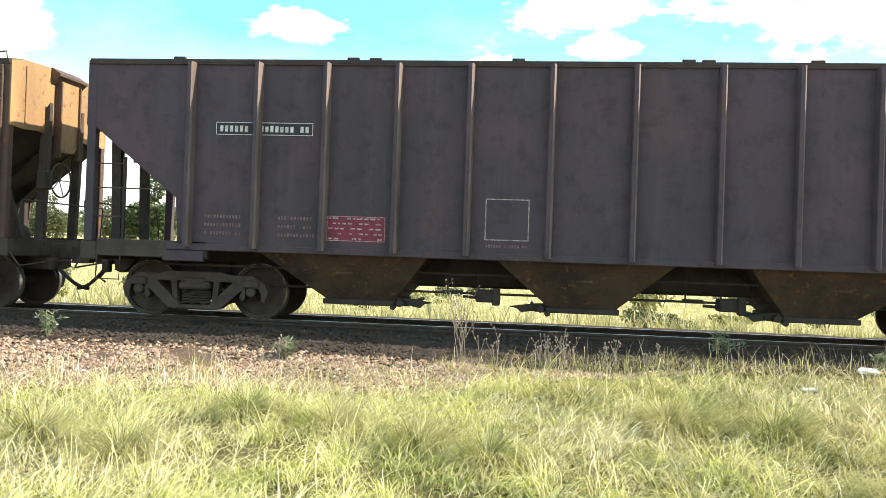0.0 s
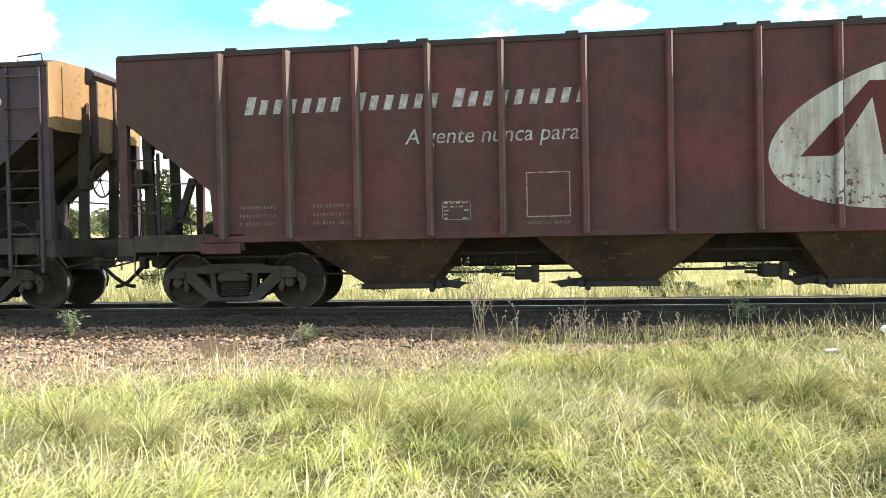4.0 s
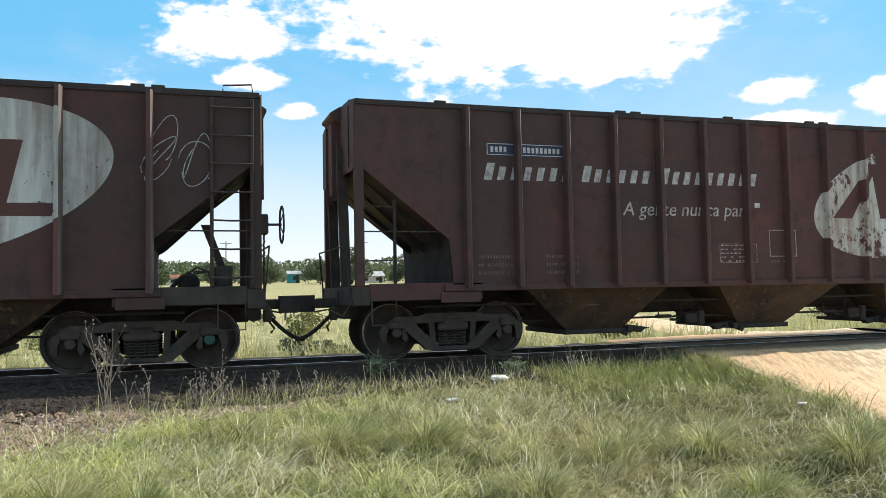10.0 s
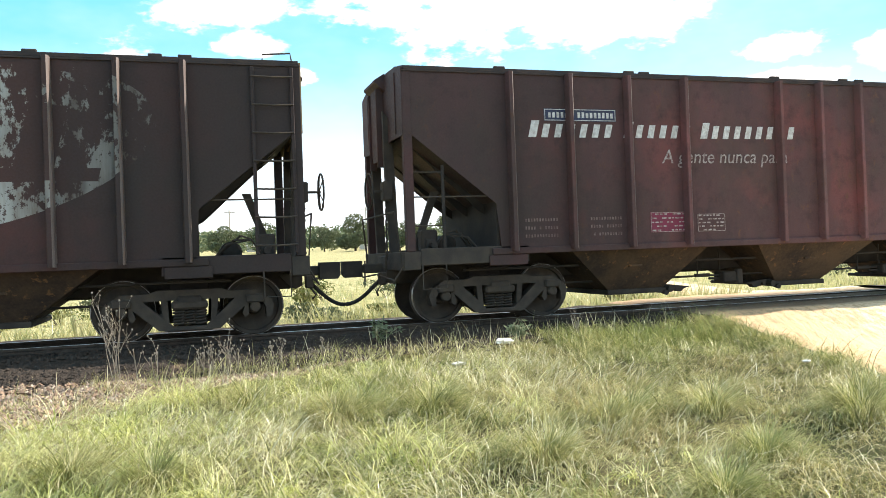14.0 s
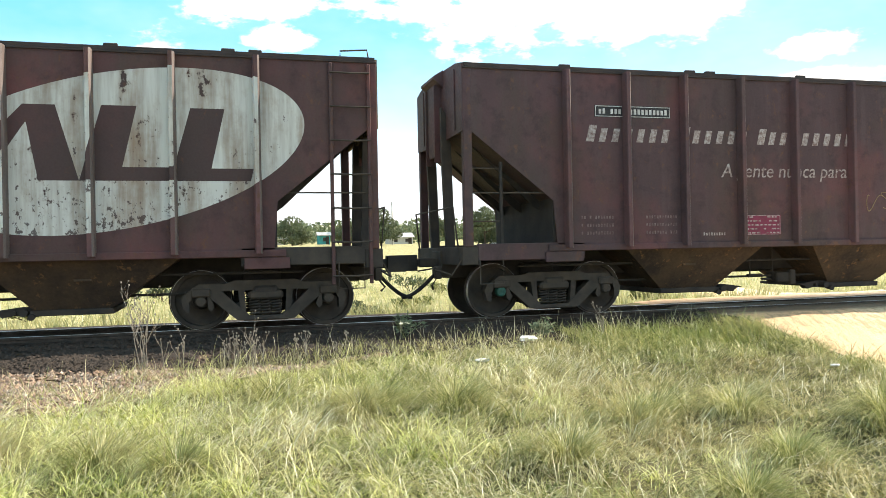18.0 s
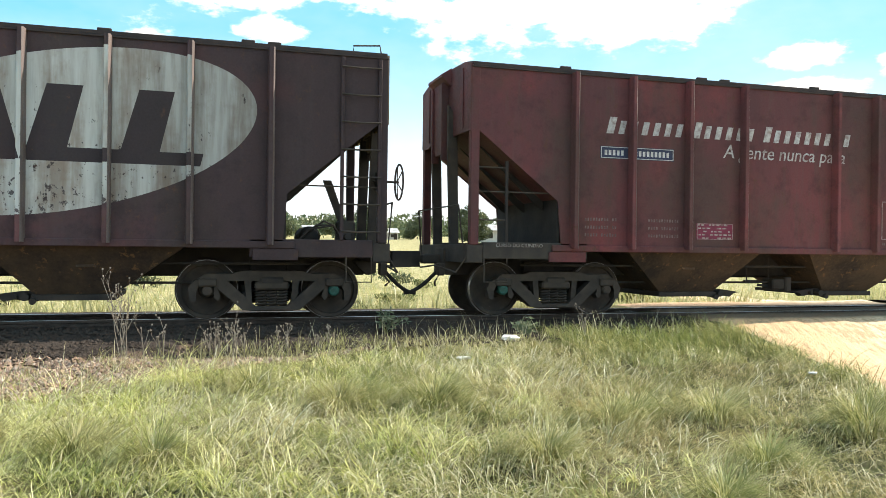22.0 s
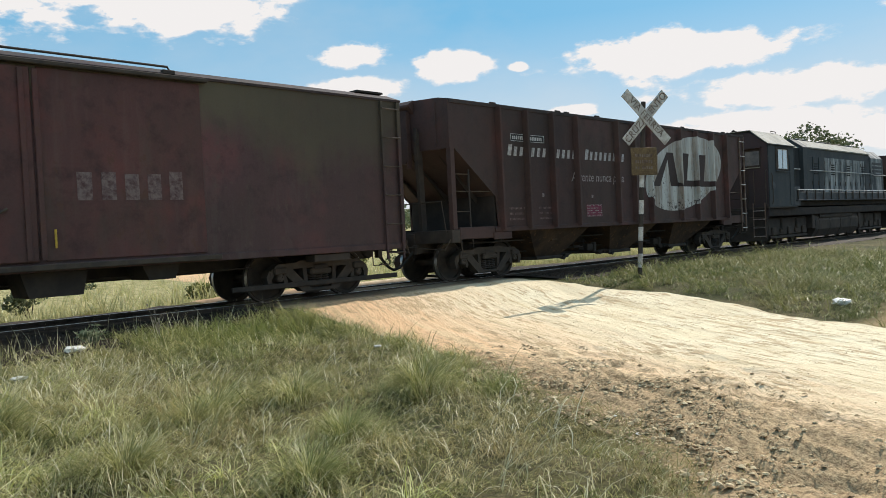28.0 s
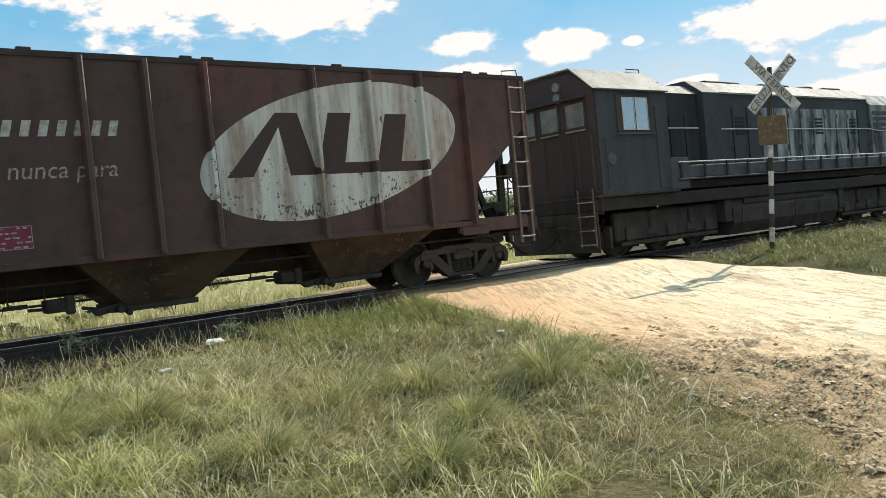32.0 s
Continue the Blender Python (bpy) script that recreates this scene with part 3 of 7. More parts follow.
def build_ground():
    xs = sorted({round(x, 3) for x in [*np.arange(-16, 26, 0.2), *np.arange(-60, -16, 4), *np.arange(26, 90, 4), *(-3000, -1400, -600, -250, -120, 140, 300, 700, 1500, 3000)]})
    ys = sorted({round(y, 3) for y in [*np.arange(-4, 20, 0.2), *np.arange(20, 60, 2.5), *(-2000, -600, -150, -40, -15, 75, 100, 140, 200, 280, 400, 700, 1400, 3000)]})
    v, f = sheet(xs, ys, lambda x, y: height(x, min(y, 280)) - 0.15 * ease(0.2, 0.9, on_road(x, y)))
    me = bpy.data.meshes.new("ground")
    me.from_pydata(v, [], f)
    me.polygons.foreach_set("use_smooth", [True] * len(me.polygons))
    me.materials.append(SOIL)
    tagged(new("ground", me), "uneven grassy soil sloping up to a railway bank", "ground", kind="structure")
    # ballast bank
    rnd = random.Random(5)
    def bank(x, y):
        return height(x, y) + 0.035 + 0.02 * noise.noise((x * 3, y * 3, 4))
    rowsy = [0.0, 0.12, 0.25, 0.4, 0.55, 0.7, 0.85, 1.0]
    for a, b_, oily_shade in ((-60.0, 7.3, 0), (14.7, 70.0, 0), (-60.0, 7.4, 1), (14.6, 70.0, 1)):
        xs = list(np.arange(a, b_, 0.35)) + [b_]
        v, f = [], []
        for x in xs:
            y0 = line(x, (-60, -5, -1.2, 0.5, 3, 7, 15, 40), (7.6, 7.7, 8.3, 9.3, 10.1, 10.5, 10.2, 10.2)) + 0.15 * noise.noise((x * 0.9, 2, 1))
            # near edge of the dark strip, widened to carry the train's shadow too
            if oily_shade:
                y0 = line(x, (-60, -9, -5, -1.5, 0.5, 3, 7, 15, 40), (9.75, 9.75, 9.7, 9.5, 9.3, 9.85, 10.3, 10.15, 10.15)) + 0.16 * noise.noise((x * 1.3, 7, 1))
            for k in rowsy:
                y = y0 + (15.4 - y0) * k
                v.append((x, y, bank(x, y) + 0.012 * oily_shade - (0.06 - 0.03 * oily_shade if k in (0.0, 1.0) else 0)))
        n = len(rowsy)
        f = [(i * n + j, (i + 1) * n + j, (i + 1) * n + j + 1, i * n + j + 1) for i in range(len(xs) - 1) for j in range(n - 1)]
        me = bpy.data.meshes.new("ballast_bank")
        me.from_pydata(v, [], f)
        me.materials.append(OILY_SHADE if oily_shade else BED)
        tagged(new("track_bed" if oily_shade else "ballast_bank", me), "ballast along the rails, dark with oil and painted-in train shadow" if oily_shade else "bank of pinkish-brown crushed stone under the track", "ballast", kind="structure")
    # loose stones on the bank
    sv, sf = [], []
    for _ in range(60000):
        x = rnd.uniform(-13, 6.8) if rnd.random() < 0.85 else rnd.uniform(15, 34)
        y0 = line(x, (-60, -5, -1.2, 0.5, 3, 7, 15, 40), (7.4, 7.5, 8.2, 9.3, 10.1, 10.5, 10.3, 10.3))
        y = y0 - 0.15 + abs(rnd.gauss(0, 1.2))
        if y > line(x, (-5, -1.5, 0.5, 3), (10.0, 9.7, 9.45, 9.9)): continue
        r = rnd.uniform(0.013, 0.030) if rnd.random() < 0.75 else rnd.uniform(0.026, 0.042)
        z = bank(x, y) + r * 0.25
        n = len(sv)
        tilt = rnd.uniform(0, 6.3)
        pts = []
        for k in range(5):
            a = tilt + k * 1.2566
            q = r * rnd.uniform(0.75, 1.2)
            pts.append((x + q * math.cos(a), y + q * math.sin(a), z + rnd.uniform(-0.3, 0.3) * r))
        pts += [(x + rnd.uniform(-0.3, 0.3) * r, y + rnd.uniform(-0.3, 0.3) * r, z + r * rnd.uniform(0.6, 0.9)), (x, y, z - r * 0.8)]
        sv += pts
        for k in range(5):
            sf += [(n + k, n + (k + 1) % 5, n + 5), (n + (k + 1) % 5, n + k, n + 6)]
    dv, df = [], []
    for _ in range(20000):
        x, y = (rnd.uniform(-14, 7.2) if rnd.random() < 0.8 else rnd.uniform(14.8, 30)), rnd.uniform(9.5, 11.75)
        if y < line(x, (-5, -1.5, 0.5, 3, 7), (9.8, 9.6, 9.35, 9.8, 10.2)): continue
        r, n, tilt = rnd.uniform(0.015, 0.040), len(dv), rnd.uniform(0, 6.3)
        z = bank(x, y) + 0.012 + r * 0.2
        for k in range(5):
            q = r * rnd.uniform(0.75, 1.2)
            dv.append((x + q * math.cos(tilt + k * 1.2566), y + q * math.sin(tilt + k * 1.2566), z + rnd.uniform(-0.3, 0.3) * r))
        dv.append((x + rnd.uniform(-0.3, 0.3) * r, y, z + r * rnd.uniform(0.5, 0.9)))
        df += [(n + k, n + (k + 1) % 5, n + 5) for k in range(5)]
    me = bpy.data.meshes.new("oily_shaded_stones")
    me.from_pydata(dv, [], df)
    me.materials.append(OILY_SHADE)
    tagged(new("oily_shaded_stones", me), "stones beside the rail, dark with oil and painted-in shadow", "ballast", kind="stuff")
    me = bpy.data.meshes.new("ballast_stones")
    me.from_pydata(sv, [], sf)
    me.materials.append(STONE)
    tagged(new("ballast_stones", me), "pinkish and grey crushed stones on the railway bank", "ballast", kind="stuff")
    # dirt road over the track
    v, f, us = [], [], [(k / 130) * (0.4 + 0.6 * k / 130) for k in range(131)]
    ys = list(np.arange(-10, 0.9, 0.5)) + list(np.arange(1.0, 7.0, 0.05)) + list(np.arange(7.0, 11.0, 0.085)) + list(np.arange(11.0, 20, 0.4)) + list(np.arange(20, 60, 3))
    for y in ys:
        a, b_ = road_sides(y)
        a += 0.22 * noise.noise((y * 0.8, 3, 0)) + 0.08 * noise.noise((y * 3, 5, 0))
        b_ += 0.25 * noise.noise((y * 0.7, 9, 0)) + 0.08 * noise.noise((y * 3, 7, 0))
        for u in us:
            x = a + (b_ - a) * u
            rim = 0.06 * (1 - ease(0.0, 0.06, u)) + 0.05 * ease(0.96, 1.0, u)
            v.append((x, y, road_height(x, y, a) - rim))
    n = len(us)
    f = [(j * n + i, j * n + i + 1, (j + 1) * n + i + 1, (j + 1) * n + i) for j in range(len(ys) - 1) for i in range(n - 1)]
    me = bpy.data.meshes.new("dirt_road")
    me.from_pydata(v, [], f)
    me.polygons.foreach_set("use_smooth", [True] * len(me.polygons))
    me.materials.append(ROAD)
    tagged(new("dirt_road", me), "pale orange dirt road with wheel ruts crossing the track", "road", kind="structure")


def clod_material():
    m, nt, b = nodes_of("earth_clod")
    geo = nt.nodes.new("ShaderNodeNewGeometry")
    ramp = nt.nodes.new("ShaderNodeValToRGB")
    e = ramp.color_ramp.elements
    e[0].color, e[1].color = (0.31, 0.225, 0.135, 1), (0.72, 0.590, 0.380, 1)
    e.new(0.35).color = (0.42, 0.310, 0.185, 1)
    e.new(0.65).color = (0.58, 0.450, 0.270, 1)
    nt.links.new(geo.outputs["Random Per Island"], ramp.inputs[0])
    vec = nt.nodes.new("ShaderNodeTexCoord").outputs["Object"]
    fine = noise_of(nt, vec, 40.0, 4.0, 0.65)
    nt.links.new(blend(nt, step(nt, fine, 0.42, 0.66, 0, 0.4), ramp.outputs[0], (0.30, 0.215, 0.125)), b.inputs["Base Color"])
    b.inputs["Roughness"].default_value = 0.97
    b.inputs["Specular IOR Level"].default_value = 0.1
    bump_to(nt, b, fine, 0.8, 0.02)
    return m


def build_clods():
    """Earth torn up by wheels along the grass, and small pebbles over the rest of the road."""
    rnd = random.Random(8)
    sv, sf = [], []

    def clod(x, y, z, r, flat):
        n, tilt = len(sv), rnd.uniform(0, 6.3)
        lift = rnd.uniform(-0.25, 0.25)
        for k in range(6):
            q, c = r * rnd.uniform(0.65, 1.3), tilt + k * 1.0472
            sv.append((x + q * math.cos(c), y + q * math.sin(c), z + q * lift * math.cos(c) + rnd.uniform(-0.1, 0.1) * r))
        for k in range(3):
            q, c = r * rnd.uniform(0.35, 0.6), tilt + k * 2.0944 + 0.5
            sv.append((x + q * math.cos(c), y + q * math.sin(c), z + r * flat * rnd.uniform(0.7, 1.2)))
        for k in range(3):
            a0, a1, a2, t0, t1 = n + 2 * k, n + 2 * k + 1, n + (2 * k + 2) % 6, n + 6 + k, n + 6 + (k + 1) % 3
            sf.extend([(a0, a1, t0), (a1, a2, t1), (a1, t1, t0)])
        sf.append((n + 6, n + 7, n + 8))

    for _ in range(26000):
        y = rnd.uniform(1.2, 6.6)
        a, b_ = road_sides(y)
        x = a + abs(rnd.gauss(0.7, 0.8)) - 0.25
        across, along = x * 0.9 - y * 0.43, x * 0.43 + y * 0.9
        heap = noise.noise((across * 2.6, along * 1.1, 11)) + 0.7 * noise.noise((across * 6.0, along * 2.4, 4))
        if heap + rnd.uniform(-0.5, 0.5) < 0.16 + 0.10 * max(0.0, x - a - 1.2) + 0.09 * max(0.0, y - 3.4): continue
        r = rnd.uniform(0.004, 0.014) if rnd.random() < 0.88 else rnd.uniform(0.014, 0.034)
        clod(x, y, road_height(x, y, a) + 0.15 * r, r, rnd.uniform(0.25, 0.6))
    for _ in range(700):
        y = rnd.uniform(1.6, 10.8)
        a, b_ = road_sides(y)
        x = a + (b_ - a) * (0.2 + 0.78 * rnd.random())
        r = rnd.uniform(0.004, 0.012)
        clod(x, y, road_height(x, y, a), r, rnd.uniform(0.4, 0.8))
    me = bpy.data.meshes.new("dirt_clods")
    me.from_pydata(sv, [], sf)
    me.materials.append(clod_material())
    tagged(new("dirt_clods", me), "torn-up clods and pebbles of brown earth on the dirt road", "clods", kind="stuff")


def build_track():
    tr = thing("railway_track", "single railway track with dark steel rails on weathered sleepers", "railway track")
    tr["kind"] = "structure"
    prof = [(-0.06, 0), (0.06, 0), (0.06, 0.012), (0.012, 0.03), (0.012, 0.09), (0.034, 0.1), (0.034, 0.128), (0.028, 0.134), (-0.028, 0.134), (-0.034, 0.128), (-0.034, 0.1), (-0.012, 0.09), (-0.012, 0.03), (-0.06, 0.012)]
    for y in (SIDE + 0.82, SIDE + 1.88):
        s = Shape().slab([(y + a, RAIL - 0.134 + z) for a, z in prof], -120, 240)
        rail = part("rail", s, RAILTOP, tr)
        part("rail_head", Shape().box(-120, 240, y - 0.024, y + 0.024, RAIL - 0.001, RAIL + 0.002), TREAD, rail, "bright worn running surface")
    sl = Shape().box(-0.11, 0.11, SIDE + 0.35, SIDE + 2.35, RAIL - 0.29, RAIL - 0.136, 0.015).mesh("sleeper")
    wood = worn("sleeper_wood", (0.09, 0.07, 0.055), (0.05, 0.04, 0.032), 0.9, 0.0, 5.0)
    for k in range(110):
        x = -26 + 0.62 * k
        if 7.0 < x < 15.0: continue
        part("sleeper", sl, wood, tr).location = (x, 0, 0)


build_ground()
build_clods()
build_track()

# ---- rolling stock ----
# paler tint for post faces turned to the sun: sunlight put into colour
SUNWARD_EDGE = worn("sunward_post_edge", (0.16, 0.12, 0.105), (0.10, 0.072, 0.062), 0.6, 0.0, 5.0, True)
LENGTH, WIDTH, TOP, SILL = 14.72, 2.70, 3.80, 1.05
A_RIBS = (1.62, 2.62, 3.62, 4.65, 5.67, 6.80, 7.93, 9.07, 10.08, 11.08, 12.10, 13.15)
B_RIBS = (1.65, 2.63, 3.64, 4.67, 6.50, 7.33, 8.17, 9.95, 10.96, 11.97, 13.06)
D_RIBS = (1.53, 2.50, 3.49, 4.49, 6.35, 7.19, 8.04, 9.79, 10.83, 11.89, 12.87)
C_RIBS = tuple(1.67 + 0.82 * k for k in range(15))
ROLLERS = []     # wheelsets with their radius
MOVERS = []      # vehicles with their place on the train
SHARED = {}


def shared(key, make):
    if key not in SHARED:
        SHARED[key] = make()
    return SHARED[key]


def wheel_mesh(r):
    s = Shape()
    s.lathe([(0.09, -0.09), (0.11, -0.09), (0.13, -0.03), (r * 0.55, 0.0), (r * 0.84, -0.015), (r * 0.86, -0.055), (r - 0.012, -0.06), (r, -0.05), (r + 0.003, 0.04), (r + 0.024, 0.05), (r + 0.026, 0.066),
             (r + 0.012, 0.075), (r * 0.86, 0.07), (r * 0.84, 0.03), (r * 0.55, 0.05), (0.13, 0.09), (0.09, 0.09)], 30)
    return s.mesh("wheel", True)


def band_mesh(r):
    return Shape().lathe([(r + 0.001, -0.045), (r + 0.0045, -0.045), (r + 0.0055, 0.036), (r + 0.001, 0.036)], 36, caps=False).mesh("running_band", True)


def cap_mesh():
    s = Shape().lathe([(0.0, -0.05), (0.06, -0.05), (0.075, -0.035), (0.08, 0.06), (0.0, 0.06)], 18)
    for k in range(3):
        a = k * 2.094 + 0.4
        s.rod([(0.042 * math.cos(a), -0.07, 0.042 * math.sin(a)), (0.042 * math.cos(a), -0.045, 0.042 * math.sin(a))], 0.013, 6)
    return s.mesh("bearing_cap")


def wheelset(parent, x, yc, r=WHEEL, cap=None):
    ws = part("wheelset", shared("axle", lambda: Shape().lathe([(0.06, -0.88), (0.075, -0.6), (0.075, 0.6), (0.06, 0.88)], 14).mesh("axle", True)), IRON, parent)
    ws.location = (x, yc, r)
    for s in (-1, 1):
        w = part("wheel", shared(("wheel", r), lambda: wheel_mesh(r)), IRON, ws)
        w.matrix_basis = pose(0, 0.53 * s, 0, 0, 0, 0 if s < 0 else 180)
        bnd = part("running_band", shared(("band", r), lambda: band_mesh(r)), TREAD, ws, "shiny worn wheel tread")
        bnd.matrix_basis = pose(0, 0.53 * s, 0, 0, 0, 0 if s < 0 else 180)
        if s < 0:
            me = shared("cap", cap_mesh) if cap is None else shared("cap_green", lambda: cap_mesh())
            c = part("bearing_cap", me, cap or IRON, ws, "green-painted bearing cap" if cap else "")
            c.matrix_basis = pose(0, -0.93, 0)
    ROLLERS.append((ws, r, (x, yc, r)))
    return ws


def side_frame_mesh():
    """Cast three-piece bogie frame, round its middle, 1.76 m between the axles."""
    s = Shape()
    y0, y1 = -0.09, 0.09
    top = [(-1.08, 0.42), (-1.05, 0.56), (-0.9, 0.66), (-0.55, 0.66), (-0.42, 0.70), (0.42, 0.70), (0.55, 0.66), (0.9, 0.66), (1.05, 0.56), (1.08, 0.42),
           (1.02, 0.42), (0.98, 0.52), (0.78, 0.54), (0.52, 0.56), (-0.52, 0.56), (-0.78, 0.54), (-0.98, 0.52), (-1.02, 0.42)]
    n = len(top) // 2
    for i in range(n - 1):
        s.prism([top[i], top[i + 1], top[-2 - i], top[-1 - i]], y0, y1)
    for k in (-1, 1):
        s.prism([(k * 0.72, 0.57), (k * 0.62, 0.57), (k * 0.22, 0.20), (k * 0.30, 0.14), (k * 0.40, 0.15), (k * 0.80, 0.50)], y0, y1)   # slanting leg
        s.prism([(k * 0.38, 0.58), (k * 0.29, 0.58), (k * 0.27, 0.20), (k * 0.34, 0.18)], y0 + 0.02, y1 - 0.02)                            # guide column
        s.box(k * 0.88 - 0.13, k * 0.88 + 0.13, y0 - 0.05, y1 + 0.02, 0.48, 0.60, 0.02)                                                   # box over the bearing
        s.prism([(k * 1.08, 0.56), (k * 1.14, 0.44), (k * 1.10, 0.28), (k * 1.03, 0.28), (k * 1.03, 0.5)], y0 + 0.01, y1)
        s.prism([(k * 0.76, 0.50), (k * 0.70, 0.34), (k * 0.74, 0.28), (k * 0.79, 0.32), (k * 0.79, 0.5)], y0 + 0.01, y1)
    s.box(-0.32, 0.32, y0, y1, 0.13, 0.20, 0.02)
    return s.mesh("side_frame")


def spring_mesh():
    s = Shape()
    pts = [(0.075 * math.cos(a), 0.075 * math.sin(a), 0.205 + 0.22 * a / (11 * math.pi)) for a in np.linspace(0, 11 * math.pi, 50)]
    return s.rod(pts, 0.017, 4).mesh("spring", True)


def bogie(parent, x, yc, caps=()):
    b = part("bogie", Shape().box(x - 0.17, x + 0.17, yc - 0.98, yc + 0.98, 0.43, 0.62, 0.03).box(x - 0.28, x + 0.28, yc - 0.28, yc + 0.28, 0.60, 0.84, 0.02), DARK, parent)
    for s in (-1, 1):
        part("side_frame", shared("side_frame", side_frame_mesh), IRON, b).location = (x, yc + 0.86 * s, 0)
        for k in (-1, 0, 1):
            part("spring", shared("spring", spring_mesh), IRON, b).location = (x + 0.115 * k * 1.25, yc + 0.86 * s, 0)
        part("bolster_end", shared("bolster_end", lambda: Shape().box(-0.24, 0.24, -0.13, 0.13, 0.43, 0.55, 0.03).mesh("bolster_end")), IRON, b).location = (x, yc + 0.86 * s, 0)
        part("brake_beam", shared("brake_beam", lambda: Shape().rod([(0, -0.85, 0.36), (0, 0.85, 0.36)], 0.035).box(-0.05, 0.05, -0.6, -0.46, 0.2, 0.5, 0.02).box(-0.05, 0.05, 0.46, 0.6, 0.2, 0.5, 0.02).mesh("brake_beam")), DARK, b).location = (x + 0.37 * s, yc, 0)
    for k, s in enumerate((-1, 1)):
        wheelset(parent, x + 0.88 * s, yc, WHEEL, GREEN if k in caps else None)
    return b


def coupler(parent, x, yc, way):
    s = Shape()
    s.box(x, x + way * 0.36, yc - 0.075, yc + 0.075, 0.80, 0.95, 0.02)
    s.prism([(x + way * 0.34, 0.74), (x + way * 0.62, 0.74), (x + way * 0.66, 0.80), (x + way * 0.66, 1.0), (x + way * 0.34, 1.0)], yc - 0.15 * way - 0.02, yc - 0.15 * way + 0.17)
    s.box(x, x + way * 0.06, yc - 0.26, yc + 0.26, 0.72, 1.06, 0.015)
    c = part("coupler", s, DARK, parent, "dark cast-iron knuckle coupler")
    pts = [(x + way * (0.12 + 0.58 * u), yc - 0.34 + 0.1 * u, 0.74 - 0.40 * math.sin(u * math.pi / 2) ** 1.1) for u in np.linspace(0, 1, 9)]
    part("brake_hose", Shape().rod(pts, 0.03, 8), RUBBER, parent, "sagging black brake hose")
    g = Shape().rod([(x + way * 0.02, 0.05, 0.92), (x + way * 0.16, 0.1, 0.70), (x + way * 0.20, yc - 0.25, 0.78), (x + way * 0.38, yc - 0.05, 0.74)], 0.014, 6)
    part("uncoupling_lever", g, IRON, parent)
    g = Shape().box(x + way * 0.08, x + way * 0.20, yc - 0.44, yc - 0.30, 0.62, 0.82, 0.02).rod([(x + way * 0.14, yc - 0.36, 0.66), (x + way * 0.24, yc - 0.40, 0.52), (x + way * 0.20, yc - 0.30, 0.46)], 0.018, 6)
    part("angle_cock", g, DARK, parent)
    part("coupler_carrier", Shape().prism([(x - way * 0.3, 0.84), (x + way * 0.05, 0.84), (x + way * 0.05, 0.66), (x - way * 0.06, 0.62), (x - way * 0.18, 0.70)], yc - 0.3, yc + 0.3), DARK, parent)
    return c


def bars(parent, x0, x1, z, h, material, rnd, gap=0.25, slant=0.0, y=-0.004, name="lettering", label="", width=0.62):
    """A line of plain bars in place of letters."""
    s = Shape()
    x = x0
    w = h * width
    while x < x1 - w * 0.4:
        if rnd.random() > 0.08:
            hh = h * rnd.uniform(0.86, 1.0)
            poly = [(x, z), (x + w * 0.8, z), (x + w * 0.8 + slant * hh, z + hh), (x + slant * hh, z + hh)]
            s.prism(poly, y, y + 0.003)
        x += w * (1 + gap)
    if not s.v:
        return None
    ob = part(name, s, material, parent, label)
    ob["kind"] = "stuff"
    return ob


def frame_of(parent, x0, x1, z0, z1, material, t=0.014, y=-0.004, name="painted_outline"):
    s = Shape()
    s.box(x0, x1, y, y + 0.003, z0, z0 + t).box(x0, x1, y, y + 0.003, z1 - t, z1).box(x0, x0 + t, y, y + 0.003, z0 + t, z1 - t).box(x1 - t, x1, y, y + 0.003, z0 + t, z1 - t)
    return part(name, s, material, parent)


def table(parent, x0, x1, z0, z1, ground, ink, rnd, label):
    p = part("data_table", Shape().box(x0, x1, -0.005, 0.0, z0, z1), ground, parent, label)
    s = Shape()
    n = 5
    for k in range(n):
        z = z0 + (z1 - z0) * (k + 0.5) / n
        x = x0 + 0.03
        while x < x1 - 0.06:
            w = rnd.uniform(0.03, 0.08)
            if rnd.random() < 0.75:
                s.box(x, min(x + w, x1 - 0.03), -0.008, -0.004, z - 0.011, z + 0.011)
            x += w + 0.025
    for x in (x0 + 0.01, x1 - 0.018):
        s.box(x, x + 0.008, -0.008, -0.004, z0 + 0.01, z1 - 0.01)
    for z in (z0 + 0.004, z1 - 0.012):
        s.box(x0 + 0.02, x1 - 0.02, -0.008, -0.004, z, z + 0.008)
    part("small_print", s, ink, p, "rows of small white print")["kind"] = "stuff"
    return p


def scrawl(parent, x, z, w, h, material, rnd, n=4):
    s = Shape()
    for _ in range(n):
        cx, cz = x + rnd.uniform(0.15, 0.85) * w, z + rnd.uniform(0.2, 0.8) * h
        a0, k = rnd.uniform(0, 6), rnd.uniform(0.6, 2.4)
        pts = [(cx + w * 0.26 * math.cos(a0 + u * 5 * k) * (1 - 0.3 * u), -0.006, cz + h * 0.34 * math.sin(a0 * 2 + u * 7)) for u in np.linspace(0, 1, 22)]
        s.rod(pts, 0.007, 4)
    return part("chalk_scrawl", s, material, parent, "loose painted scribble")


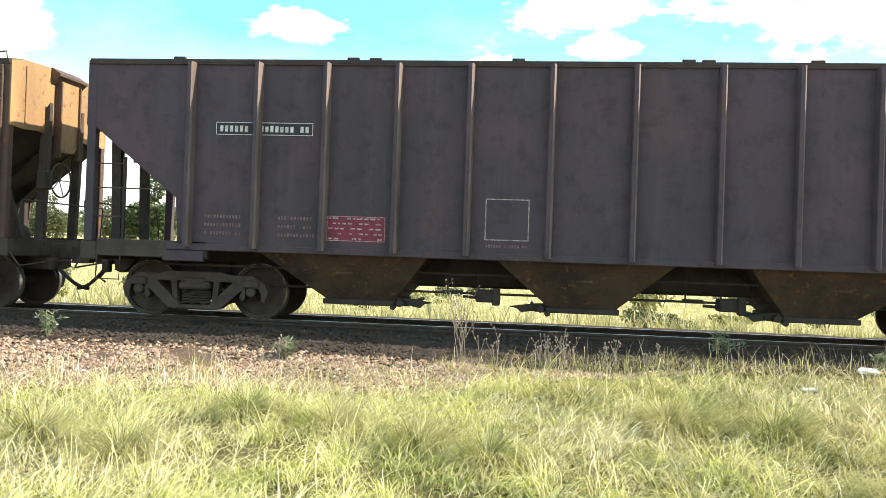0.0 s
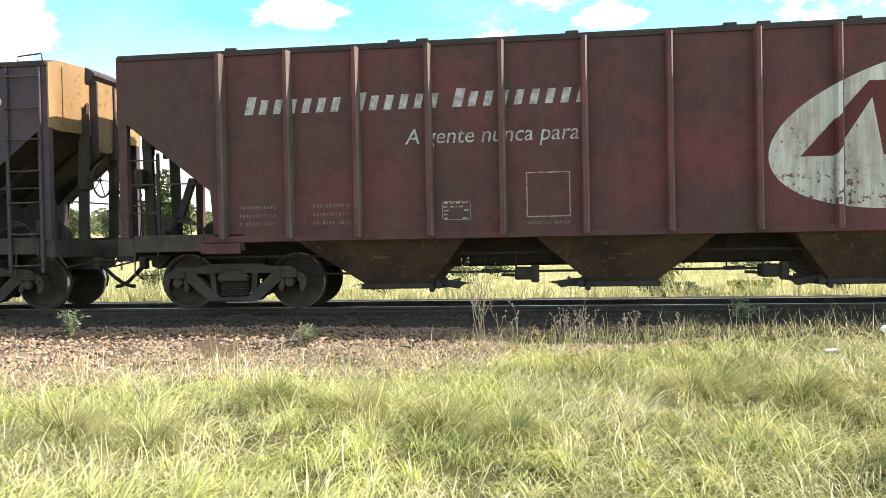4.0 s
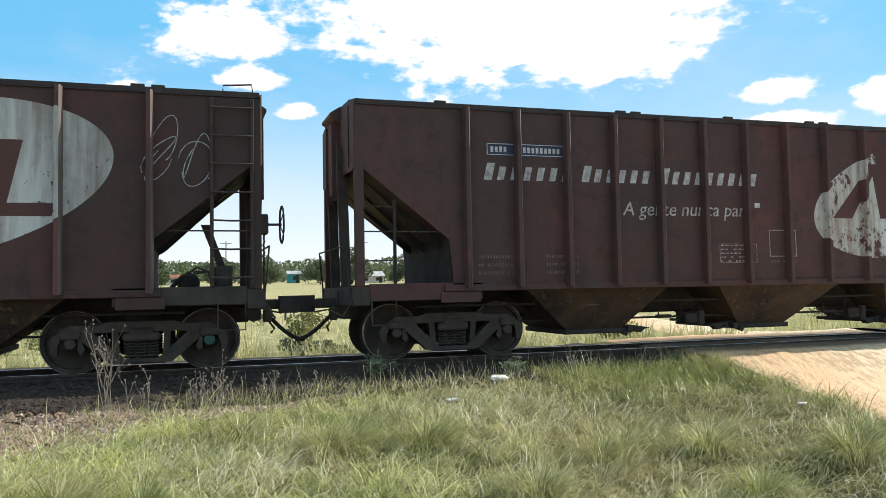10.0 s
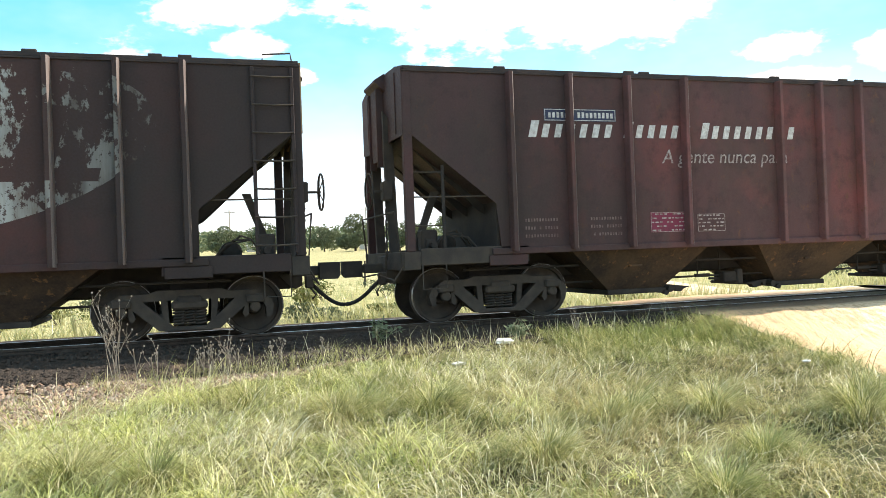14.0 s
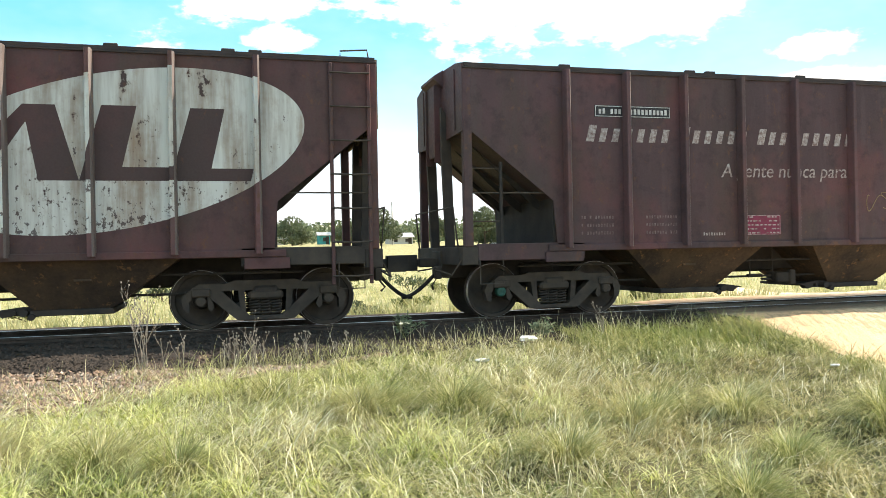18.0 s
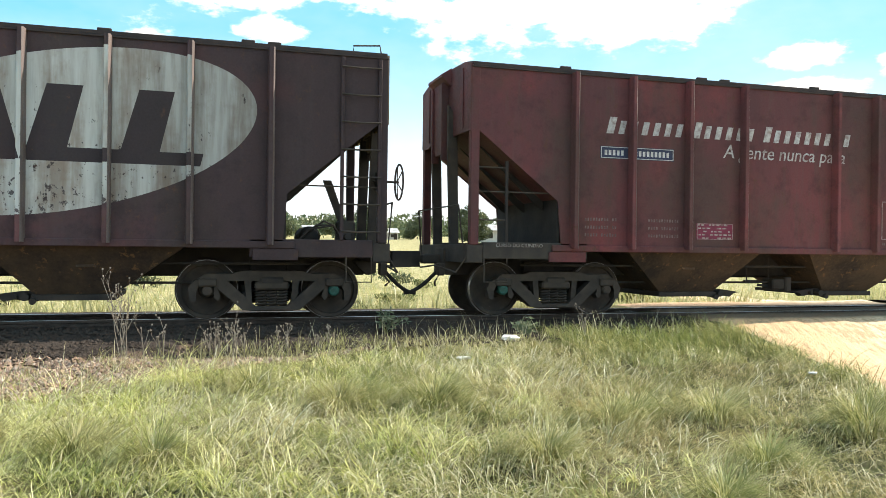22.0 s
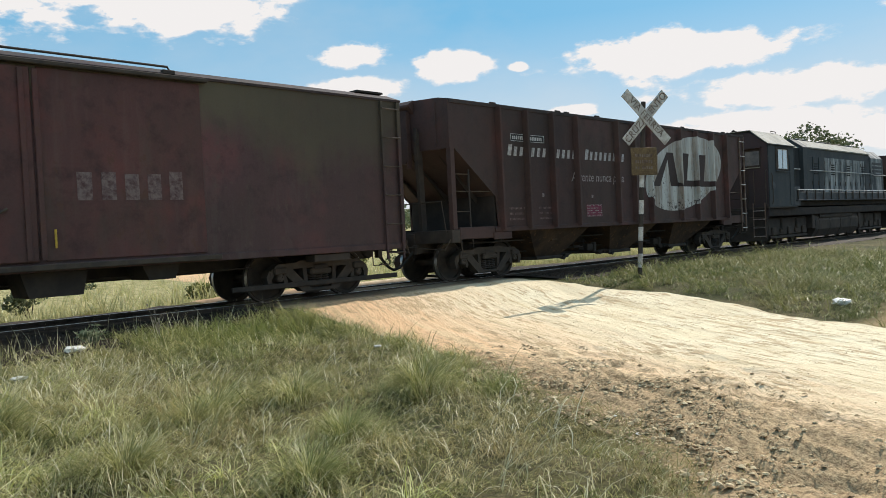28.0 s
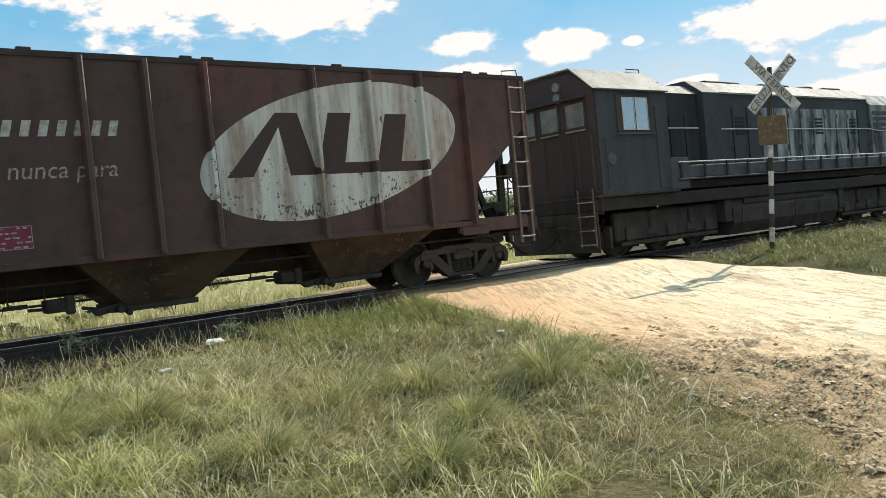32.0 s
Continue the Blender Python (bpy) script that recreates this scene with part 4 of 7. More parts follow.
def tag(parent, x, z, w, h, material, rnd, n=4):
    """Angular painted strokes side by side."""
    s = Shape()
    for k in range(n):
        cx = x + w * (k + 0.3 + 0.4 * rnd.random()) / n
        lean = rnd.uniform(-0.08, 0.08)
        q = [(cx - 0.06 * w, -0.006, z + h * rnd.uniform(0.45, 0.6)), (cx, -0.006, z + h * rnd.uniform(0.85, 1.0)), (cx + lean, -0.006, z + h * rnd.uniform(0.0, 0.3)), (cx + 0.14 * w, -0.006, z + h * rnd.uniform(0.3, 0.7))]
        s.rod(q, 0.008, 4)
        if k % 2:
            s.rod([(cx - 0.1 * w, -0.006, z + h * 0.55), (cx + 0.16 * w, -0.006, z + h * rnd.uniform(0.45, 0.7))], 0.008, 4)
    s.rod([(x, -0.006, z + h * 0.78), (x + w, -0.006, z + h * 0.86)], 0.008, 4)
    return part("painted_tag", s, material, parent, "angular painted scribble")


def words(parent, text, x, z, size, material, shear=0.18, y=-0.006, squeeze=1.0):
    cu = bpy.data.curves.new("slogan", "FONT")
    cu.body, cu.size, cu.shear, cu.extrude = text, size, shear, 0.002
    cu.resolution_u = 3
    cu.materials.append(material)
    ob = new("slogan", cu)
    ob.parent = parent
    ob.matrix_basis = pose(x, y, z, 90, 0, 0) @ Matrix.Diagonal((squeeze, 1, 1, 1))
    return ob


def ladder(parent, x0, x1, z0, z1, y, material, n=7):
    s = Shape().box(x0, x0 + 0.05, y - 0.02, y + 0.02, z0, z1, 0.006).box(x1 - 0.05, x1, y - 0.02, y + 0.02, z0, z1, 0.006)
    lad = part("ladder", s, material, parent)
    step_mesh = Shape().rod([(x0 + 0.01, 0, 0), ((x0 + x1) / 2, -0.012, -0.010), (x1 - 0.01, 0, 0)], 0.013, 7).mesh("rung")
    for k in range(n):
        part("rung", step_mesh, WHITE if material is RUSTED else TREAD if k % 2 else IRON, lad).location = (0, y - 0.03, z0 + 0.12 + (z1 - z0 - 0.25) * k / (n - 1))
    return lad


def hopper(x0, label, paint, ribs, length=LENGTH, caps=((), ()), seed=1, brake="right", trim=None, rib=None, rungs=(0.68, 7, None), end=None):
    """A covered hopper wagon, from its left end at 0; y runs away from the near side, z up from the rail head."""
    rnd = random.Random(seed)
    w = thing("hopper_wagon", label, "freight wagon", "wagons of the train")
    L, W, yc = length, WIDTH, WIDTH / 2
    trim = trim or paint
    cut = [(0.10, TOP - 0.02), (0.10, 2.82), (0.12, 2.80), (1.40, 1.78), (1.46, SILL), (L - 1.46, SILL), (L - 1.40, 1.78), (L - 0.12, 2.80), (L - 0.10, 2.82), (L - 0.10, TOP - 0.02)]
    part("side_plate", Shape().prism(cut, 0.0, 0.02), paint, w)
    part("side_plate", Shape().prism(cut, W - 0.02, W), paint, w)
    # roof
    roof = Shape().slab([(-0.02, TOP - 0.05), (-0.02, TOP), (0.3, TOP + 0.06), (yc, TOP + 0.11), (W - 0.3, TOP + 0.06), (W + 0.03, TOP), (W + 0.03, TOP - 0.05)], 0.024, L - 0.024)
    rf = part("roof", roof, ROOF, w)
    part("top_chord", Shape().box(0.0, L, -0.022, -0.002, TOP - 0.08, TOP - 0.052, 0.004), ROOF, w)
    hatch = shared("hatch", lambda: Shape().box(-0.30, 0.30, -0.26, 0.26, 0.0, 0.045, 0.015).mesh("hatch_cover"))
    clip = shared("clip", lambda: Shape().box(-0.09, 0.09, -0.03, 0.03, 0.0, 0.05, 0.01).mesh("hatch_latch"))
    for k in range(6):
        hx = 1.6 + (L - 3.2) * k / 5
        h = part("hatch_cover", hatch, DARK, rf)
        h.location = (hx, yc, TOP + 0.085)
        c = part("hatch_latch", clip, DARK, rf)
        c.location = (hx + rnd.uniform(-0.5, 0.5), 0.12, TOP + 0.015)
        if k % 2:
            part("hatch_latch", clip, DARK, rf).location = (c.location.x + rnd.uniform(0.25, 0.45), 0.12, TOP + 0.012)
    # posts on the sides
    for x in ribs:
        if x > L - 1.2: continue
        rb = Shape()
        sec = [(-0.050, -0.002), (-0.042, -0.138), (-0.034, -0.150), (0.014, -0.150), (0.036, -0.122), (0.048, -0.002)]
        m = len(sec)
        rb.add([(x + a * (1.0 if q else 1.1), b, (TOP - 0.06) if q else SILL + 0.02) for q in (0, 1) for a, b in sec],
               [(i, (i + 1) % m, m + (i + 1) % m, m + i) for i in range(m)] + [tuple(range(m)), tuple(range(2 * m - 1, m - 1, -1))])
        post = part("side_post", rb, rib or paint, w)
        # faces towards the sun take the paler tint that strengthens their lit strip
        post.data.materials.append(SUNWARD_EDGE)
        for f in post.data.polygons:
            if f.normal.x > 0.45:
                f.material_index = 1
    for y in (W + 0.001,):
        for x in ribs[::3]:
            part("side_post", Shape().box(x - 0.05, x + 0.05, y, y + 0.08, SILL, TOP - 0.08), paint, w)
    part("side_sill", Shape().box(1.30, L - 1.30, -0.045, -0.002, SILL - 0.03, SILL + 0.07, 0.01), trim, w)
    # end frames, slope sheets, bulkheads
    for e in (0, 1):
        def X(x): return x if e == 0 else L - x
        lower = [(W * k / 8, 2.82 - 0.02 * (k % 2) - 0.03 * rnd.random()) for k in range(9)]
        # right ends ochre, left ends darker body paint: sun and shade put into colour
        plate = part("end_plate", Shape().slab(lower + [(W, TOP - 0.02), (W - 0.3, TOP + 0.052), (yc, TOP + 0.10), (0.3, TOP + 0.052), (0.0, TOP - 0.02)], X(-0.012), X(0.022)), (end or OCHRE) if e else paint, w, "end plate in lighter sunward ochre" if e else "")
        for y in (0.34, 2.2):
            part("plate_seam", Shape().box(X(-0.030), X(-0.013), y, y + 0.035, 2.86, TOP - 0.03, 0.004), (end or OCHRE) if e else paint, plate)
        # platform under the roof walk, on a boxed column and two long posts
        part("end_platform", Shape().prism([(X(-0.012), TOP + 0.10), (X(-0.17), TOP + 0.0), (X(-0.17), TOP - 0.04), (X(-0.14), TOP - 0.06), (X(-0.012), TOP - 0.18)], 0.98, 1.78), trim, w)
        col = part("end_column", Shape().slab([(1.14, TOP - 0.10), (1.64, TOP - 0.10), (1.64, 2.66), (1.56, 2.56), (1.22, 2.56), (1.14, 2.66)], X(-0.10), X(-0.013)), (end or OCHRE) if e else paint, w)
        for y in (1.10, 1.64):
            part("column_flange", Shape().box(X(-0.135), X(-0.014), y, y + 0.035, 2.45, TOP - 0.12, 0.005), trim, col)
        # right slope sheet, stiffeners and bulkheads: shade of the enclosed end painted in
        sl = Shape().prism([(X(0.09), 2.82), (X(0.09), 2.87), (X(1.44), 1.84), (X(1.44), 1.79)], 0.02, W - 0.02)
        sh = part("slope_sheet", sl, SHADE_BLACK if e else paint, w)
        for k in range(3):
            y = 0.55 + 0.8 * k
            part("stiffener", Shape().prism([(X(0.25), 2.70), (X(1.40), 1.80), (X(1.40), 1.66), (X(1.30), 1.72)], y, y + 0.03), SHADE_BLACK, sh)
        part("bulkhead", Shape().box(X(1.41), X(1.45), 0.06, W - 0.06, SILL, 1.82), SHADE_BLACK, w)
        for y in (-0.006, W - 0.114):
            part("corner_post", Shape().box(X(0.0), X(0.13), y, y + 0.12, SILL + 0.06, TOP - 0.04, 0.008), trim, w)
        for y in (0.86, W - 0.94):
            part("end_post", Shape().prism([(X(-0.04), SILL + 0.06), (X(0.10), SILL + 0.06), (X(0.06), 2.72), (X(-0.02), 3.20), (X(-0.09), 3.30), (X(-0.09), 2.62)], y, y + 0.085), DARK, w)
        part("end_sill", Shape().box(X(-0.05), X(0.20), 0.0, W, 0.84, SILL + 0.06, 0.01), DARK, w)
        part("end_frame_side", Shape().box(X(0.20), X(1.9), 0.0, 0.09, 0.90, SILL + 0.10, 0.01), DARK if seed % 2 else trim, w)
        part("end_frame_side", Shape().box(X(0.20), X(1.9), W - 0.09, W, 0.90, SILL + 0.10, 0.01), DARK, w)
        part("bolster_plate", Shape().box(X(1.25), X(1.86), -0.035, -0.001, 0.86, SILL - 0.035, 0.006), trim, w)
        part("deck", Shape().box(X(0.20), X(1.41), 0.09, W - 0.09, 0.98, 1.02), DARK, w)
        st = Shape().rod([(X(0.22), 0.0, 0.92), (X(0.22), -0.02, 0.56), (X(0.58), -0.02, 0.56), (X(0.58), 0.0, 0.92)], 0.012, 6)
        part("step_iron", st, IRON, w)
        part("grab_rail", Shape().rod([(X(0.13), 0.05, 1.90), (X(1.5), 0.05, 1.90)], 0.012, 6), IRON, w)
        if e == 0:
            lad = part("end_ladder", Shape().box(X(0.56), X(0.605), 0.03, 0.07, SILL + 0.06, 2.36, 0.006), SHADE_BLACK, w)
            for z in (1.48, 2.26):
                part("rung", Shape().rod([(X(0.13), 0.05, z), (X(0.57), 0.05, z)], 0.012, 6), IRON, lad)
        # pipes and braces under the slope
        part("end_rail", Shape().rod([(X(-0.04), 0.15, 0.9), (X(-0.12), 0.2, 1.7), (X(-0.12), W - 0.2, 1.7), (X(-0.04), W - 0.15, 0.9)], 0.014, 6), DARK, w)
        coupler(w, X(-0.02), yc, -1 if e == 0 else 1)
        bogie(w, X(1.56), yc, caps[e])
    # ladder and grab iron on the right end; hand brake and air gear on one end
    ladder(w, L - rungs[0], L - 0.10, SILL + 0.1 if seed % 3 else 0.62, TOP - 0.1, -0.03, rungs[2] or trim, rungs[1])
    part("roof_grab_iron", Shape().rod([(L - 0.5, 0.05, TOP), (L - 0.5, 0.05, TOP + 0.09), (L - 0.12, 0.05, TOP + 0.12), (L - 0.1, 0.05, TOP)], 0.012, 6), IRON, w)

    def B(x): return L - x if brake == "right" else x
    hb = Shape()
    ring = [(B(-0.36), 0.8 + 0.27 * math.cos(a), 2.05 + 0.27 * math.sin(a)) for a in np.linspace(0, 2 * math.pi, 22)]
    hb.rod(ring, 0.016, 6)
    for k in range(5):
        a = k * 1.2566
        hb.rod([(B(-0.33), 0.8, 2.05), (B(-0.36), 0.8 + 0.26 * math.cos(a), 2.05 + 0.26 * math.sin(a))], 0.009, 5)
    hb.rod([(B(0.05), 0.8, 2.05), (B(-0.36), 0.8, 2.05)], 0.02, 6).box(B(0.0), B(-0.16), 0.7, 0.9, 1.9, 2.2, 0.02)
    part("brake_wheel", hb, DARK, w, "dark iron hand-brake wheel")
    chain = Shape()
    for k in range(11):
        z = 1.90 - 0.082 * k
        chain.rod([(B(-0.1) + 0.012 * (k % 2), 0.8 + 0.006 * k, z), (B(-0.1) - 0.012 * (k % 2), 0.8 + 0.006 * k, z - 0.085)], 0.016, 5)
    part("brake_chain", chain, DARK, w)
    tank = Shape().lathe([(0.0, -0.45), (0.12, -0.42), (0.16, -0.34), (0.16, 0.34), (0.12, 0.42), (0.0, 0.45)], 18, (B(0.95), yc + 0.1, 1.20))
    part("air_tank", tank, DARK, w)
    for k in range(3):
        pipe = Shape().rod([(B(1.3), 0.4 + 0.2 * k, 1.03), (B(1.05 - 0.1 * k), 0.35, 1.30 + 0.06 * k), (B(0.7), 0.4, 1.36), (B(0.5), 0.5 + 0.1 * k, 1.08)], 0.016, 6)
        part("air_pipe", pipe, DARK, w)
    part("brake_valve", Shape().box(B(0.62), B(0.36), 0.5, 0.75, 1.02, 1.44, 0.03).box(B(0.58), B(0.42), 0.46, 0.5, 1.1, 1.3, 0.02).rod([(B(0.5), 0.46, 1.2), (B(0.5), 0.3, 1.2)], 0.05, 9), DARK, w)
    part("diagonal_brace", Shape().prism([(B(0.30), 1.05), (B(0.40), 1.05), (B(0.78), 2.05), (B(0.66), 2.05)], 0.9, 0.98), DARK, w)
    # chutes
    for k, (ta, tb, ba, bb) in enumerate(((2.60, 5.15, 3.55, 4.55), (6.05, 8.60, 6.85, 7.80), (9.50, 12.10, 10.15, 11.10))):
        z0, z1 = 0.36, SILL + 0.02
        s = Shape()
        v = [(ta, 0.06, z1), (tb, 0.06, z1), (tb, W - 0.06, z1), (ta, W - 0.06, z1), (ba, 0.62, z0), (bb, 0.62, z0), (bb, W - 0.62, z0), (ba, W - 0.62, z0)]
        s.add(v, [(0, 1, 5, 4), (1, 2, 6, 5), (2, 3, 7, 6), (3, 0, 4, 7), (4, 5, 6, 7), (0, 3, 2, 1)])
        ch = part("hopper_chute", s, RUSTY, w, "rust-brown tapered discharge chute")
        s = Shape().box(ba - 0.05, bb + 0.05, 0.55, W - 0.55, z0 - 0.07, z0 + 0.01, 0.01)
        sd, ed = (1, bb) if k == 0 else (-1, ba)
        s.prism([(ed - sd * 0.04, z0 + 0.06), (ed + sd * 0.18, z0 + 0.05), (ed + sd * 0.34, z0 + 0.03), (ed + sd * 0.58, z0 - 0.005), (ed + sd * 0.46, z0 - 0.03), (ed + sd * 0.40, z0 - 0.085), (ed + sd * 0.26, z0 - 0.06), (ed - sd * 0.02, z0 - 0.085)], 0.66, 0.80)
        s.rod([(ed + sd * 0.25, 0.6, z0 - 0.02), (ed + sd * 0.25, W - 0.6, z0 - 0.02)], 0.03, 7).rod([(ed + sd * 0.02, 0.5, z0 - 0.08), (ed + sd * 0.02, 0.64, z0 - 0.05)], 0.045, 8)
        s.rod([(ed + sd * 0.12, 0.52, z0 - 0.02), (ed + sd * 0.12, 0.7, z0 - 0.02)], 0.055, 8)
        part("chute_gate", s, DARK, ch)
        part("inspection_lug", Shape().box((ta + tb) / 2 - 0.12, (ta + tb) / 2 + 0.12, 0.28, 0.36, z1 - 0.33, z1 - 0.29, 0.008), RUSTY, ch)
    part("centre_sill", Shape().box(0.1, L - 0.1, yc - 0.2, yc + 0.2, 0.62, 1.04, 0.01), DARK, w)
    # brake rods and pipes between the chutes
    rods = Shape()
    rods.rod([(2.4, 0.75, 0.52), (L - 2.4, 0.75, 0.52)], 0.02, 6).rod([(2.4, yc + 0.3, 0.58), (L - 2.4, yc + 0.3, 0.6)], 0.02, 6).rod([(1.0, 0.5, 0.80), (L - 1.0, 0.5, 0.80)], 0.02, 6)
    for x in (5.35, 5.8, 8.8, 9.3):
        rods.rod([(x, 0.75, 0.52), (x, 0.75, 0.95)], 0.014, 5)
    for x in (5.28, 8.75):
        rods.box(x, x + 0.30, 0.7, 0.76, 0.50, 0.56, 0.01)
        rods.box(x + 0.5, x + 0.78, 0.6, 0.9, 0.40, 0.58, 0.02).rod([(x + 0.3, 0.75, 0.47), (x + 0.5, 0.75, 0.46)], 0.025, 6).box(x + 0.74, x + 0.86, 0.56, 0.66, 0.36, 0.62, 0.02)
    part("brake_rigging", rods, DARK, w)
    MOVERS.append((w, x0))
    return w


def markings(w, rnd, x0=1.95, x1=6.9, zname=2.70, slogan=(4.3, 2.17), ink=None, plate=None, table_at=None, box_at=None, small=True, ink2=None, slogan_size=0.315):
    ink = ink or FAINT
    # company name in slanted bars, three words
    if zname:
        total = x1 - x0
        pitch, at_x = total / 23.2, x0
        for count in (7, 6, 9):
            for k in range(count):
                h = 0.255 if k == 0 else 0.205
                wide = pitch * (0.60 if k == 0 else 0.50)
                poly = [(at_x, zname), (at_x + wide, zname), (at_x + wide + 0.25 * h, zname + h), (at_x + 0.25 * h, zname + h)]
                part("name_bar", Shape().prism(poly, -0.004, -0.001), ink, w)
                at_x += pitch
            at_x += pitch * 0.6
    if slogan:
        words(w, "A gente nunca para", slogan[0], slogan[1], slogan_size, ink2 or ink, squeeze=0.98)
    if plate:
        pa, pb, za, zb, mat = plate
        p = part("number_plate", Shape().box(pa, pb, -0.005, 0.0, za, zb), mat, w, "dark plate with a row of white bars")
        frame_of(p, pa + 0.01, pb - 0.01, za + 0.008, zb - 0.008, WHITE, 0.01, -0.0085, "plate_border")
        bars(p, pa + 0.07, pa + (pb - pa) * 0.34, za + (zb - za) * 0.27, (zb - za) * 0.46, WHITE, rnd, 0.3, y=-0.0085, name="number_bar")
        bars(p, pa + (pb - pa) * 0.46, pb - 0.07, za + (zb - za) * 0.27, (zb - za) * 0.46, WHITE, rnd, 0.3, y=-0.0085, name="number_bar")
    if table_at:
        table(w, *table_at[:4], table_at[4], FAINT, rnd, table_at[5])
    if box_at:
        frame_of(w, *box_at, FAINT)
        bars(w, box_at[0] + 0.02, box_at[1], box_at[2] - 0.10, 0.045, GHOST, rnd, 0.3, name="small_print")
    if small:
        for k in range(3):
            for a in (1.85, 2.95):
                bars(w, a, a + 0.55, 1.50 - 0.12 * k, 0.05, GHOST, rnd, 0.5, name="small_print")

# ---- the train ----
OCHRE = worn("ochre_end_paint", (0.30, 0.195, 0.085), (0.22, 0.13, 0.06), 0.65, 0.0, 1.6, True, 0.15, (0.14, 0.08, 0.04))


STRAWCHALK = worn("straw_scrawl", (0.34, 0.26, 0.14), (0.2, 0.14, 0.08), 0.9, 0.0, 20.0)
RUSTED = worn("rusted_ladder", (0.13, 0.085, 0.065), (0.20, 0.15, 0.12), 0.8, 0.0, 7.0)
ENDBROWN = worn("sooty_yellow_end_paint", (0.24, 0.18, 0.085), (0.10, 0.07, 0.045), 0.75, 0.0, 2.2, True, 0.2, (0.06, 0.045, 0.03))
BLOT = worn("blue_green_blot", (0.055, 0.075, 0.085), (0.07, 0.06, 0.06), 0.8, 0.0, 5.0)
NAME = worn("worn_name_paint", (0.50, 0.49, 0.47), (0.24, 0.19, 0.18), 0.65, 0.0, 11.0)


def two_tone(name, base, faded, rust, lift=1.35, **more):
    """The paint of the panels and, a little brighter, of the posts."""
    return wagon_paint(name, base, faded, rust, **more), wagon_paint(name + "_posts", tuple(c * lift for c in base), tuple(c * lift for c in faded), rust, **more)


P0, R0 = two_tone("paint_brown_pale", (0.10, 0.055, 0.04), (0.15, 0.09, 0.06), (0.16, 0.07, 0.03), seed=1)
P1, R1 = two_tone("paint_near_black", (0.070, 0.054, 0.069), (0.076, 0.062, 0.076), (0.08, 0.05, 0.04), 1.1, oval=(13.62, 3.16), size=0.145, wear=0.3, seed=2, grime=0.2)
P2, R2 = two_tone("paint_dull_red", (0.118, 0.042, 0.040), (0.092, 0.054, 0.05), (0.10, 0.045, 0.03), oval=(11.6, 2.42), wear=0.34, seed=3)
P3, R3 = two_tone("paint_brown_red", (0.105, 0.046, 0.038), (0.09, 0.055, 0.046), (0.12, 0.05, 0.03), 1.5, oval=(10.22, 2.47), wear=0.34, seed=4, sign_red=(0.12, 0.05, 0.042), dark_coat=(11.0, 14.4, 0.5))
P4, R4 = two_tone("paint_rusty_red", (0.100, 0.045, 0.040), (0.074, 0.050, 0.046), (0.10, 0.05, 0.035), 1.2, oval=(10.4, 2.56), wear=0.76, seed=5, drift=(0.03, 0.04), sign_red=(0.10, 0.045, 0.038), dark_coat=(9.0, 12.6, 0.8))
P5, R5 = two_tone("paint_old_red", (0.116, 0.051, 0.050), (0.095, 0.056, 0.054), (0.12, 0.055, 0.035), 1.5, oval=(11.3, 2.45), wear=0.42, seed=6, sign_red=(0.06, 0.04, 0.038), dark_coat=(5.6, 2.0, 0.5))
P6, R6 = two_tone("paint_dark_maroon", (0.092, 0.050, 0.053), (0.092, 0.063, 0.066), (0.12, 0.06, 0.04), 1.3, oval=(10.56, 2.50), wear=0.34, seed=7, sign_red=(0.04, 0.032, 0.034), dark_coat=(10.6, 13.4, 0.5))
P7, R7 = two_tone("paint_red", (0.140, 0.044, 0.046), (0.11, 0.055, 0.053), (0.10, 0.045, 0.03), 1.3, oval=(11.2, 2.42), wear=0.40, seed=8, sign_red=(0.07, 0.028, 0.028), dark_coat=(10.5, 14.2, 0.45))
P9, R9 = two_tone("paint_brown", (0.112, 0.058, 0.051), (0.102, 0.066, 0.060), (0.10, 0.055, 0.038), 1.15, oval=(10.25, 2.47), wear=0.34, seed=9, sign_red=(0.045, 0.034, 0.032), dark_coat=(6.8, 3.2, 0.5))


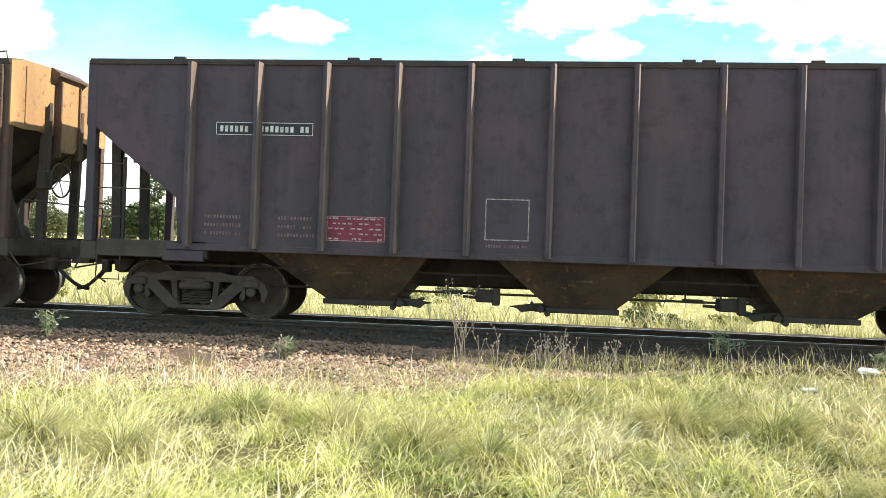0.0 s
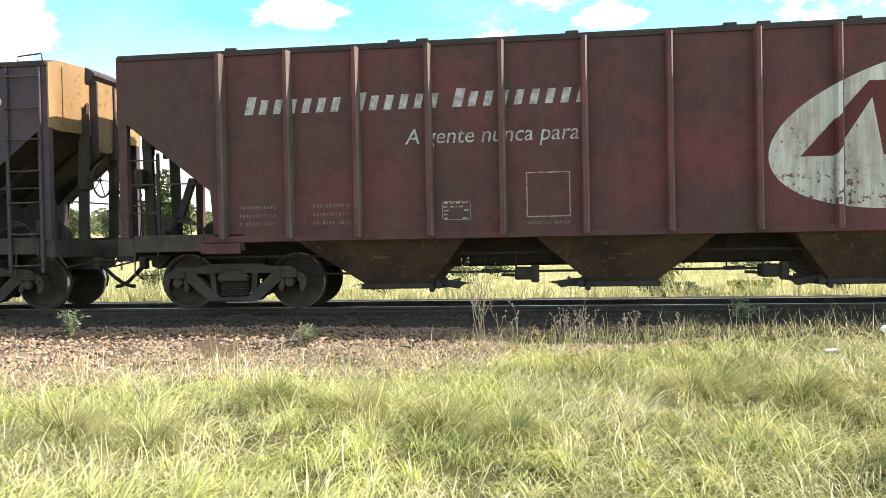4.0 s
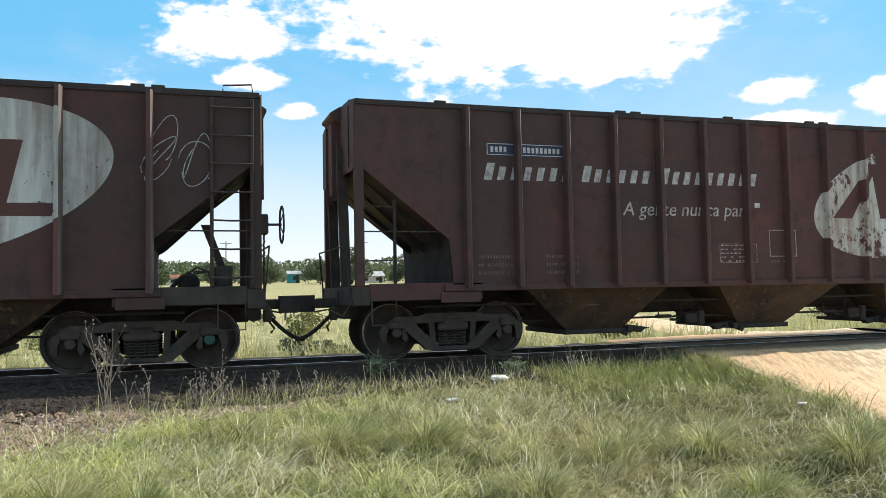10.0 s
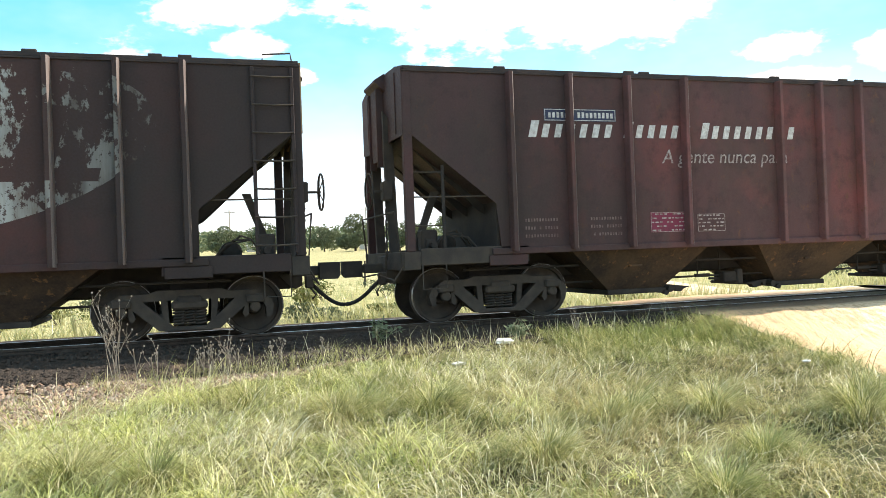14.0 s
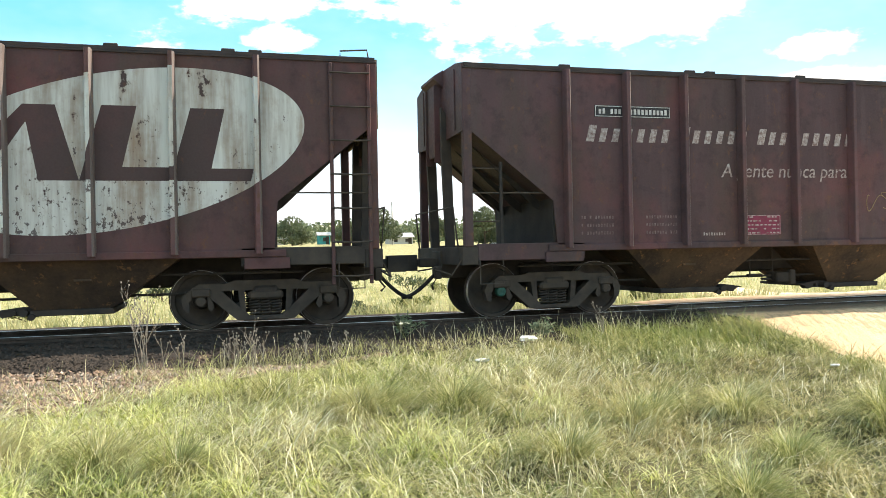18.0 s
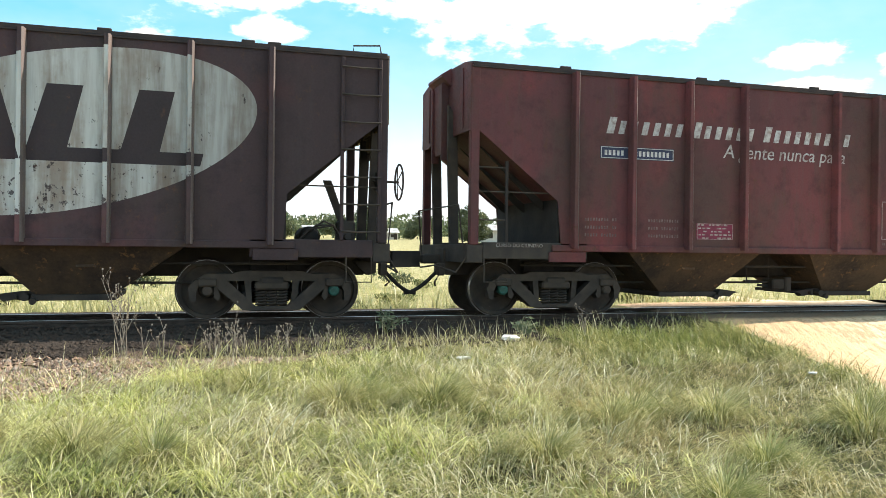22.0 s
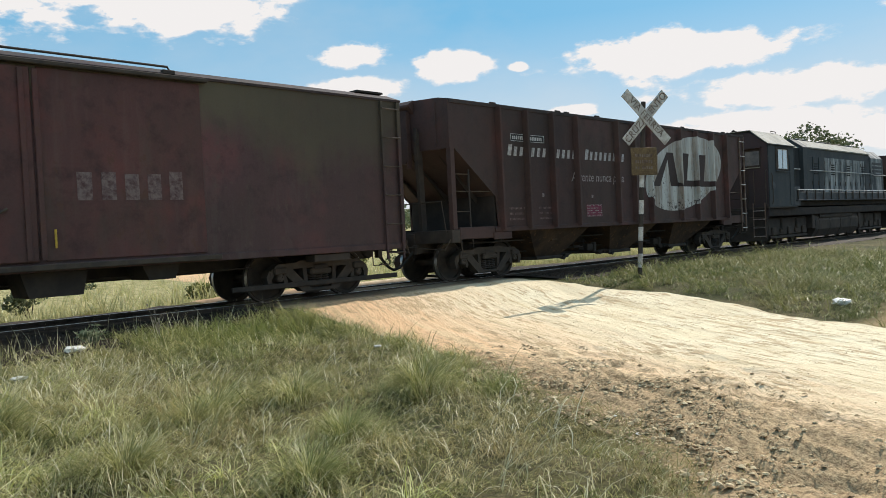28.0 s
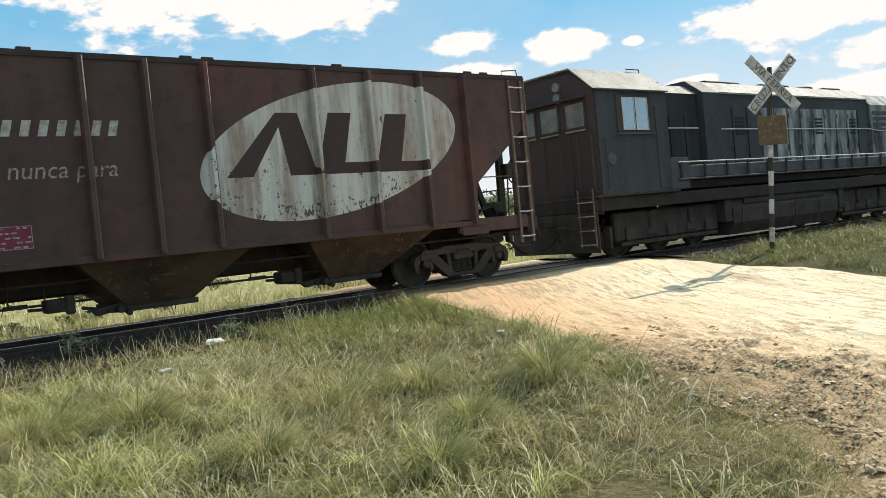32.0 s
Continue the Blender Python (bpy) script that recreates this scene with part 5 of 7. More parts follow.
def build_train():
    rnd = random.Random(11)
    hopper(-22.60, "pale brown covered hopper wagon with sunlit end", P0, A_RIBS, rib=R0, seed=2)
    w = hopper(-6.63, "near-black covered hopper wagon with a small oval sign", P1, A_RIBS, rib=R1, caps=((), ()), seed=3)
    markings(w, rnd, zname=0, slogan=None, plate=(1.97, 3.43, 2.70, 2.90, BLACKPLATE), table_at=(3.66, 4.52, 1.22, 1.58, MAGENTA, "crimson table with rows of white print"), box_at=(5.92, 6.53, 1.30, 1.88))
    w = hopper(9.20, "dull red hopper wagon with a large oval sign", P2, A_RIBS, rib=R2, seed=5, brake="left")
    markings(w, rnd, zname=2.86, slogan=(4.3, 2.36), ink=NAME, box_at=(5.99, 6.59, 1.30, 1.92))
    table(w, 4.80, 5.22, 1.28, 1.55, P2, FAINT, rnd, "small table of faded print")
    w = hopper(25.20, "brown-red hopper wagon with chalk scribbles and oval sign", P3, B_RIBS, rib=R3, length=14.5, caps=((0,), (1,)), seed=7)
    markings(w, rnd, plate=(2.05, 3.33, 3.01, 3.20, PLATE), zname=2.60, slogan=(4.3, 2.08), ink=NAME, slogan_size=0.34, table_at=(6.0, 6.6, 1.25, 1.6, PLATE, "dark blue table with rows of white print"))
    scrawl(w, 1.8, 1.25, 0.75, 0.65, BLUECHALK, rnd, 5)
    tag(w, 4.95, 1.28, 1.2, 0.82, CHALK, rnd, 5)
    tag(w, 6.75, 1.22, 0.62, 0.62, CHALK, rnd, 4)
    scrawl(w, 3.1, 1.7, 0.14, 0.2, CHALK, rnd, 2)
    scrawl(w, 13.0, 2.5, 0.9, 0.9, CHALK, rnd, 4)
    for z in (1.97, 1.61, 1.31):
        part("label_tag", Shape().box(7.71, 7.79, -0.006, 0.0, z - 0.04, z + 0.04), WHITE, w)
    part("paint_blot", Shape().prism([(4.74, 3.05), (4.9, 2.99), (5.12, 3.03), (5.17, 3.2), (5.0, 3.31), (4.8, 3.26)], -0.004, -0.001), BLOT, w, "dark blue-green painted blot")
    w = hopper(41.0, "rusty red hopper wagon with a badly flaked oval sign", P4, C_RIBS, rib=R4, length=14.7, seed=8)
    markings(w, rnd, plate=(2.0, 3.3, 3.05, 3.24, PLATE), zname=2.68, ink=NAME, slogan=(4.28, 2.17), table_at=(6.05, 6.8, 1.4, 1.72, P4, "table with rows of faded print"), box_at=(7.05, 7.6, 1.5, 1.95))
    part("label_tag", Shape().box(6.78, 6.88, -0.006, 0.0, 2.32, 2.40), WHITE, w)
    w = hopper(57.15, "brown-red hopper wagon with a white oval sign", P5, B_RIBS, rib=R5, seed=9, brake="left", end=ENDBROWN)
    markings(w, rnd, plate=(2.22, 3.45, 3.03, 3.22, PLATE), zname=2.78, ink=WHITE, slogan=(4.25, 2.38), ink2=FAINT, table_at=(4.0, 4.7, 1.28, 1.6, MAGENTA, "crimson table with rows of white print"))
    table(w, 4.86, 5.40, 1.27, 1.56, P5, FAINT, rnd, "table of faded print")
    w = hopper(73.14, "dark maroon hopper wagon with a white oval sign", P6, A_RIBS, rib=R6, length=14.78, caps=((0,), (1,)), seed=10, end=ENDBROWN)
    markings(w, rnd, plate=(2.1, 3.4, 3.06, 3.24, BLACKPLATE), zname=2.68, slogan=(4.3, 2.15), ink=FAINT, table_at=(4.72, 5.4, 1.22, 1.54, MAGENTA, "crimson table with rows of white print"))
    scrawl(w, 7.08, 1.56, 0.74, 0.40, STRAWCHALK, rnd, 2)
    bars(w, 3.96, 4.4, 1.22, 0.05, FAINT, rnd, 0.5, name="small_print")
    w = hopper(89.17, "faded red hopper wagon with an oval sign", P7, B_RIBS, rib=R7, caps=((0,), ()), seed=11)
    markings(w, rnd, x0=2.2, x1=6.88, zname=2.86, slogan=(4.3, 2.57), ink=NAME, plate=(2.10, 3.39, 2.47, 2.66, PLATE), table_at=(3.82, 4.51, 1.24, 1.50, MAGENTA, "crimson table with rows of white print"), box_at=(7.52, 8.10, 1.29, 1.95))
    words(w, "CURSO DO CILINDRO", 0.4, 1.08, 0.075, FAINT, 0.0, -0.004)
    w = hopper(121.2, "brown hopper wagon coupled to the locomotive, oval sign", P9, D_RIBS, rib=R9, length=14.45, seed=12, rungs=(0.46, 7, RUSTED))
    markings(w, rnd, x0=1.86, x1=6.85, plate=(1.99, 3.25, 3.02, 3.20, BLACKPLATE), zname=2.70, slogan=(4.3, 2.16), ink=NAME, ink2=FAINT, table_at=(4.9, 5.6, 1.28, 1.58, MAGENTA, "crimson table with rows of white print"))

    for x, z in ((3.12, 1.82), (5.18, 1.79)):
        part("label_tag", Shape().box(x - 0.035, x + 0.035, -0.006, 0.0, z - 0.035, z + 0.035), FAINT, w)


build_train()


def box_wagon(x0):
    rnd = random.Random(21)
    L, W, yc, Z0, Z1 = 14.75, 2.70, 1.35, 0.86, 3.62
    paint = wagon_paint("paint_box_red", (0.124, 0.062, 0.064), (0.115, 0.085, 0.078), (0.115, 0.078, 0.066), stain=(0.125, 0.112, 0.068), seed=13, grime=0.4, dark_coat=(9.5, 13.5, 0.55))
    door_paint = wagon_paint("paint_box_door", (0.120, 0.052, 0.047), (0.12, 0.068, 0.06), (0.10, 0.05, 0.035), seed=14)
    # near-black end walls: their shade is put into the paint; roof shares it
    dark_coat = wagon_paint("paint_shaded_end", (0.046, 0.030, 0.030), (0.055, 0.040, 0.038), (0.06, 0.04, 0.03), seed=15)
    w = thing("box_wagon", "red-brown steel box wagon with pale stains along its top", "freight wagon", "wagons of the train")
    part("side_wall", Shape().box(0.0, L, 0.0, 0.03, Z0, Z1, 0.004), paint, w)
    part("side_wall", Shape().box(0.0, L, W - 0.03, W, Z0, Z1), paint, w)
    part("side_sill", Shape().box(0.0, L, -0.03, -0.002, Z0 - 0.06, Z0 + 0.05, 0.008), paint, w)
    part("roof", Shape().slab([(-0.03, Z1 - 0.03), (-0.03, Z1 + 0.01), (0.35, Z1 + 0.15), (yc, Z1 + 0.24), (W - 0.35, Z1 + 0.15), (W + 0.03, Z1 + 0.01), (W + 0.03, Z1 - 0.03)], -0.04, L + 0.04), dark_coat, w)
    part("floor", Shape().box(0.05, L - 0.05, 0.05, W - 0.05, Z0 - 0.02, Z0 + 0.04), DARK, w)
    for e in (0, 1):
        def X(x): return x if e == 0 else L - x
        part("end_wall", Shape().slab([(0.03, Z0), (W - 0.03, Z0), (W - 0.03, Z1), (W - 0.4, Z1 + 0.12), (yc, Z1 + 0.2), (0.4, Z1 + 0.12), (0.03, Z1)], X(0.0), X(0.04)), dark_coat, w)
        for k in range(6):
            z = Z0 + 0.28 + 0.42 * k
            part("end_corrugation", Shape().prism([(X(0.0), z - 0.13), (X(-0.04), z - 0.05), (X(-0.04), z + 0.05), (X(0.0), z + 0.13)], 0.12, W - 0.12), dark_coat, w)
        part("corner_post", Shape().box(X(-0.02), X(0.07), -0.02, -0.002, Z0, Z1, 0.004), paint, w)
        part("end_sill", Shape().box(X(-0.06), X(0.12), 0.1, W - 0.1, 0.80, 1.04, 0.01), DARK, w)
        coupler(w, X(-0.04), yc, -1 if e == 0 else 1)
        bogie(w, X(1.75), yc)
        part("bolster_plate", Shape().box(X(1.35), X(2.15), 0.02, 0.30, 0.66, Z0 - 0.07, 0.01), DARK, w)
        part("step_iron", Shape().rod([(X(0.45), -0.01, 0.86), (X(0.45), -0.02, 0.52), (X(0.85), -0.02, 0.52), (X(0.85), -0.01, 0.86)], 0.012, 6), IRON, w)
    # sliding door with its tracks
    d0, d1 = 6.34, 8.13
    part("door_jamb", Shape().box(d0 - 0.10, d0 + 0.02, -0.07, -0.002, Z0 + 0.02, Z1 - 0.05, 0.008), door_paint, w)
    dr = part("sliding_door", Shape().box(d0 + 0.12, d1 - 0.08, -0.075, -0.004, Z0 + 0.08, Z1 - 0.12, 0.01), door_paint, w, "red sliding door with bare patches")
    for x in (d0 + 0.13, d0 + 0.33, d1 - 0.24, d1 - 0.06):
        part("door_stile", Shape().box(x, x + 0.07, -0.105, -0.076, Z0 + 0.10, Z1 - 0.14, 0.006), door_paint, dr)
    part("door_bar", Shape().rod([(d0 + 0.5, -0.10, Z0 + 0.35), (d1 - 0.45, -0.10, Z0 + 0.78)], 0.02, 6), IRON, dr)
    part("door_handle", Shape().box(d0 + 0.75, d0 + 1.05, -0.12, -0.08, Z0 + 0.30, Z0 + 0.35, 0.008), YELLOW, dr, "yellow door latch")
    part("door_panel", Shape().box(d1 + 0.02, d1 + 2.4, -0.03, -0.003, Z0 + 0.08, Z1 - 0.10, 0.008), door_paint, w, "red second door leaf")
    part("door_rail", Shape().box(d0 - 0.1, d1 + 2.5, -0.12, -0.004, Z1 - 0.08, Z1 - 0.02, 0.01), DARK, w)
    part("door_rail", Shape().box(d0 - 0.6, d1 + 2.6, -0.11, -0.034, Z0 - 0.04, Z0 + 0.04, 0.01), IRON, w)
    rr = Shape().rod([(7.2, 0.0, Z1), (7.25, 0.02, Z1 + 0.12), (10.05, 0.02, Z1 + 0.12), (10.1, 0.0, Z1)], 0.018, 6)
    part("roof_rail", rr.box(7.1, 7.3, -0.03, 0.05, Z1 - 0.02, Z1 + 0.07, 0.01).box(9.95, 10.15, -0.03, 0.05, Z1 - 0.02, Z1 + 0.07, 0.01), DARK, w)
    for x in (d0 - 0.08, d1 + 0.12):
        part("latch_mark", Shape().box(x, x + 0.03, -0.09, -0.072, Z0 + 0.25, Z0 + 0.5, 0.004), YELLOW, w)
    lad = ladder(w, L - 0.52, L - 0.06, 0.62, Z1 - 0.05, -0.05, paint, 6)
    hb = Shape()
    hb.rod([(L + 0.14, 0.55 + 0.25 * math.cos(a), 2.6 + 0.25 * math.sin(a)) for a in np.linspace(0, 2 * math.pi, 20)], 0.016, 6).rod([(L, 0.55, 2.6), (L + 0.14, 0.55, 2.6)], 0.02, 6)
    part("brake_wheel", hb, DARK, w)
    part("roof_platform", Shape().box(L - 0.75, L - 0.1, 0.3, 0.9, Z1 + 0.16, Z1 + 0.2, 0.006).box(L - 0.7, L - 0.65, 0.35, 0.85, Z1 + 0.05, Z1 + 0.16), DARK, w)
    # writing
    p = part("number_plate", Shape().box(1.95, 2.93, -0.005, 0.0, 2.12, 2.32), PLATE, w, "dark plate with a row of white bars")
    frame_of(p, 1.96, 2.92, 2.128, 2.312, WHITE, 0.01, -0.0085, "plate_border")
    bars(p, 2.0, 2.33, 2.175, 0.09, WHITE, rnd, 0.3, y=-0.0085, name="number_bar")
    bars(p, 2.40, 2.88, 2.175, 0.09, WHITE, rnd, 0.3, y=-0.0085, name="number_bar")
    bars(w, 3.18, 3.3, 2.16, 0.14, GHOST, rnd, 0.3, name="number_bar")
    part("yellow_line", Shape().box(0.06, 0.52, -0.008, -0.002, 2.08, 2.11), YELLOW, w, "short yellow painted line")
    table(w, 3.40, 4.07, 1.20, 1.55, PLATE, FAINT, rnd, "navy table with rows of pale print")
    part("faded_patch", Shape().box(4.10, 6.15, -0.004, 0.0, 2.48, 2.92), worn("patch_pale", (0.17, 0.125, 0.085), (0.12, 0.06, 0.05), 0.7, 0, 5), w, "pale painted-over patch")
    frame_of(w, 4.2, 4.72, 1.45, 1.98, FAINT, 0.008)
    bars(w, 4.18, 4.75, 1.36, 0.04, GHOST, rnd, 0.4, name="small_print")
    for k, x in enumerate((3.74, 4.90)):
        part("label_tag", Shape().box(x, x + 0.09, -0.008, -0.002, 1.72 - 0.2 * k, 1.80 - 0.2 * k), WHITE, w)
    for k in range(3):
        bars(w, 1.75, 2.8, 1.50 - 0.11 * k, 0.045, GHOST, rnd, 0.5, name="small_print")
    bars(w, 8.6, 10.2, 1.75, 0.42, GHOST, rnd, 0.3, name="painted_letters", y=-0.035)
    # underframe gear
    part("centre_sill", Shape().box(0.1, L - 0.1, yc - 0.25, yc + 0.25, 0.62, 0.84, 0.01), DARK, w)
    for x, a, h in ((3.9, 0.55, 0.30), (4.9, 0.75, 0.36), (6.3, 0.5, 0.2), (7.9, 0.9, 0.34), (9.6, 0.6, 0.22)):
        part("equipment_box", Shape().prism([(x, Z0 - 0.07), (x + a, Z0 - 0.07), (x + a - 0.08, Z0 - 0.07 - h), (x + 0.1, Z0 - 0.07 - h)], 0.25, 0.85), DARK, w)
    for cx in (2.9, 13.0):
        part("brake_beam", Shape().box(cx - 1.85, cx + 1.85, yc - 1.0, yc - 0.96, 0.24, 0.33, 0.012), DARK, w)
    part("air_tank", Shape().rod([(5.9, 0.9, 0.55), (6.9, 0.9, 0.55)], 0.16, 14), DARK, w)
    part("brake_rigging", Shape().rod([(3.0, 0.75, 0.62), (11.8, 0.75, 0.62)], 0.016, 6).rod([(3.0, 1.6, 0.55), (11.8, 1.6, 0.57)], 0.02, 6), DARK, w)
    MOVERS.append((w, x0))
    return w


def locomotive(x0):
    """A diesel road-switcher with its cab at the left end."""
    navy = worn("loco_navy", (0.038, 0.046, 0.052), (0.060, 0.066, 0.068), 0.7, 0.0, 1.6, True, 0.12, (0.085, 0.078, 0.072))
    maroon = worn("loco_nose_maroon", (0.065, 0.045, 0.046), (0.05, 0.042, 0.044), 0.8, 0.0, 1.8, True, 0.12)
    grey = worn("loco_faded_roof", (0.30, 0.30, 0.26), (0.17, 0.17, 0.145), 0.7, 0.0, 2.4, False, 0.2, (0.10, 0.09, 0.075))
    sill = worn("loco_sill_grey", (0.105, 0.110, 0.116), (0.070, 0.072, 0.075), 0.85, 0.0, 3.0)
    peel = worn("loco_peeling_door", (0.042, 0.052, 0.058), (0.40, 0.41, 0.40), 0.75, 0.0, 2.3, True, 0.15)
    soot = worn("loco_sooty_hood", (0.022, 0.024, 0.026), (0.04, 0.042, 0.042), 0.8, 0.0, 2.0, True, 0.12)
    glass, nt, b = nodes_of("cab_glass")
    b.inputs["Base Color"].default_value = (0.30, 0.40, 0.45, 1)
    b.inputs["Roughness"].default_value, b.inputs["Metallic"].default_value = 0.12, 0.75
    dim_glass = worn("dusty_dark_glass", (0.09, 0.10, 0.11), (0.17, 0.17, 0.17), 0.3, 0.0, 4.0)
    w = thing("diesel_locomotive", "dark blue diesel locomotive with faded grey roof, pushing", "locomotive")
    L, W, yc = 15.9, 2.75, 1.375
    D0 = 1.40   # walkway
    # frame, deck beam and skirt near black: shade under the deck painted in
    fr = part("frame", Shape().box(0.0, L, 0.12, W - 0.12, 1.06, D0 - 0.05, 0.02), SHADE_BLACK, w)
    part("deck_beam", Shape().box(2.6, L - 0.2, 0.30, W - 0.30, D0 + 0.001, 1.60, 0.02), SHADE_BLACK, w)
    part("walkway", Shape().box(0.0, 2.84, 0.0, W, D0 - 0.05, D0, 0.008), DARK, w)
    part("walkway", Shape().box(2.85, L, 0.0, W, 1.605, 1.645, 0.008), sill, w)
    # cab
    c0, c1 = 0.15, 2.55
    prof = [(0.0, D0), (0.0, 3.66), (0.60, 4.14), (W - 0.60, 4.14), (W, 3.66), (W, D0)]
    part("cab_body", Shape().slab(prof, c0, c1), navy, w)
    part("nose_plate", Shape().slab([(0.03, 1.0), (0.03, 3.62), (0.62, 4.08), (W - 0.62, 4.08), (W - 0.03, 3.62), (W - 0.03, 1.0)], c0 - 0.03, c0 - 0.001), maroon, w)
    cr = part("cab_roof", Shape().slab([(-0.05, 3.63), (0.59, 4.17), (W - 0.59, 4.17), (W + 0.05, 3.63), (W + 0.01, 3.63), (W - 0.60, 4.145), (0.60, 4.145), (-0.01, 3.63)], c0 - 0.1, c1 + 0.08), grey, w, "faded grey cab roof with slanted edges")
    for y in (0.26, 1.02, 1.74):
        n = part("front_window", Shape().box(c0 - 0.055, c0 - 0.031, y, y + 0.60, 2.84, 3.46, 0.03), DARK, w)
        part("pane", Shape().box(c0 - 0.06, c0 - 0.056, y + 0.05, y + 0.55, 2.90, 3.40), dim_glass, n)
        part("window_sill", Shape().box(c0 - 0.085, c0 - 0.057, y + 0.02, y + 0.58, 2.80, 2.835, 0.006), grey, n)
    part("window_visor", Shape().slab([(0.22, 3.50), (2.5, 3.50), (2.5, 3.54), (0.22, 3.54)], c0 - 0.16, c0 - 0.032), maroon, w)
    win = part("side_window", Shape().box(c0 + 0.62, c0 + 1.82, -0.03, -0.001, 2.70, 3.52, 0.02), DARK, w, "cab side window in a dark frame")
    for k in (0, 1):
        x = c0 + 0.80 + 0.45 * k
        pn = part("pane", Shape().box(x, x + 0.40, -0.036, -0.031, 2.77, 3.45), glass, win)
        frame_of(pn, x - 0.012, x + 0.412, 2.755, 3.465, WHITE, 0.022, -0.042, "sash")
    part("window_sill", Shape().box(c0 + 0.58, c0 + 1.86, -0.07, -0.031, 2.66, 2.695, 0.006), sill, win)
    part("rain_gutter", Shape().box(c0 - 0.02, c1 + 0.02, -0.075, -0.051, 3.60, 3.635, 0.005), sill, w)
    part("cab_door", Shape().box(c1 - 0.46, c1 - 0.06, -0.018, -0.001, D0 + 0.05, 3.30, 0.01), navy, w)
    for y in (0.75, 1.55):
        part("nose_seam", Shape().box(c0 - 0.042, c0 - 0.031, y, y + 0.03, 1.45, 2.75, 0.004), DARK, w)
    for k in (0, 1):
        hl = Shape().lathe([(0.0, -0.03), (0.10, -0.03), (0.12, 0.05), (0.0, 0.05)], 16)
        o = part("headlight", hl, dim_glass, w, "round glass headlight")
        o.matrix_basis = pose(c0 - 0.06, yc - 0.35, 3.60 + 0.24 * k, 0, 0, -90)
    part("horn", Shape().rod([(0.5, yc, 4.2), (0.9, yc, 4.22)], [0.09, 0.03], 10).box(0.6, 0.8, yc - 0.05, yc + 0.05, 4.17, 4.2), DARK, w)
    part("roof_vent", Shape().lathe([(0.0, 0.0), (0.14, 0.0), (0.14, 0.1), (0.0, 0.12)], 14), DARK, w).matrix_basis = pose(1.4, yc, 4.16, 90, 0, 0)
    # hood
    h0, h1, ya, yb = 2.56, 15.5, 0.50, W - 0.50
    part("hood_low", Shape().slab([(ya, D0), (ya, 3.72), (ya + 0.35, 3.95), (yb - 0.35, 3.95), (yb, 3.72), (yb, D0)], h0, 4.5), soot, w)
    part("hood", Shape().slab([(ya - 0.16, D0), (ya - 0.16, 3.74), (ya + 0.32, 4.10), (yb - 0.32, 4.10), (yb + 0.16, 3.74), (yb + 0.16, D0)], 4.51, 5.20), navy, w)
    part("hood", Shape().slab([(ya, D0), (ya, 3.80), (ya + 0.42, 4.10), (yb - 0.42, 4.10), (yb, 3.80), (yb, D0)], 5.21, 13.6), navy, w)
    part("hood_edge", Shape().prism([(5.22, 3.74), (13.5, 3.74), (13.5, 3.77), (5.22, 3.77)], ya - 0.05, ya - 0.002), grey, w)
    part("hood_roof", Shape().slab([(ya - 0.02, 3.79), (ya + 0.41, 4.12), (yb - 0.41, 4.12), (yb + 0.02, 3.79), (yb, 3.80), (yb - 0.42, 4.102), (ya + 0.42, 4.102), (ya, 3.80)], 5.22, 13.62), grey, w, "faded pale hood roof")
    part("radiator_hood", Shape().slab([(ya - 0.08, D0), (ya - 0.08, 3.60), (ya + 0.3, 3.98), (yb - 0.3, 3.98), (yb + 0.08, 3.60), (yb + 0.08, D0)], 13.63, h1), peel, w)
    for k in range(4):
        part("radiator_slat", Shape().box(13.75, 15.35, ya - 0.10, ya - 0.082, 2.75 + 0.18 * k, 2.86 + 0.18 * k, 0.006), sill, w)
    for k in range(12):
        x = 5.26 + 0.69 * k
        d = part("hood_door", Shape().box(x, x + 0.62, ya - 0.03, ya - 0.002, D0 + 0.1, 3.42, 0.008), peel if 2 < k < 11 else navy, w, "peeling hood door" if 2 < k < 11 else "")
        part("door_handle", Shape().box(x + 0.53, x + 0.58, ya - 0.05, ya - 0.031, 2.25, 2.42, 0.006), IRON, d)
        for z in (1.75, 3.15):
            part("hinge", Shape().box(x + 0.01, x + 0.05, ya - 0.045, ya - 0.031, z, z + 0.14, 0.005), IRON, d)
        if k % 3 == 1:
            for j in range(5):
                part("louvre", Shape().prism([(x + 0.1, 2.70 + 0.1 * j), (x + 0.5, 2.70 + 0.1 * j), (x + 0.5, 2.75 + 0.1 * j), (x + 0.1, 2.75 + 0.1 * j)], ya - 0.05, ya - 0.031), soot, d)
    part("low_hood_roof", Shape().slab([(ya - 0.02, 3.71), (ya + 0.34, 3.97), (yb - 0.34, 3.97), (yb + 0.02, 3.71), (yb, 3.72), (yb - 0.35, 3.955), (ya + 0.35, 3.955), (ya, 3.72)], h0 + 0.1, 4.47), grey, w)
    for k in range(3):
        part("low_hood_door", Shape().box(2.65 + 0.62 * k, 3.20 + 0.62 * k, ya - 0.025, ya - 0.002, D0 + 0.1, 3.2, 0.006), soot, w)
    part("exhaust_stack", Shape().lathe([(0.30, 0.0), (0.34, 0.0), (0.36, 0.14), (0.30, 0.16)], 18, caps=True), DARK, w).matrix_basis = pose(3.6, yc, 3.95, 90, 0, 0)
    part("stack", Shape().box(7.0, 7.6, yc - 0.2, yc + 0.2, 4.1, 4.24, 0.03), DARK, w)
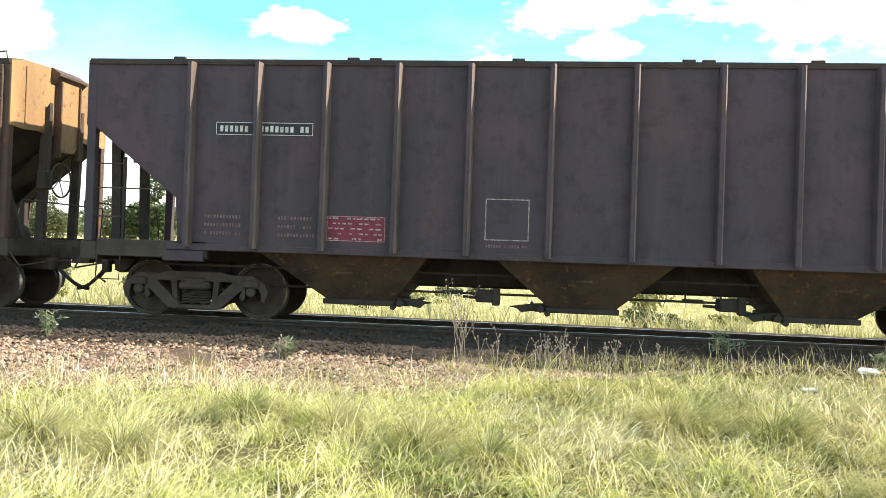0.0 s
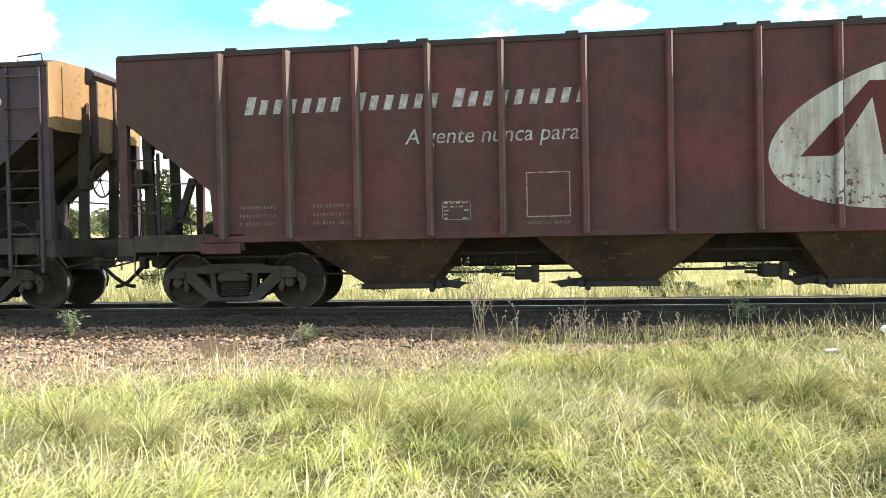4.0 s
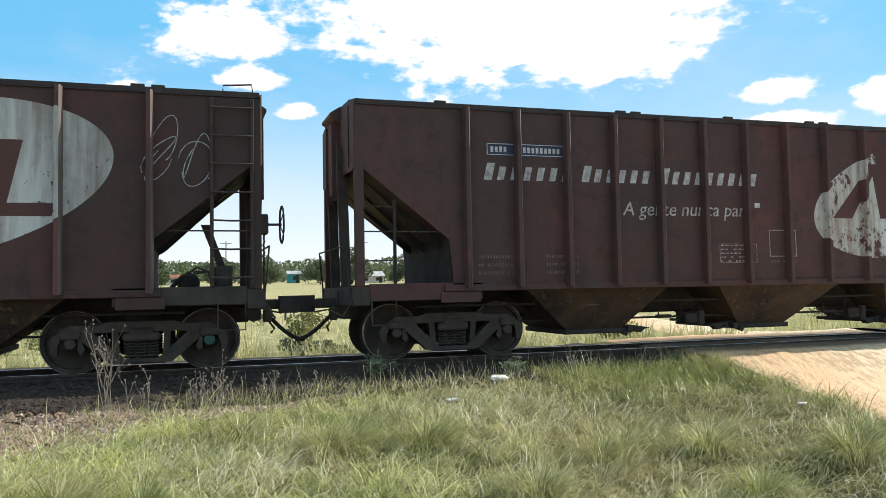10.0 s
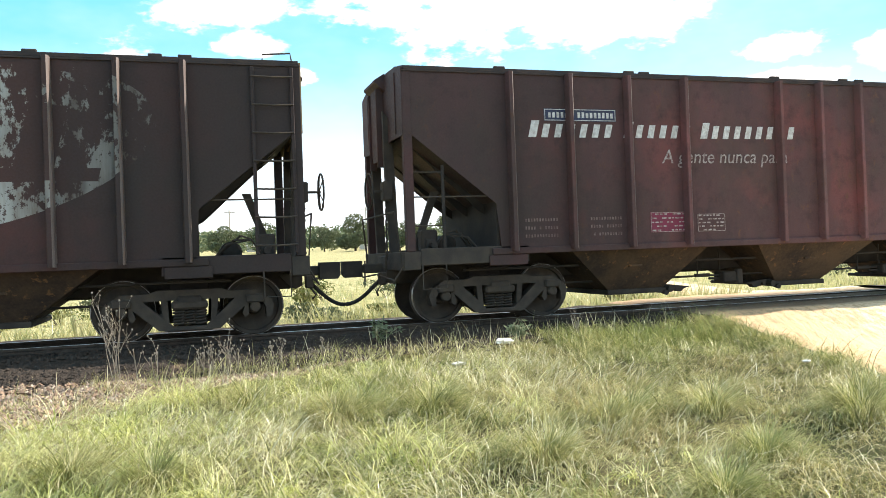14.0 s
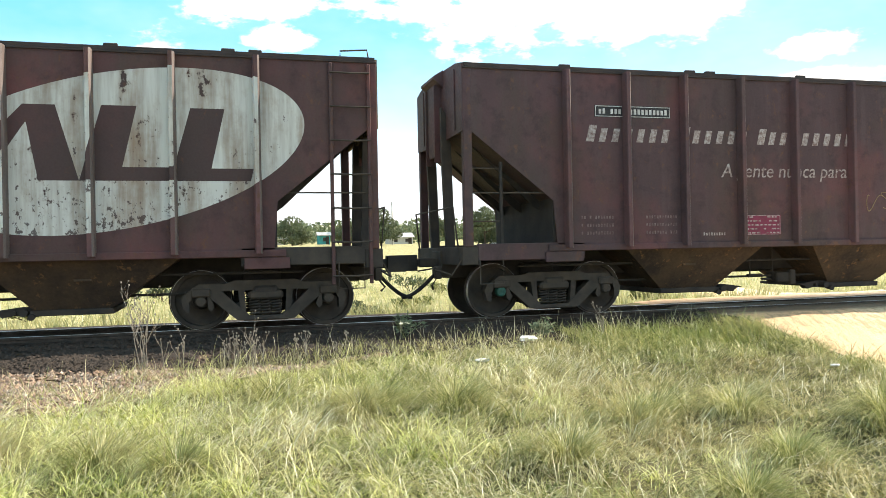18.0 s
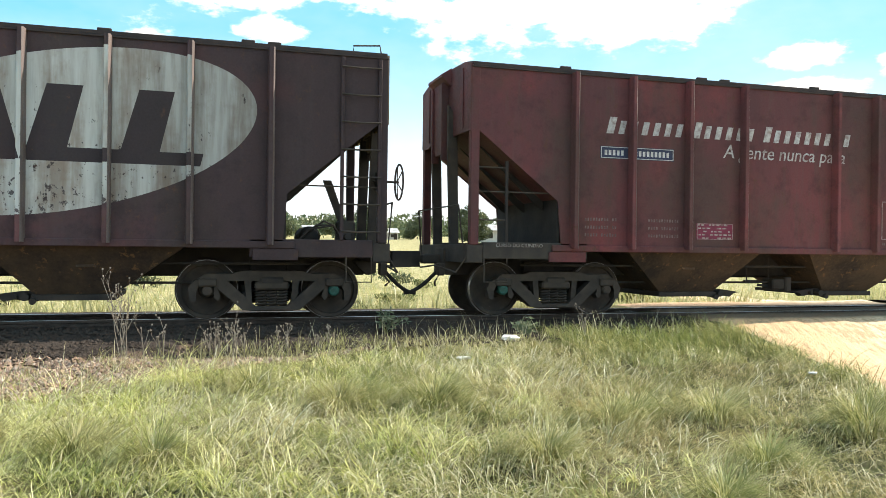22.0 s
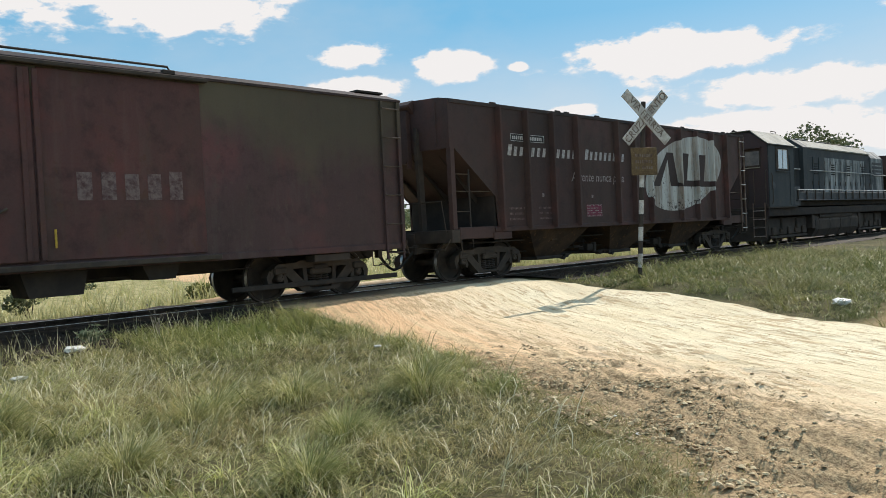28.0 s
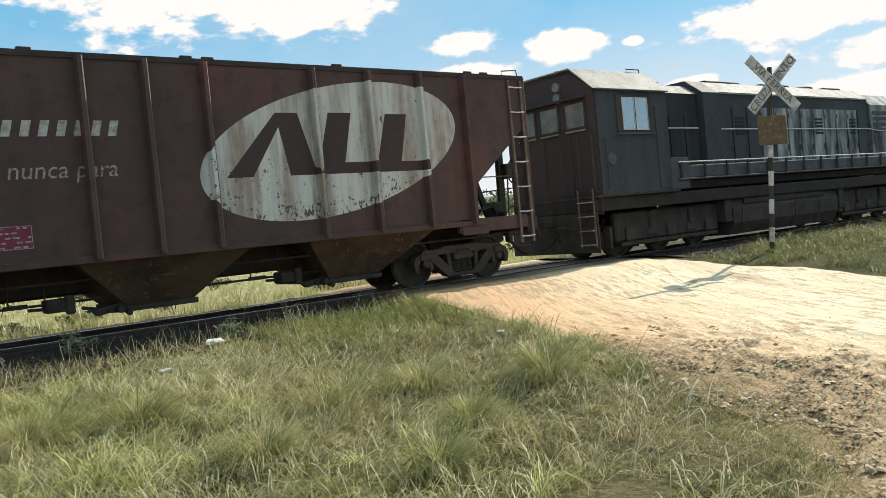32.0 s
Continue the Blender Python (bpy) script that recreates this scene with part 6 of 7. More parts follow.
    for x in (9.4, 11.0):
        part("fan_cover", Shape().lathe([(0.0, 0.0), (0.45, 0.0), (0.45, 0.07), (0.40, 0.1), (0.0, 0.1)], 22), DARK, w).matrix_basis = pose(x, yc, 4.1, 90, 0, 0)
    part("roof_loop", Shape().rod([(2.0, 0.6, 4.15), (2.0, 0.6, 4.24), (2.45, 0.6, 4.24), (2.45, 0.6, 4.15)], 0.014, 6), IRON, w)
    # hand rails
    hr = part("hand_rail", Shape().rod([(5.3, ya - 0.1, 2.84), (13.4, ya - 0.1, 2.84), (13.9, ya - 0.18, 2.76), (15.7, ya - 0.18, 2.80)], 0.018, 7), WHITE, w, "worn white hood rail")
    part("hand_rail", Shape().rod([(2.58, ya - 0.1, 2.86), (4.3, ya - 0.1, 2.86)], 0.018, 7), WHITE, w, "short worn white rail")
    for x in (6.2, 8.3, 10.4, 12.5):
        part("rail_bracket", Shape().rod([(x, ya - 0.1, 2.84), (x, ya - 0.02, 2.80)], 0.012, 5), IRON, hr)
    for x, wide in ((5.6, 1.1), (8.3, 1.5), (11.9, 1.0)):
        part("roof_hatch", Shape().box(x, x + wide, yc - 0.42, yc + 0.42, 4.115, 4.19, 0.02), navy, w)
    lr = part("walkway_rail", Shape().rod([(2.9, 0.04, 2.02), (15.7, 0.04, 2.02)], 0.018, 7), WHITE, w)
    for k in range(14):
        part("rail_post", Shape().box(2.95 + 0.93 * k, 3.02 + 0.93 * k, 0.02, 0.06, 1.64, 2.02, 0.005), DARK, lr)
    part("walkway_box", Shape().box(2.85, 15.6, 0.10, 0.45, 1.646, 1.95, 0.02), sill, w, "long grey equipment box along the walkway")
    part("cab_step_box", Shape().box(2.57, 3.35, 0.08, 0.45, D0, 2.14, 0.02), sill, w)
    # steps at the cab end
    ld = part("step_ladder", Shape().box(-0.10, -0.07, 0.08, 0.11, 0.32, D0 + 0.15, 0.005).box(-0.10, -0.07, 0.50, 0.53, 0.32, D0 + 0.15, 0.005), RUSTED, w)
    for k in range(4):
        part("tread", Shape().box(-0.16, -0.071, 0.11, 0.50, 0.36 + 0.30 * k, 0.385 + 0.30 * k, 0.005), FAINT, ld)
    part("grab_rail", Shape().rod([(0.30, -0.03, 1.5), (0.30, -0.06, 1.6), (0.30, -0.06, 2.5), (0.30, -0.02, 2.6)], 0.015, 6), IRON, w)
    for y in (0.06, 0.95):
        part("grab_rail", Shape().rod([(0.10, y, 1.45), (-0.02, y, 1.50), (-0.02, y, 2.66), (0.10, y, 2.72)], 0.015, 6), IRON, w)
    part("grab_rail", Shape().rod([(0.06, 0.5, 1.5), (0.02, 0.5, 1.6), (0.02, 0.5, 2.6), (0.06, 0.5, 2.7)], 0.015, 6), IRON, w)
    part("number_box", Shape().lathe([(0.0, 0.0), (0.13, 0.0), (0.14, 0.03), (0.0, 0.03)], 16), sill, w, "small round plate").matrix_basis = pose(c0 + 0.35, -0.03, 2.15)
    # bogies, tank, couplers
    for cx in (2.9, 13.0):
        bg = part("bogie", Shape().box(cx - 1.95, cx + 1.95, yc - 0.95, yc - 0.80, 0.34, 1.0, 0.04).box(cx - 1.95, cx + 1.95, yc + 0.80, yc + 0.95, 0.45, 1.06, 0.04).box(cx - 0.4, cx + 0.4, yc - 0.8, yc + 0.8, 0.6, 0.95, 0.03), DARK, w)
        for k in (-1, 0, 1):
            part("axle_box", Shape().box(cx + 1.5 * k - 0.17, cx + 1.5 * k + 0.17, yc - 1.02, yc - 0.94, 0.34, 0.66, 0.04), IRON, bg)
            part("traction_motor", Shape().box(cx + 1.5 * k + 0.12, cx + 1.5 * k + 0.88, yc - 0.6, yc + 0.6, 0.17, 0.74, 0.08), DARK, bg)
            part("brake_shoe", Shape().box(cx + 1.5 * k - 0.58, cx + 1.5 * k - 0.50, yc - 0.90, yc - 0.70, 0.20, 0.72, 0.03), IRON, bg)
            wheelset(w, cx + 1.5 * k, yc, 0.47)
        for k in (-1, 1):
            part("spring_stack", Shape().box(cx + 0.75 * k - 0.16, cx + 0.75 * k + 0.16, yc - 1.0, yc - 0.94, 0.42, 0.6, 0.03).rod([(cx + 0.75 * k, yc - 0.98, 0.55), (cx + 0.75 * k, yc - 0.98, 0.95)], 0.07, 8), IRON, bg)
    for x in (5.6, 6.9, 8.2, 9.5):
        part("tank_strap", Shape().slab([(0.29, 1.07), (0.185, 0.8), (0.205, 0.45), (0.39, 0.15), (0.42, 0.15), (0.42, 1.07)], x, x + 0.07), IRON, w)
    for x in (4.85, 10.7):
        part("battery_box", Shape().box(x, x + 0.3, 0.2, 0.8, 0.5, 1.05, 0.02), DARK, w)
    part("fuel_tank", Shape().slab([(0.3, 1.06), (0.2, 0.8), (0.22, 0.45), (0.4, 0.16), (W - 0.4, 0.16), (W - 0.22, 0.45), (W - 0.2, 0.8), (W - 0.3, 1.06)], 5.2, 10.6), DARK, w)
    part("equipment_skirt", Shape().box(4.95, 11.0, 0.28, 0.36, 0.62, 1.06, 0.02), SHADE_BLACK, w)
    for cx in (2.9, 13.0):
        part("brake_beam", Shape().box(cx - 1.85, cx + 1.85, yc - 1.0, yc - 0.96, 0.24, 0.33, 0.012), DARK, w)
    part("air_tank", Shape().rod([(5.7, 0.3, 0.98), (9.8, 0.3, 0.98)], 0.12, 12), DARK, w)
    for e in (0, 1):
        coupler(w, 0.0 if e == 0 else L, yc, -1 if e == 0 else 1)
        part("pilot", Shape().box(-0.04 if e == 0 else L, 0.0 if e == 0 else L + 0.04, 0.06, W - 0.06, 0.20, 1.06, 0.01), DARK, w)
    MOVERS.append((w, x0))
    return w


box_wagon(105.05)
locomotive(137.55)
hopper(154.8, "dark brown covered hopper wagon behind the locomotive", P9, A_RIBS, rib=R9, seed=14)


# ---- grass and plants ----
def leaf_material(name, ramp_colors, through=0.4, patches=True, dry=(0.40, 0.35, 0.17)):
    m = bpy.data.materials.new(name)
    m.use_nodes = True
    nt = m.node_tree
    nt.nodes.clear()
    out = nt.nodes.new("ShaderNodeOutputMaterial")
    geo = nt.nodes.new("ShaderNodeNewGeometry")
    ramp = nt.nodes.new("ShaderNodeValToRGB")
    e = ramp.color_ramp.elements
    e[0].color, e[1].color = (*ramp_colors[0], 1), (*ramp_colors[-1], 1)
    for i, c in enumerate(ramp_colors[1:-1]):
        e.new((i + 1) / (len(ramp_colors) - 1)).color = (*c, 1)
    nt.links.new(geo.outputs["Random Per Island"], ramp.inputs[0])
    col = ramp.outputs[0]
    if patches:
        vec = nt.nodes.new("ShaderNodeTexCoord").outputs["Object"]
        big = noise_of(nt, vec, 0.42, 3.0, 0.55, (1, 1, 0))
        small = noise_of(nt, vec, 2.2, 3.0, 0.55, (1, 1, 0), (5, 3, 0))
        col = blend(nt, step(nt, math_node(nt, "ADD", big, math_node(nt, "MULTIPLY", small, 0.7)), 0.80, 1.08, 0.0, 0.75), col, dry)
        tone = noise_of(nt, vec, 5.5, 4.0, 0.65, (1, 1, 0.4), (2, 9, 0))
        col = blend(nt, step(nt, tone, 0.36, 0.54, 0.5, 0.0), col, tuple(c * 0.4 for c in ramp_colors[1]))
        col = blend(nt, step(nt, tone, 0.52, 0.70, 0.0, 0.45), col, ramp_colors[-1])
        cool = noise_of(nt, vec, 0.9, 3.0, 0.6, (1, 1, 0), (11, 7, 0))
        col = blend(nt, step(nt, cool, 0.50, 0.64, 0.0, 0.4), col, tuple(c * k for c, k in zip(ramp_colors[1], (1.0, 1.10, 1.25))))
    d, t, mx = nt.nodes.new("ShaderNodeBsdfDiffuse"), nt.nodes.new("ShaderNodeBsdfTranslucent"), nt.nodes.new("ShaderNodeMixShader")
    nt.links.new(col, d.inputs[0])
    nt.links.new(col, t.inputs[0])
    mx.inputs[0].default_value = through
    nt.links.new(d.outputs[0], mx.inputs[1])
    nt.links.new(t.outputs[0], mx.inputs[2])
    g = node(nt, "BsdfGlossy", Roughness=0.38)
    g.inputs[0].default_value = (0.9, 0.9, 0.85, 1)
    m2 = nt.nodes.new("ShaderNodeMixShader")
    m2.inputs[0].default_value = 0.03
    nt.links.new(mx.outputs[0], m2.inputs[1])
    nt.links.new(g.outputs[0], m2.inputs[2])
    nt.links.new(m2.outputs[0], out.inputs[0])
    return m


GRASS = leaf_material("meadow_grass", [(0.190, 0.225, 0.050), (0.400, 0.440, 0.105), (0.600, 0.615, 0.185), (0.800, 0.780, 0.340), (0.900, 0.880, 0.570)], 0.45, True, (0.850, 0.800, 0.480))
GREENGRASS = leaf_material("green_grass", [(0.066, 0.088, 0.023), (0.185, 0.215, 0.056), (0.340, 0.350, 0.115), (0.530, 0.505, 0.220), (0.700, 0.655, 0.370)], 0.40, True, (0.480, 0.410, 0.205))
FIELD = leaf_material("field_grass", [(0.286, 0.323, 0.105), (0.430, 0.420, 0.178), (0.532, 0.496, 0.252), (0.614, 0.571, 0.325)], 0.45, True, (0.593, 0.539, 0.294))
VERGE = leaf_material("verge_grass", [(0.060, 0.080, 0.022), (0.125, 0.155, 0.042), (0.205, 0.225, 0.075), (0.360, 0.345, 0.150)], 0.4, True, (0.32, 0.285, 0.13))
OLIVE = leaf_material("olive_grass", [(0.080, 0.085, 0.026), (0.178, 0.182, 0.054), (0.310, 0.288, 0.104), (0.470, 0.405, 0.180), (0.680, 0.600, 0.350)], 0.38, True, (0.40, 0.315, 0.150))
LUSH = leaf_material("lush_grass", [(0.08, 0.11, 0.03), (0.17, 0.215, 0.055), (0.30, 0.325, 0.105), (0.50, 0.48, 0.22)], 0.42, True, (0.42, 0.40, 0.18))
STRAW = leaf_material("straw", [(0.26, 0.225, 0.12), (0.43, 0.395, 0.22), (0.59, 0.555, 0.36), (0.74, 0.71, 0.53)], 0.35, False)
LEAF = leaf_material("weed_leaf", [(0.12, 0.16, 0.09), (0.18, 0.22, 0.13), (0.25, 0.28, 0.18)], 0.4, False)
TREELEAF = leaf_material("tree_leaf", [(0.035, 0.055, 0.022), (0.052, 0.078, 0.030), (0.075, 0.100, 0.040), (0.105, 0.125, 0.058)], 0.25, False)
GREYLEAF = leaf_material("grey_green_leaf", [(0.065, 0.085, 0.042), (0.10, 0.12, 0.06), (0.14, 0.155, 0.085)], 0.3, False)
# paler than the nearer trees: distance haze put into the leaf colour
WOODLEAF = leaf_material("far_wood_leaf", [(0.075, 0.105, 0.05), (0.105, 0.135, 0.066), (0.14, 0.165, 0.085), (0.18, 0.195, 0.11)], 0.25, False)
BARK = worn("bark", (0.11, 0.085, 0.06), (0.06, 0.05, 0.04), 0.95, 0.0, 6.0, True, 0.5)

GX, GY = np.arange(-60, 90.01, 0.25), np.arange(-6, 60.01, 0.25)
GZ = np.array([[height(float(x), float(y)) for x in GX] for y in GY])


def heights(x, y):
    i = np.clip((x - GX[0]) / 0.25, 0, len(GX) - 1.001)
    j = np.clip((y - GY[0]) / 0.25, 0, len(GY) - 1.001)
    a, b = i.astype(int), j.astype(int)
    u, v = i - a, j - b
    return (GZ[b, a] * (1 - u) + GZ[b, a + 1] * u) * (1 - v) + (GZ[b + 1, a] * (1 - u) + GZ[b + 1, a + 1] * u) * v


def mesh_from(name, verts, tris, material):
    me = bpy.data.meshes.new(name)
    me.vertices.add(len(verts))
    me.vertices.foreach_set("co", verts.astype(np.float32).ravel())
    me.loops.add(tris.size)
    me.loops.foreach_set("vertex_index", tris.astype(np.int32).ravel())
    me.polygons.add(len(tris))
    me.polygons.foreach_set("loop_start", np.arange(0, tris.size, 3, dtype=np.int32))
    me.polygons.foreach_set("loop_total", np.full(len(tris), 3, dtype=np.int32))
    me.update(calc_edges=True)
    me.materials.append(material)
    return me


def blades(name, label, bx, by, length, tilt, bend, way, width, material, twist=0.5):
    """Arching grass blades from their roots: tilt, bend and twist in radians, seven triangles each."""
    n = len(bx)
    rng = np.random.default_rng(n)
    turn = rng.normal(0, twist, n)
    p = np.stack([bx, by, heights(bx, by) - 0.01], 1)
    rows = []
    for at_, seg, wide in ((0.0, 0.0, 1.0), (0.15, 0.30, 1.0), (0.42, 0.27, 0.85), (0.75, 0.24, 0.6), (1.0, 0.19, 0.0)):
        ang, az = tilt + bend * at_, way + turn * at_
        p = p + np.stack([np.cos(az) * np.sin(ang), np.sin(az) * np.sin(ang), np.cos(ang)], 1) * (length * seg)[:, None]
        side = np.stack([-np.sin(az + 0.6), np.cos(az + 0.6), np.zeros(n)], 1) * (width * 0.5 * wide)[:, None]
        rows += [p - side, p + side] if wide else [p]
    v = np.stack(rows, 1).reshape(-1, 3)
    base = (np.arange(n) * 9)[:, None, None]
    t = (base + np.array([[0, 1, 3], [0, 3, 2], [2, 3, 5], [2, 5, 4], [4, 5, 7], [4, 7, 6], [6, 7, 8]])[None]).reshape(-1, 3)
    return tagged(new(name, mesh_from(name, v, t, material)), label, "grass", kind="stuff")


def road_gap(x, y):
    a, b = np.interp(y, *ROAD_LEFT), np.interp(y, *ROAD_RIGHT)
    return np.minimum(x - a, b - x)


def grass_line(x):
    return np.interp(x, (-60, -14, -9, -5, -1.2, 0.5, 3, 5, 7, 15, 40), (9.0, 8.8, 7.9, 7.7, 8.3, 9.3, 9.95, 10.6, 10.9, 10.3, 10.3))


def clumps(rng, cx, cy, per, spread):
    n = np.maximum(4, rng.poisson(per, len(cx)))
    ix = np.repeat(np.arange(len(cx)), n)
    a, r = rng.uniform(0, 2 * np.pi, len(ix)), np.abs(rng.normal(0, 1, len(ix)))
    size = np.clip(rng.lognormal(0, 0.28, len(cx)), 0.5, 1.9)
    wide = spread * size
    wind = rng.uniform(0, 2 * np.pi, len(cx))[ix]
    return cx[ix] + r * wide[ix] * np.cos(a), cy[ix] + r * wide[ix] * np.sin(a), a, np.minimum(r, 2.2), size[ix], wind


TUSSOCKS = [(16.1, 7.3, 1.5), (17.0, 7.6, 1.4), (9.4, 7.2, 1.7), (11.0, 7.5, 1.5), (3.5, 7.9, 1.5), (30.0, 7.4, 1.7), (28.5, 7.1, 1.4), (35.5, 7.5, 1.6), (44.5, 7.6, 1.9), (38.6, 6.2, 1.5), (44.0, 7.9, 1.5),
            (-8.0, 6.3, 1.7), (-14.0, 6.8, 1.5), (-28.0, 6.2, 1.7), (-33.0, 6.8, 1.6), (-40.0, 6.5, 1.8), (-3.0, 5.9, 1.6), (24.0, 5.8, 1.5), (-20.0, 7.2, 1.5), (-46.0, 7.4, 1.8), (36.0, 5.2, 1.3)]
BARE = [(-2.15, 5.75, 0.26), (-1.75, 5.9, 0.18), (3.3, 3.0, 0.45), (2.6, 7.1, 0.22), (4.3, 5.9, 0.25), (-4.6, 6.0, 0.25)]


def grow():
    rng = np.random.default_rng(3)

    def swell(x, y):
        return 0.5 * np.sin(x * 1.7 + 2 * np.sin(y * 1.1)) + 0.5 * np.sin(y * 2.3 + 1.5 * np.sin(x * 0.9 + 1))

    def open_soil(x, y):
        k = np.ones(len(x), bool)
        for a, b, r in BARE:
            k &= np.hypot(x - a, (y - b) * 1.3) > r
        return k

    def near(x, y):
        return (road_gap(x, y) < -0.12) & (y < grass_line(x) - 0.05) & (np.hypot(x, y) > 1.5) & open_soil(x, y)

    def comb(x, y):
        """The way the grass leans, in slow swirls."""
        return 2.4 * np.sin(x * 0.9 + 1.3 * np.sin(y * 0.8)) + 2.0 * np.sin(y * 1.4 + 1.1 * np.sin(x * 1.3 + 2)) + 2.6

    for name, label, xr, yr, count, per, mat, tall in (
            ("tall_grass", "tall pale yellow-green meadow grass in tussocks", (-13, 3.5), (2.6, 9.6), 2500, 46, GRASS, 1.0),
            ("short_grass", "shorter green and straw-coloured grass beside the road", (-1.0, 8.2), (2.2, 11.0), 3500, 42, GREENGRASS, 0.80),
            ("verge_grass", "green grass on the far verge of the dirt road", (12.0, 27), (2.5, 10.8), 2800, 13, VERGE, 1.3)):
        cx, cy = rng.uniform(*xr, count), rng.uniform(*yr, count)
        soft = np.ones(count)
        if xr[0] == -13: soft = np.interp(cx, (-1.2, 2.2), (1, 0.1))
        if xr[0] == -1.0: soft = np.interp(cx, (-1.0, 1.8), (0.15, 1.0))
        edge = np.interp(-road_gap(cx, cy), (0.1, 1.8), (0.0, 1.0))
        edge = np.maximum(edge, 0.9 if xr[1] > 20 else np.interp(cy, (5.5, 7.5), (0.55, 0.95)))
        k = near(cx, cy) & (rng.uniform(0, 1, count) < soft * edge)
        bx, by, a, rr, size, wind = clumps(rng, cx[k], cy[k], per, 0.085)
        ok = (road_gap(bx, by) < np.where(by > 6.5, 0.12, -0.03)) & open_soil(bx, by)
        bx, by, a, rr, size, wind = bx[ok], by[ok], a[ok], rr[ok], size[ok], wind[ok]
        n = len(bx)
        edge = np.interp(-road_gap(bx, by), (0.0, 2.2), (0.0, 1.0))
        edge = np.maximum(edge, 0.8 if xr[1] > 20 else np.interp(by, (5.5, 7.5), (0.5, 0.85)))
        length = rng.uniform(0.18, 0.50, n) * size * (0.85 + 0.2 * swell(bx, by) + 0.22 * swell(bx * 2.3 + 4, by * 2.1)) * tall * edge
        # some blades follow the swirl, some fall with their clump, the rest spread
        pick = rng.uniform(0, 1, n)
        lean = np.where(pick < 0.36, comb(bx, by), np.where(pick < 0.70, wind, a))
        tread = (bx - 0.45 * by > rng.normal(0.3, 0.8, n)) & (by < 8.5) & (mat is GREENGRASS)
        if tread.any():
            q = tread
            blades("trodden_grass", "trodden olive-brown grass beside the dirt road", bx[q], by[q], length[q] * 0.9, 0.2 + 0.3 * rr[q] + np.abs(rng.normal(0, 0.3, q.sum())), np.abs(rng.normal(2.1, 0.7, q.sum())), lean[q] + rng.normal(0, 0.6, q.sum()), rng.uniform(0.0035, 0.008, q.sum()), OLIVE, 0.9)
            q = ~tread
            bx, by, length, rr, lean, n = bx[q], by[q], length[q], rr[q], lean[q], int(q.sum())
        blades(name, label, bx, by, length, 0.14 + 0.26 * rr + np.abs(rng.normal(0, 0.24, n)), np.abs(rng.normal(2.15, 0.7, n)), lean + rng.normal(0, 0.5, n), rng.uniform(0.0040, 0.0088, n) * (1.6 if mat is VERGE else 1.0), mat, 0.8)
    # fallen and flattened blades in a tangle over the rest
    n = 80000
    x, y = rng.uniform(-13, 8.0, n), rng.uniform(2.4, 10.0, n)
    k = near(x, y) & (rng.uniform(0, 1, n) < (0.42 + 0.4 * swell(x * 0.8 + 1, y * 0.8)) * np.interp(x, (-4, 0, 2.5, 6), (1.1, 0.9, 0.65, 0.62)))
    k &= (x - 0.45 * y < 0.3) | (rng.uniform(0, 1, n) < 0.4)
    x, y = x[k], y[k]
    n = len(x)
    blades("fallen_grass", "bleached fallen blades tangled in the grass", x, y, rng.uniform(0.25, 0.60, n) * np.interp(x, (2, 6), (1, 0.85)), rng.uniform(0.1, 0.9, n), rng.uniform(1.2, 2.6, n), comb(x, y) + rng.normal(0, 0.9, n), rng.uniform(0.004, 0.0085, n), STRAW, 1.4)
    # lush tongue of grass beside the crossing
    n = 7000
    x, y = rng.uniform(4.6, 7.5, n), rng.normal(9.9, 0.45, n)
    k = (road_gap(x, y) < 0.1) & (y < 10.9)
    x, y = x[k], y[k]
    n = len(x)
    blades("crossing_grass", "lush green grass at the edge of the crossing", x, y, rng.uniform(0.15, 0.42, n), rng.uniform(0.0, 0.7, n), rng.uniform(0.8, 2.6, n), rng.normal(3.4, 1.5, n), rng.uniform(0.004, 0.008, n), LUSH)
    # thin tufts scattered over the stones
    cx = rng.uniform(-13, 5.5, 900)
    cy = grass_line(cx) + np.abs(rng.normal(0, 0.5, 900))
    k = (cy < 10.2) & (rng.uniform(0, 1, 900) < np.interp(cx, (-8, -5, -2, 1), (0.3, 0.4, 0.9, 1.0)))
    bx, by, a, rr, size, wind = clumps(rng, cx[k], cy[k], 16, 0.06)
    n = len(bx)
    blades("bank_grass", "thin grass tufts growing among the ballast stones", bx, by, rng.uniform(0.08, 0.26, n) * size, 0.1 + 0.3 * rr, np.abs(rng.normal(1.2, 0.6, n)), a, rng.uniform(0.003, 0.006, n), GREENGRASS)
    # the meadow round and behind the camera
    n = 50000
    x, y = rng.uniform(-13, 4, n), rng.uniform(-8, 2.7, n)
    k = road_gap(x, y) < -0.35
    x, y = x[k], y[k]
    n = len(x)
    blades("meadow_grass", "trodden meadow grass", x, y, rng.uniform(0.12, 0.3, n), rng.uniform(0.2, 0.9, n), rng.uniform(0.6, 1.9, n), rng.uniform(0, 6.28, n), rng.uniform(0.005, 0.011, n), GREENGRASS)
    # large dense tussocks
    tx = np.array([d * math.sin(radians(a)) for a, d, s in TUSSOCKS])
    ty = np.array([d * math.cos(radians(a)) for a, d, s in TUSSOCKS])
    for k, (a_, d_, s_) in enumerate(TUSSOCKS):
        n = 700
        a, r = rng.uniform(0, 2 * np.pi, n), np.abs(rng.normal(0, 0.075 * s_, n))
